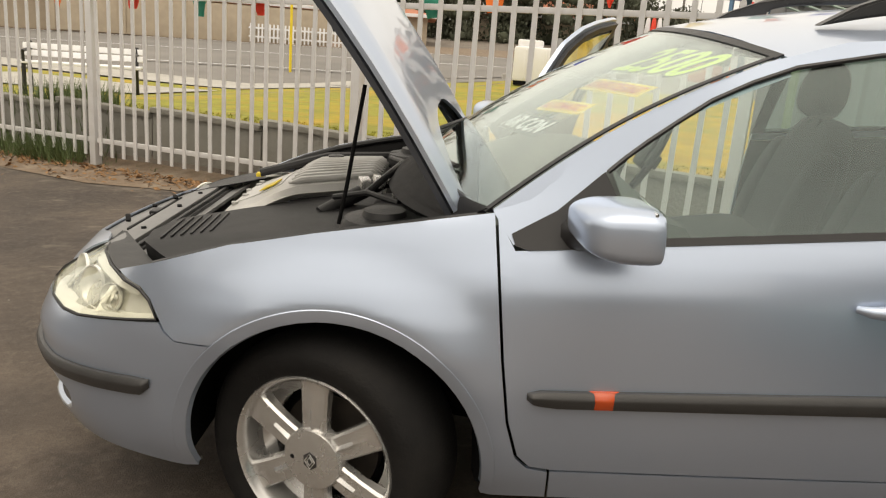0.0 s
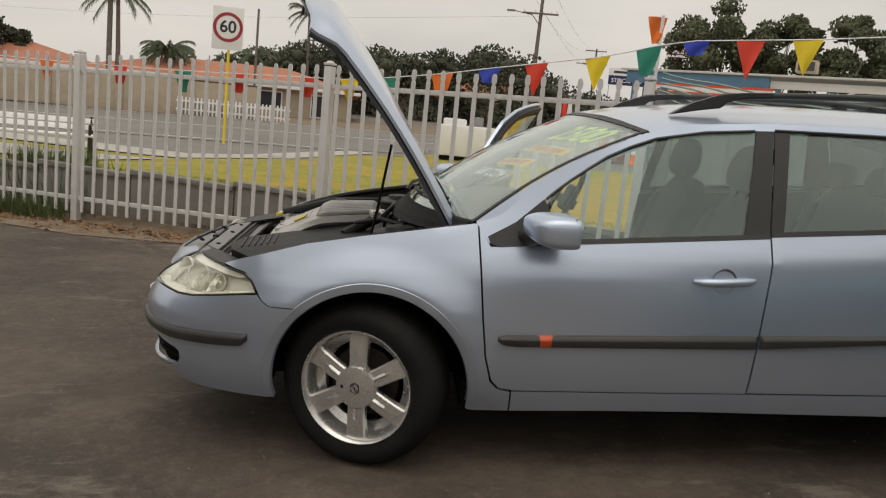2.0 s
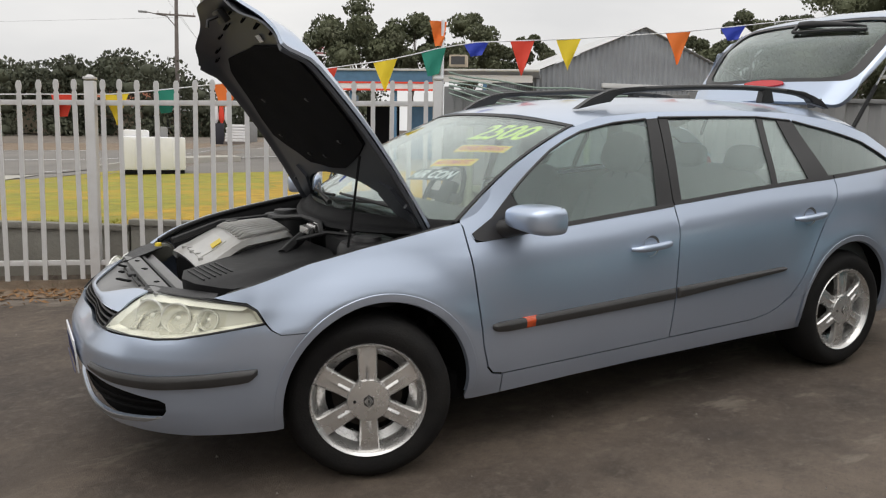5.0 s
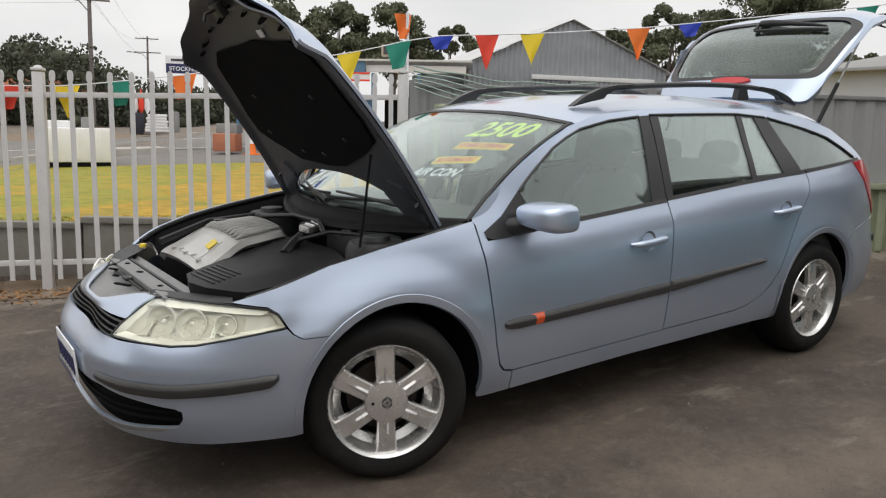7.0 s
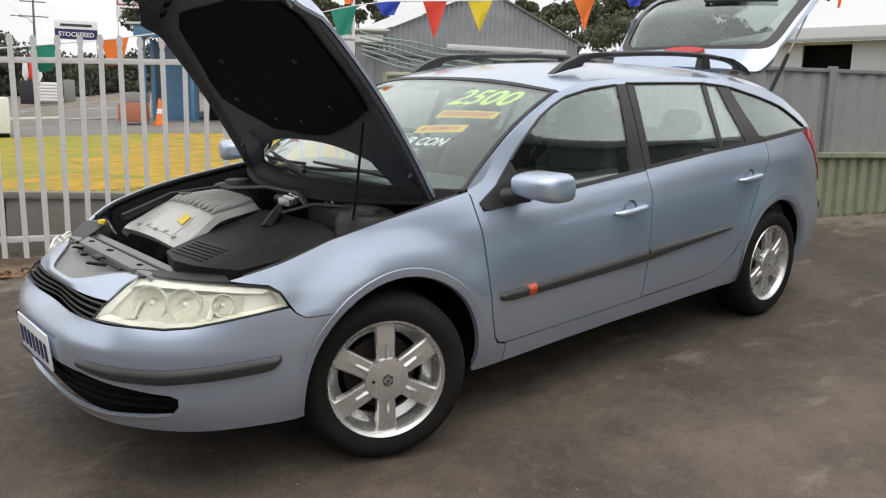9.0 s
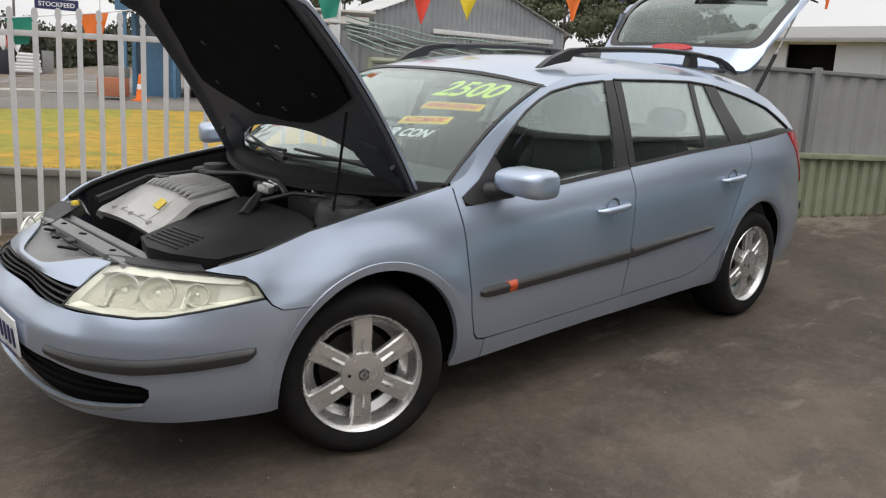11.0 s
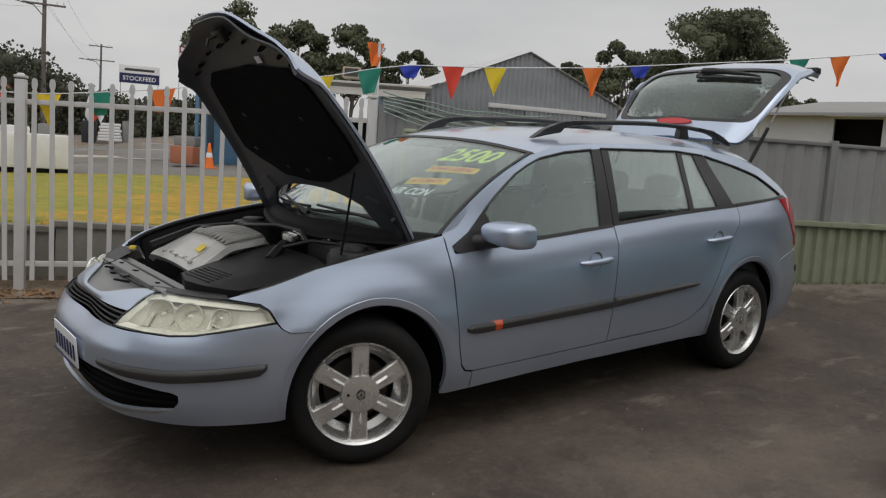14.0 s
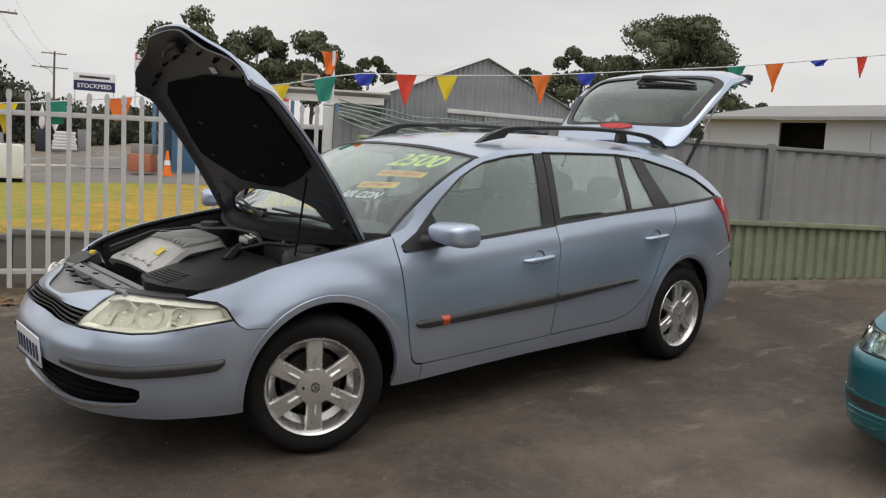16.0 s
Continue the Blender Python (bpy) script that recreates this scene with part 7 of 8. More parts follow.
# blue shop with pale roof
def shop():
    a, c = polar(19.6, 25), polar(34.5, 24)
    ex = (Vector((c.x, c.y, 0)) - Vector((a.x, a.y, 0))).normalized()
    ey = Vector((-ex.y, ex.x, 0))
    w = (Vector((c.x, c.y, 0)) - Vector((a.x, a.y, 0))).length
    t = thing("shop", Matrix(((ex.x, ey.x, 0, a.x), (ex.y, ey.y, 0, a.y), (0, 0, 1, a.z), (0, 0, 0, 1))), "low blue steel shop with a pale metal roof", "shop")
    hh = h(4.1, 25) - a.z
    for k in range(5):
        x0 = 0.3 + k * w / 5
        part("wall", boxm((x0 + w / 10 - 0.15, 0.1, hh / 2 - 0.3), (w / 5 - 0.3, 0.12, hh - 0.6), bevel=0.01), "dark" if k % 2 else "blue_steel", t)
        part("post", boxm((x0 - 0.22, -1.0, hh / 2), (0.10, 0.10, hh), bevel=0.01), "blue_steel", t)
    part("fascia", boxm((w * 0.28, -1.1, hh + 0.17), (w * 0.60, 0.06, 0.36), bevel=0.01), "blue_steel", t)
    part("fascia", boxm((w * 0.80, -1.0, hh + 0.12), (w * 0.44, 0.06, 0.20), bevel=0.01), "white", t)
    bd = part("sign_panel", boxm((w * 0.35, -1.15, hh - 0.12), (w * 0.5, 0.04, 0.24), bevel=0.01), "white", t)
    part("border", boxm((w * 0.35, -1.175, hh - 0.02), (w * 0.5, 0.02, 0.05)), "fl_red", bd)
    part("border", boxm((w * 0.35, -1.175, hh - 0.22), (w * 0.5, 0.02, 0.05)), "fl_red", bd)
    part("roof", boxm((w / 2, 2.2, hh + 0.52), (w + 0.6, 6.8, 0.06), pose(0, 0, 0, 3), 0.01), "roof_zinc", t)
    part("end_wall", boxm((0.05, 2.6, hh / 2), (0.12, 5.2, hh), bevel=0.01), "blue_steel", t)
    ac = part("air_unit", boxm((w * 0.66, 1.0, hh + 0.82), (0.55, 0.4, 0.34), bevel=0.03), "house", t)
    part("grille", boxm((w * 0.66, 0.79, hh + 0.82), (0.42, 0.02, 0.24)), "greyplastic", ac)
    # goods in front
    part("bin", boxm((0.05, -2.0, 0.24), (0.62, 0.7, 0.48), None, 0.03), "tile_roof", t, "rusty orange goods bin")
    part("cabinet", boxm((0.05, -1.8, 0.62), (0.58, 0.6, 0.26), None, 0.03), "post_steel", t)


shop()
p = polar(19.9, 22.6)
cone = thing("traffic_cone", Matrix.Translation(p), "orange traffic cone with a white band", "traffic cone")
part("base", boxm((0, 0, 0.02), (0.36, 0.36, 0.04), bevel=0.01), "fl_orange", cone)
part("body", lathe(bmesh.new(), [(0.13, 0.04), (0.09, 0.30), (0.07, 0.42), (0.035, 0.68), (0.0, 0.69)], 20, pose(0, 0, 0, 90)), "fl_orange", cone)
part("band", lathe(bmesh.new(), [(0.093, 0.30), (0.073, 0.43)], 20, pose(0, 0, 0, 90)), "white", cone)

# stacked goods across the crossover
p = polar(14.2, 44)
goods = thing("pallet_stack", Matrix.Translation(p) @ pose(0, 0, 0, 0, 0, -14), "pallet of white sacks beside dark goods", "pallet")
part("pallet", boxm((0, 0, 0.07), (1.3, 1.1, 0.14), bevel=0.01), "pole", goods)
for k in range(6):
    part("sack", boxm((0.05 * math.sin(k * 3), 0, 0.22 + 0.15 * k), (1.15 - 0.04 * k, 0.95, 0.14), pose(0, 0, 0, 0, 0, 2 * math.sin(k * 5)), 0.05), "white", goods)
part("goods_box", boxm((-0.95, 0.1, 0.55), (0.7, 0.8, 1.1), bevel=0.03), "ink", goods)
part("goods_box", boxm((0.85, 0.2, 0.6), (0.5, 0.7, 1.2), bevel=0.03), "post_steel", goods)
for k in range(3):
    part("furled_flag", lathe(bmesh.new(), [(0.03, 0.0), (0.16, 0.3), (0.10, 0.9), (0.0, 1.3)], 10, pose(-1.0 + 0.28 * k, 0, 1.05) @ pose(0, 0, 0, 90)), "fl_red" if k == 1 else "white", goods)

# white tank on the lawn's edge
p = polar(8.8, 19.6)
tank = thing("water_tank", Matrix.Translation(p) @ pose(0, 0, 0, 0, 0, -6), "white plastic box tank on a low dark pallet", "tank")
part("pallet", boxm((0, 0, 0.05), (1.30, 1.0, 0.09), bevel=0.01), "dark", tank)
part("body", boxm((0, 0, 0.46), (1.36, 1.05, 0.74), None, 0.06), "white", tank)
for k in range(3):
    part("rib", boxm((-0.42 + 0.42 * k, -0.53, 0.46), (0.05, 0.03, 0.62), None, 0.012), "white", tank)
part("lid", boxm((-0.35, 0, 0.90), (0.55, 0.7, 0.16), None, 0.05), "white", tank)
part("pump", boxm((0.22, 0, 0.94), (0.22, 0.3, 0.24), None, 0.03), "post_steel", tank)

# street bench
p0, p1 = Vector((-6.0, 8.75, 0)), Vector((-4.75, 9.15, 0))
bz = gz(-5.4, 9.0) + 0.03
bench = thing("bench", Matrix.Translation(((p0 + p1) / 2 + Vector((0, 0, bz)))) @ pose(0, 0, 0, 0, 0, math.degrees(math.atan2(0.40, 1.25))), "white slatted street bench on black metal ends", "bench")
for x in (-0.72, 0.72):
    bm = tube(bmesh.new(), [Vector((x, -0.22, 0)), Vector((x, -0.20, 0.42)), Vector((x, 0.16, 0.42)), Vector((x, 0.27, 0.72))], 0.03, 8)
    tube(bm, [Vector((x, 0.24, 0)), Vector((x, 0.16, 0.42))], 0.03, 8)
    tube(bm, [Vector((x, -0.20, 0.42)), Vector((x, -0.22, 0.60)), Vector((x, 0.22, 0.62))], 0.022, 8)
    part("end_frame", bm, "black", bench)
for k in range(4):
    part("slat", boxm((0, -0.18 + 0.105 * k, 0.445), (1.62, 0.09, 0.03), bevel=0.006), "white", bench)
for k in range(2):
    part("slat", boxm((0, 0.20 + 0.035 * k, 0.56 + 0.10 * k), (1.62, 0.025, 0.085), pose(0, 0, 0, -18), 0.006), "white", bench)


# ---- houses across the road ----
def house(az, dist, w, deep, eave, ridge, turn, label, windows):
    q = polar(az, dist)
    t = thing("house", Matrix.Translation(q) @ pose(0, 0, 0, 0, 0, turn), label, "house", "houses")
    part("wall", boxm((0, deep / 2, eave / 2), (w, deep, eave), bevel=0.02), "house", t)
    bm = bmesh.new()
    e = 0.5
    a = [bm.verts.new(v) for v in ((-w / 2 - e, -e, eave), (w / 2 + e, -e, eave), (w / 2 + e, deep + e, eave), (-w / 2 - e, deep + e, eave))]
    r = [bm.verts.new(v) for v in ((-w / 2 + deep / 2, deep / 2, ridge), (w / 2 - deep / 2, deep / 2, ridge))]
    for f in ((a[0], a[1], r[1], r[0]), (a[1], a[2], r[1]), (a[2], a[3], r[0], r[1]), (a[3], a[0], r[0])):
        bm.faces.new(f)
    part("roof", thicken(bm, 0.12), "tile_roof", t)
    part("fascia", boxm((0, -e, eave + 0.0), (w + 2 * e, 0.05, 0.18), bevel=0.01), "white", t)
    for x, ww, z0, z1 in windows:
        win = part("window", boxm((x, -0.02, (z0 + z1) / 2), (ww, 0.06, z1 - z0), bevel=0.01), "white", t)
        part("pane", boxm((x, -0.055, (z0 + z1) / 2), (ww - 0.14, 0.02, z1 - z0 - 0.14)), "ink", win)
    return t


house(-11.0, 47, 15, 8, 1.75, 3.0, 4, "low cream brick house with orange tiled roof", ((-4, 1.8, 0.6, 1.5), (2.5, 2.2, 0.5, 1.5), (5.8, 1.2, 0.2, 1.5)))
house(-26.0, 44, 12, 8, 1.9, 3.1, 10, "low cream brick house with orange tiled roof", ((2, 1.8, 0.6, 1.5), (4.6, 1.0, 0.5, 1.5)))
house(6.5, 64, 13, 8, 2.0, 3.4, -4, "low cream brick house with orange tiled roof", ((-3, 1.8, 0.6, 1.5), (3, 1.8, 0.6, 1.5)))
q = polar(-17, 41)
gw = thing("garden_wall", Matrix.Translation(q) @ pose(0, 0, 0, 0, 0, 6), "cream rendered garden wall", "wall")
for k in range(4):
    part("wall_panel", boxm((-4.8 + 3.2 * k, 0, 0.85), (3.1, 0.2, 1.7), bevel=0.02), "house", gw)
    part("pier", boxm((-6.4 + 3.2 * k, -0.02, 0.92), (0.35, 0.3, 1.84), bevel=0.02), "house", gw)
q = polar(-9.6, 40)
wf = thing("picket_fence", Matrix.Translation(q) @ pose(0, 0, 0, 0, 0, 4), "low white garden fence", "fence")
for k in range(30):
    part("picket", boxm((-2.6 + 0.18 * k, 0, 0.42), (0.08, 0.025, 0.84), bevel=0.006), "white", wf)
for z in (0.25, 0.65):
    part("rail", boxm((0, 0.03, z), (5.4, 0.04, 0.08)), "white", wf)


def parked_car(az, dist, turn, col, label):
    """A far car: shaped body, glasshouse and four wheels."""
    q = polar(az, dist)
    t = thing("car", Matrix.Translation(q) @ pose(0, 0, 0, 0, 0, turn), label, "car", "far parked cars")
    bm = bmesh.new()
    sec = [(-2.1, 0.70, 0.35, 0.62), (-2.0, 0.82, 0.25, 0.76), (-1.1, 0.86, 0.22, 0.88), (0.0, 0.87, 0.22, 0.92), (1.3, 0.86, 0.22, 0.94), (2.0, 0.82, 0.28, 0.90), (2.1, 0.74, 0.4, 0.8)]
    rings = [[bm.verts.new(v) for v in ((x, -w, lo), (x, -w * 1.02, (lo + hi) / 2), (x, -w * 0.92, hi), (x, w * 0.92, hi), (x, w * 1.02, (lo + hi) / 2), (x, w, lo))] for x, w, lo, hi in sec]
    for a, b in zip(rings, rings[1:]):
        for i in range(6):
            bm.faces.new((a[i], a[(i + 1) % 6], b[(i + 1) % 6], b[i]))
    bm.faces.new(rings[0][::-1])
    bm.faces.new(rings[-1])
    body = part("body", bm, col, t, sharp=60)
    bm = boxm((0.25, 0, 1.13), (2.5, 1.5, 0.5), None, 0.08, 0.72)
    part("glasshouse", bm, "ink", t)
    part("roof", boxm((0.25, 0, 1.40), (1.75, 1.1, 0.05), None, 0.02), col, t)
    for x in (-1.3, 1.3):
        for sg in (-1, 1):
            part("wheel", lathe(bmesh.new(), [(0, -0.1), (0.2, -0.1), (0.31, -0.08), (0.31, 0.08), (0.2, 0.1), (0, 0.1)], 18, pose(x, 0.78 * sg, 0.31)), "rubber", t)
    return t


parked_car(-11.2, 42, 5, "white", "silver car parked by a far house")
parked_car(18.6, 105, 60, "white", "white car parked beyond the crossover")


# ---- teal car beside it ----
def teal_car():
    m = SLOPE @ pose(1.795, -2.985, 0.0, 0, 0, 0)
    t = thing("car", m, "teal green hatchback parked alongside", "car")
    sec = [(0.20, 0.50, 0.26, 0.50, 0.58), (0.26, 0.60, 0.22, 0.53, 0.62), (0.38, 0.72, 0.20, 0.60, 0.69), (0.56, 0.82, 0.18, 0.70, 0.80), (0.80, 0.84, 0.18, 0.76, 0.87), (1.25, 0.845, 0.18, 0.86, 0.95), (2.2, 0.845, 0.18, 0.90, 0.96), (3.3, 0.84, 0.18, 0.93, 0.98), (3.85, 0.80, 0.22, 0.92, 0.97), (4.0, 0.70, 0.30, 0.85, 0.92)]
    bm = bmesh.new()

    def prof(w, lo, mid, hi):
        half = [(w * 0.90, lo), (w * 0.985, lo + 0.08), (w, (lo + mid) / 2), (w * 0.985, mid - 0.03), (w * 0.94, mid), (w * 0.78, (mid + hi) / 2 + 0.012), (w * 0.45, hi - 0.005), (0, hi)]
        return half + [(-a, b) for a, b in half[-2::-1]]

    rings = [[bm.verts.new((x, y, z)) for y, z in prof(w, lo, mid, hi)] for x, w, lo, mid, hi in sec]
    n = len(rings[0])
    for a, b in zip(rings, rings[1:]):
        for i in range(n - 1):
            bm.faces.new((a[i], a[i + 1], b[i + 1], b[i]))
        bm.faces.new((a[n - 1], a[0], b[0], b[n - 1]))
    bm.faces.new(rings[0][::-1])
    bm.faces.new(rings[-1])
    part("body", bm, "teal", t, sharp=50)
    nose = spline([(0.62, 0.838), (0.40, 0.828), (0.22, 0.800), (0.10, 0.748), (0.02, 0.665), (-0.035, 0.52), (-0.062, 0.30), (-0.070, 0.0)], 6)
    nose = [Vector(q) for q in nose]
    runs = [0.0]
    for p, q in zip(nose, nose[1:]):
        runs.append(runs[-1] + (q - p).length)
    RUN = runs[-1]

    def front(r, z, out, sg):
        """A place on the rounded front: r metres along it from behind the corner, out from its line."""
        at_ = lambda w: Vector([float(np.interp(w, runs, [q[j] for q in nose])) for j in (0, 1)])
        d = (at_(min(RUN, r + 0.05)) - at_(max(0, r - 0.05))).normalized()
        p = at_(r) + Vector((d.y, -d.x)) * out
        return Vector((p.x, p.y * sg, z))

    mouth = [(0.46, 0.365), (0.60, 0.370), (0.80, 0.366), (0.87, 0.355), (0.84, 0.285), (0.74, 0.245), (0.64, 0.245), (0.56, 0.275), (0.49, 0.330)]
    zs = [(0.18, -0.06), (0.20, -0.025), (0.235, -0.004), (0.30, 0.004), (0.37, 0.006), (0.43, 0.009), (0.48, 0.010), (0.515, 0.006), (0.535, -0.004), (0.545, -0.022), (0.548, -0.045)]
    bulge = lambda z: float(np.interp(z, [q[0] for q in zs], [q[1] for q in zs]))
    b = None
    for sg in (1, -1):
        shell_ = part("front_bumper", thicken(grid(bmesh.new(), lambda r, j: front(r, zs[int(j)][0], zs[int(j)][1], sg), span(0, RUN, 46), range(len(zs))), 0.012), "teal", t, sharp=50)
        b = b or shell_
        recess = part("fog_recess", sheet(mouth, lambda r, z: front(r, z, bulge(z) + 0.002, sg), 0.03, 0.03, 0.004), "teal", shell_)
        part("recess_rim", tube(bmesh.new(), [front(r, z, bulge(z) + 0.001, sg) for r, z in mouth + mouth[:1]], 0.008, 6), "teal", recess)
        # grey sheet painted in for the shade inside the recess
        part("recess_shadow", sheet([(0.49, 0.360), (0.80, 0.361), (0.85, 0.350), (0.83, 0.325), (0.70, 0.318), (0.53, 0.340)], lambda r, z: front(r, z, bulge(z) + 0.004, sg), 0.03, 0.02, 0.003), "greyplastic", recess)
        for z in (0.305, 0.280):
            part("recess_slat", tube(bmesh.new(), [front(r, z, bulge(z) + 0.006, sg) for r in span(0.58, 0.82, 9)], 0.0045, 6), "teal", recess)
        top_z = lambda r: float(np.interp(r, [0.28, 0.36, 0.50, 0.80], [0.650, 0.672, 0.664, 0.632]))
        lean = lambda z: -0.028 - 0.42 * max(0.0, z - 0.548)
        patch_ = lambda out, r0, r1: grid(bmesh.new(), lambda r, v: front(r, 0.549 + (top_z(r) - 0.549) * v, lean(0.549 + (top_z(r) - 0.549) * v) + out, sg), span(r0, r1, 16), span(0, 1, 6))
        lamp_ = part("headlight", thicken(patch_(0.0, 0.36, 0.80), 0.003), "glass", t, "clear headlight")
        part("lamp_housing", thicken(patch_(-0.03, 0.36, 0.80), 0.004), "lampback", lamp_)
        part("corner_lamp", thicken(patch_(0.001, 0.27, 0.355), 0.003), "lampback", t, "grey clear corner lamp")
        rim = [front(r, 0.549, lean(0.549), sg) for r in span(0.28, 0.80, 15)] + [front(r, top_z(r), lean(top_z(r)), sg) for r in span(0.80, 0.28, 15)]
        part("lamp_rim", tube(bmesh.new(), rim + rim[:1], 0.004, 6), "black", lamp_)
        for r0, rad in ((0.46, 0.040), (0.62, 0.046)):
            c_ = front(r0, 0.605, lean(0.605) - 0.024, sg)
            n_ = (front(r0, 0.605, lean(0.605), sg) - c_).normalized()
            bm = lathe(bmesh.new(), [(rad, 0.02), (rad * 0.9, 0.008), (rad * 0.5, -0.002), (0.012, -0.004), (0.010, 0.008), (0, 0.01)], 22)
            bmesh.ops.transform(bm, matrix=Matrix.Translation(c_) @ n_.to_track_quat("Y", "Z").to_matrix().to_4x4(), verts=bm.verts)
            part("lamp_bowl", bm, "lampchrome", lamp_)
        wing = lambda r, v: front(r, top_z(r) + 0.003, lean(top_z(r)), sg).lerp(Vector((0.66, 0.76 * (RUN - r) / (RUN - 0.24) * sg, 0.805 + 0.03 * (r - 0.24))), v) + Vector((0, 0, 0.03 * math.sin(math.pi * v)))
        part("bonnet_edge", thicken(grid(bmesh.new(), wing, span(0.24, RUN, 22), span(0, 1, 7)), 0.004), "teal", t, sharp=50)
        side = lambda r, v: front(r, 0.549, -0.026, sg).lerp(front(r, 0.650 + 0.05 * (0.275 - r), -0.065, sg), v)
        part("front_wing", thicken(grid(bmesh.new(), side, span(0, 0.275, 8), span(0, 1, 5)), 0.004), "teal", t, sharp=50)
    part("lower_intake", boxm((-0.085, 0, 0.30), (0.03, 0.70, 0.10), None, 0.012), "dark", b)
    for sg in (1, -1):
        win = part("side_window", sheet([(1.50, 0.96), (1.95, 1.32), (2.9, 1.34), (3.5, 1.05), (3.5, 0.98)], lambda x, z: Vector((x, (0.80 - 0.42 * (z - 0.95)) * sg, z)), 0.3, 0.1, 0.006), "ink", t)
        for x in (0.80, 3.22):
            w = part("wheel", lathe(bmesh.new(), [(0, -0.09), (0.19, -0.09), (0.20, -0.11), (0.28, -0.11), (0.30, -0.07), (0.30, 0.08), (0, 0.08)], 30, pose(x, 0.80 * sg, 0.30) @ pose(0, 0, 0, 0, 0, 180 if sg > 0 else 0)), "rubber", t)
            part("wheel_cover", lathe(bmesh.new(), [(0, -0.118), (0.10, -0.12), (0.19, -0.105), (0.195, -0.09)], 30, pose(x, 0.80 * sg, 0.30) @ pose(0, 0, 0, 0, 0, 180 if sg > 0 else 0)), "alloy", w)
    part("grille", boxm((-0.005, 0, 0.605), (0.05, 0.62, 0.07), pose(0, 0, 0, 0, -20), 0.015), "black", t)
    part("windscreen", thicken(grid(bmesh.new(), lambda u, v: Vector((1.28 + 0.72 * v + 0.10 * u * u, u * (0.72 - 0.16 * v), 0.945 + 0.42 * v)), span(-1, 1, 9), span(0, 1, 6)), 0.006), "glass", t)
    part("roof", thicken(grid(bmesh.new(), lambda u, v: Vector((2.0 + 1.35 * v + 0.10 * u * u * (1 - v), u * 0.57, 1.40 - 0.045 * u * u - 0.05 * v * v)), span(-1, 1, 9), span(0, 1, 8)), 0.02), "teal", t)
    part("rear_glass", thicken(grid(bmesh.new(), lambda u, v: Vector((3.34 + 0.42 * v, u * (0.57 + 0.13 * v), 1.345 - 0.38 * v - 0.03 * u * u)), span(-1, 1, 7), span(0, 1, 5)), 0.006), "ink", t)
    part("plate_bar", boxm((-0.098, 0, 0.42), (0.01, 0.37, 0.11), None, 0.003), "white", b)


teal_car()

# ---- unseen behind the camera: a reflected building, and walls added to darken reflections ----
back_building = thing("yard_building", pose(13.6, -5.6, -0.4, 0, 0, 28), "plain dark unseen building that the car's windows reflect", "building")
for k in range(6):
    part("wall_panel", boxm((-8.75 + 3.5 * k, 0, 2.91), (3.48, 0.2, 5.82), bevel=0.01), "shade", back_building)
part("roof", boxm((0, -3.6, 6.12), (21.4, 7.8, 0.12), pose(0, 0, 0, -3), 0.02), "post_steel", back_building)
part("gutter", boxm((0, 0.18, 5.87), (21.4, 0.14, 0.14), bevel=0.03), "post_steel", back_building)
# added out of view so that the bumper mirrors something dark
screen_w = thing("bumper_screen", pose(-6.8, -4.2, -0.5, 0, 0, 90), "unseen dark grey walls added to darken the front bumper's reflections", "shed")
for k in range(3):
    part("wall_panel", boxm((-3.4 + 3.4 * k, 0, 1.8), (3.38, 0.2, 3.6), bevel=0.01), "post_steel", screen_w)
part("roof", boxm((0, 1.9, 3.8), (10.6, 4.2, 0.1), pose(0, 0, 0, 3), 0.02), "post_steel", screen_w)
# low wall added out of view to darken the car's lower side
low = thing("flank_screen", pose(0.5, -9.5, -0.4), "unseen low wall added to darken the car's lower flank", "wall")
for k in range(5):
    part("wall_panel", boxm((-6 + 3.0 * k, 0, 1.0), (2.98, 0.2, 2.0), bevel=0.01), "wall", low)


# ---- green frame and netting by the corner post ----
gate_f = thing("gate_frame", Matrix(), "grey-green steel gate frame with draped netting", "gate")
for a, b in (((5.62, 1.50), (8.3, 1.56)), ((5.62, 0.35), (5.62, 1.52)), ((6.55, 0.4), (6.55, 1.53))):
    pa_, pb_ = at(a[0], -0.16, a[1]), at(b[0], -0.16, b[1])
    part("bar", tube(bmesh.new(), [pa_, pb_], 0.024, 8), "cream_sheet", gate_f)
for k in range(6):
    hang = lambda u: at(5.45 + 1.5 * u, -0.03 - 0.015 * k, 1.82 - 0.035 * k - (0.10 + 0.025 * k) * u - 0.05 * math.sin(math.pi * u) - 0.008 * math.sin(17 * u + k))
    part("netting", tube(bmesh.new(), [hang(u) for u in span(0, 1, 20)], 0.007, 5), "net", gate_f)


# ---- grass, weeds and litter ----
def scatter(name, material, label, category, count, place, blade, seed):
    """Many small blades or leaves as one object."""
    rnd = random.Random(seed)
    verts, faces = [], []
    for _ in range(count):
        p = place(rnd)
        if p is None:
            continue
        for tri in blade(rnd):
            k = len(verts)
            verts += [tuple(p + v) for v in tri]
            faces.append(tuple(range(k, k + len(tri))))
    me = bpy.data.meshes.new(name)
    me.from_pydata(verts, [], faces)
    me.materials.append(M[material])
    return tagged(new(name, me), label, category, kind="stuff")


def grass_blade(h, w):
    def make(rnd):
        out = []
        for _ in range(3):
            a = rnd.random() * 6.283
            d = Vector((math.cos(a), math.sin(a), 0))
            s = Vector((-d.y, d.x, 0)) * w
            o = d * rnd.random() * h * 0.5
            out.append((o - s, o + s, o + d * h * (0.2 + 0.6 * rnd.random()) + Vector((0, 0, h * (0.6 + 0.6 * rnd.random())))))
        return out
    return make


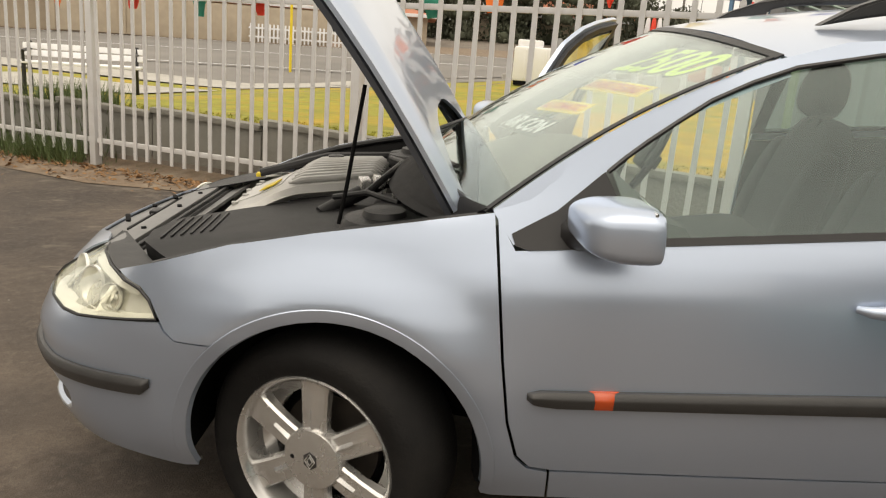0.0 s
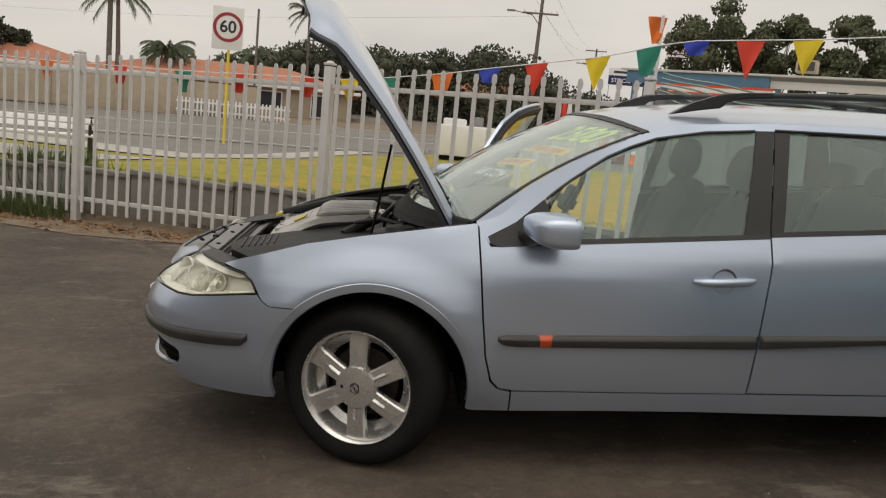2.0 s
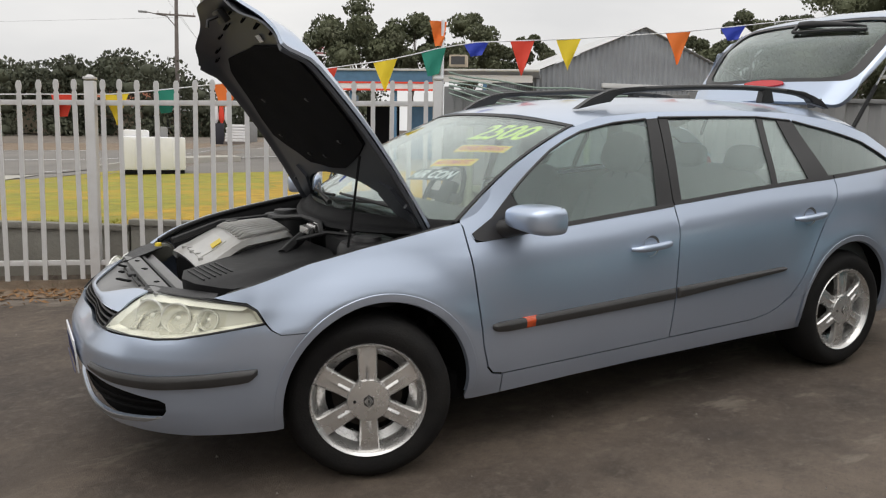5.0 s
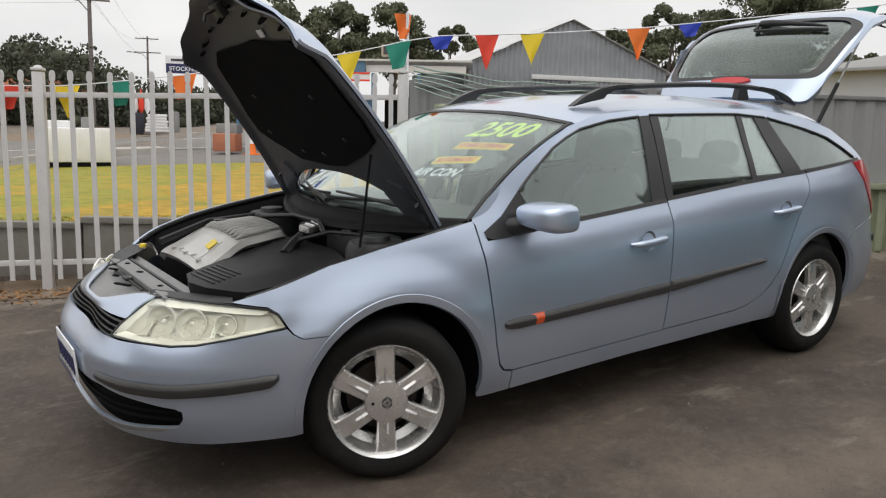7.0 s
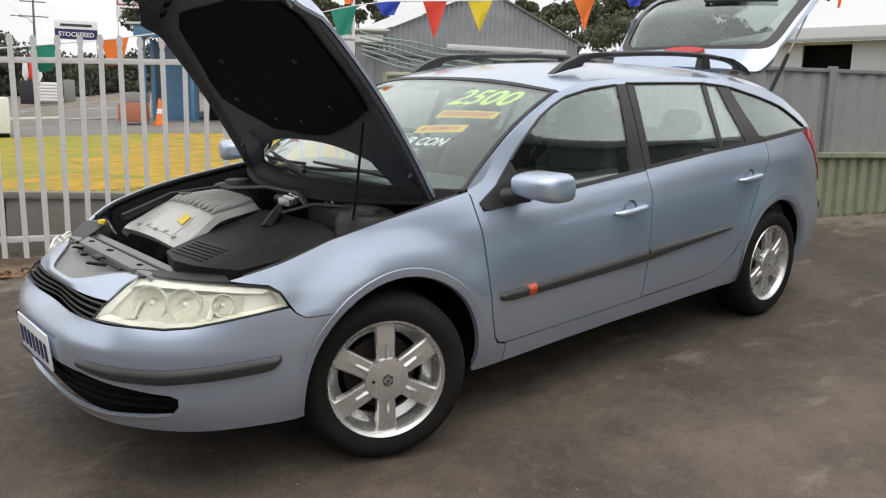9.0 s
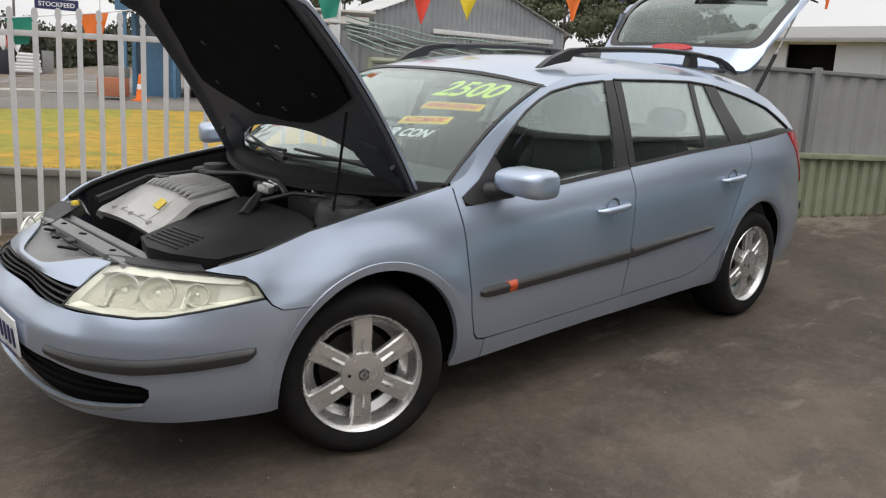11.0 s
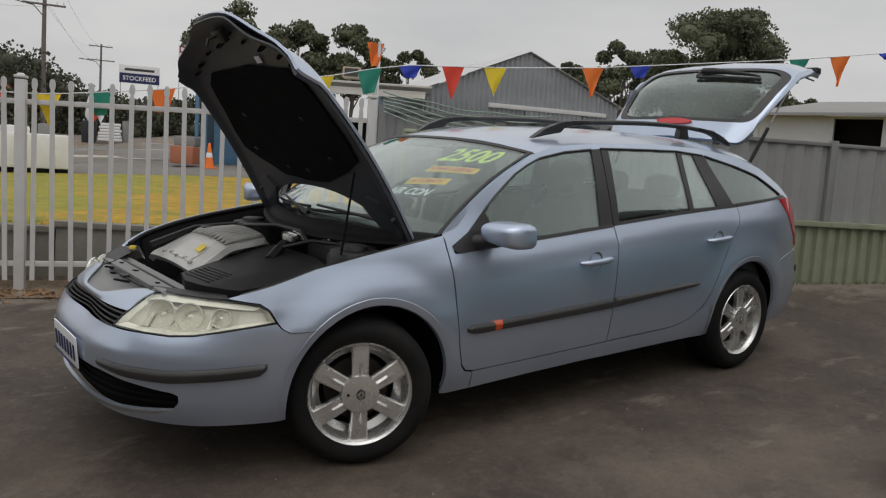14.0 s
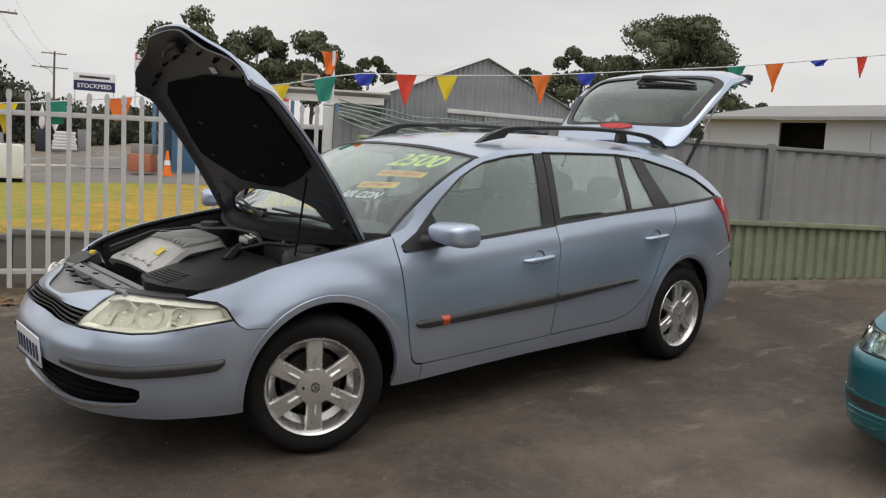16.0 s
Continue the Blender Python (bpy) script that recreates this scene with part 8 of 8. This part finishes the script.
def inside(s, d, poly):
    hit = False
    for (a, b), (c, e) in zip(poly, poly[1:] + poly[:1]):
        if (b > d) != (e > d) and s < (c - a) * (d - b) / (e - b) + a:
            hit = not hit
    return hit


def lawn_edge(rnd):
    s = rnd.uniform(-8, 8)
    d = 0.30 + 0.5 * rnd.random() ** 2
    return at(s, d, land(s, d) + 0.01)


scatter("grass", "lawn", "short dry yellow-green grass along the wall", "grass", 6000, lawn_edge, grass_blade(0.022, 0.004), 1)


def by_fence(rnd):
    s = rnd.choice((rnd.uniform(-1.7, -0.25), rnd.uniform(-4, -0.3), rnd.gauss(-0.75, 0.3)))
    d = rnd.uniform(-0.15, 0.5)
    return at(s, d, land(s, d) - 0.01)


scatter("weeds", "weed", "tufts of green weeds growing through the fence", "weeds", 800, by_fence, grass_blade(0.24, 0.006), 2)


def edge(rnd):
    s = rnd.uniform(-5, 11)
    d = rnd.uniform(0.02, 0.22) if s < 5.3 else rnd.uniform(-0.14, -0.08)
    return at(s, d, land(s, d) - 0.005)


scatter("weeds", "weed", "thin line of weeds along the fence foot", "weeds", 420, edge, grass_blade(0.045, 0.004), 3)


def litter_leaf(rnd):
    q = Euler((rnd.gauss(0, 0.35), rnd.gauss(0, 0.35), rnd.random() * 6.28)).to_matrix()
    s = 0.012 + 0.03 * rnd.random()
    return [tuple(q @ v + Vector((0, 0, 0.008)) for v in (Vector((-s, 0, 0)), Vector((0, -s * 0.4, 0.004)), Vector((s, 0, 0)), Vector((0, s * 0.4, 0.004))))]


def litter_at(rnd):
    s = rnd.uniform(-4, 4.5)
    d = -0.05 - abs(rnd.gauss(0, 0.22))
    return at(s, d, land(s, d) + 0.006)


scatter("leaf_litter", "litter", "brown fallen leaves under the fence", "leaf litter", 1800, litter_at, litter_leaf, 4)


def yard_at(rnd):
    s, d = rnd.uniform(-3, 11), -rnd.uniform(0.2, 8)
    return at(s, d, land(s, d))


scatter("grit", "grit", "small pale stones and grit on the asphalt", "grit", 420, yard_at, lambda rnd: [tuple(Vector(v) * (0.002 + 0.005 * rnd.random()) for v in f) for f in (((-1, -1, 0), (1, -1, 0), (0, 0, 1.2)), ((1, -1, 0), (0, 1.2, 0), (0, 0, 1.2)), ((0, 1.2, 0), (-1, -1, 0), (0, 0, 1.2)))], 5)
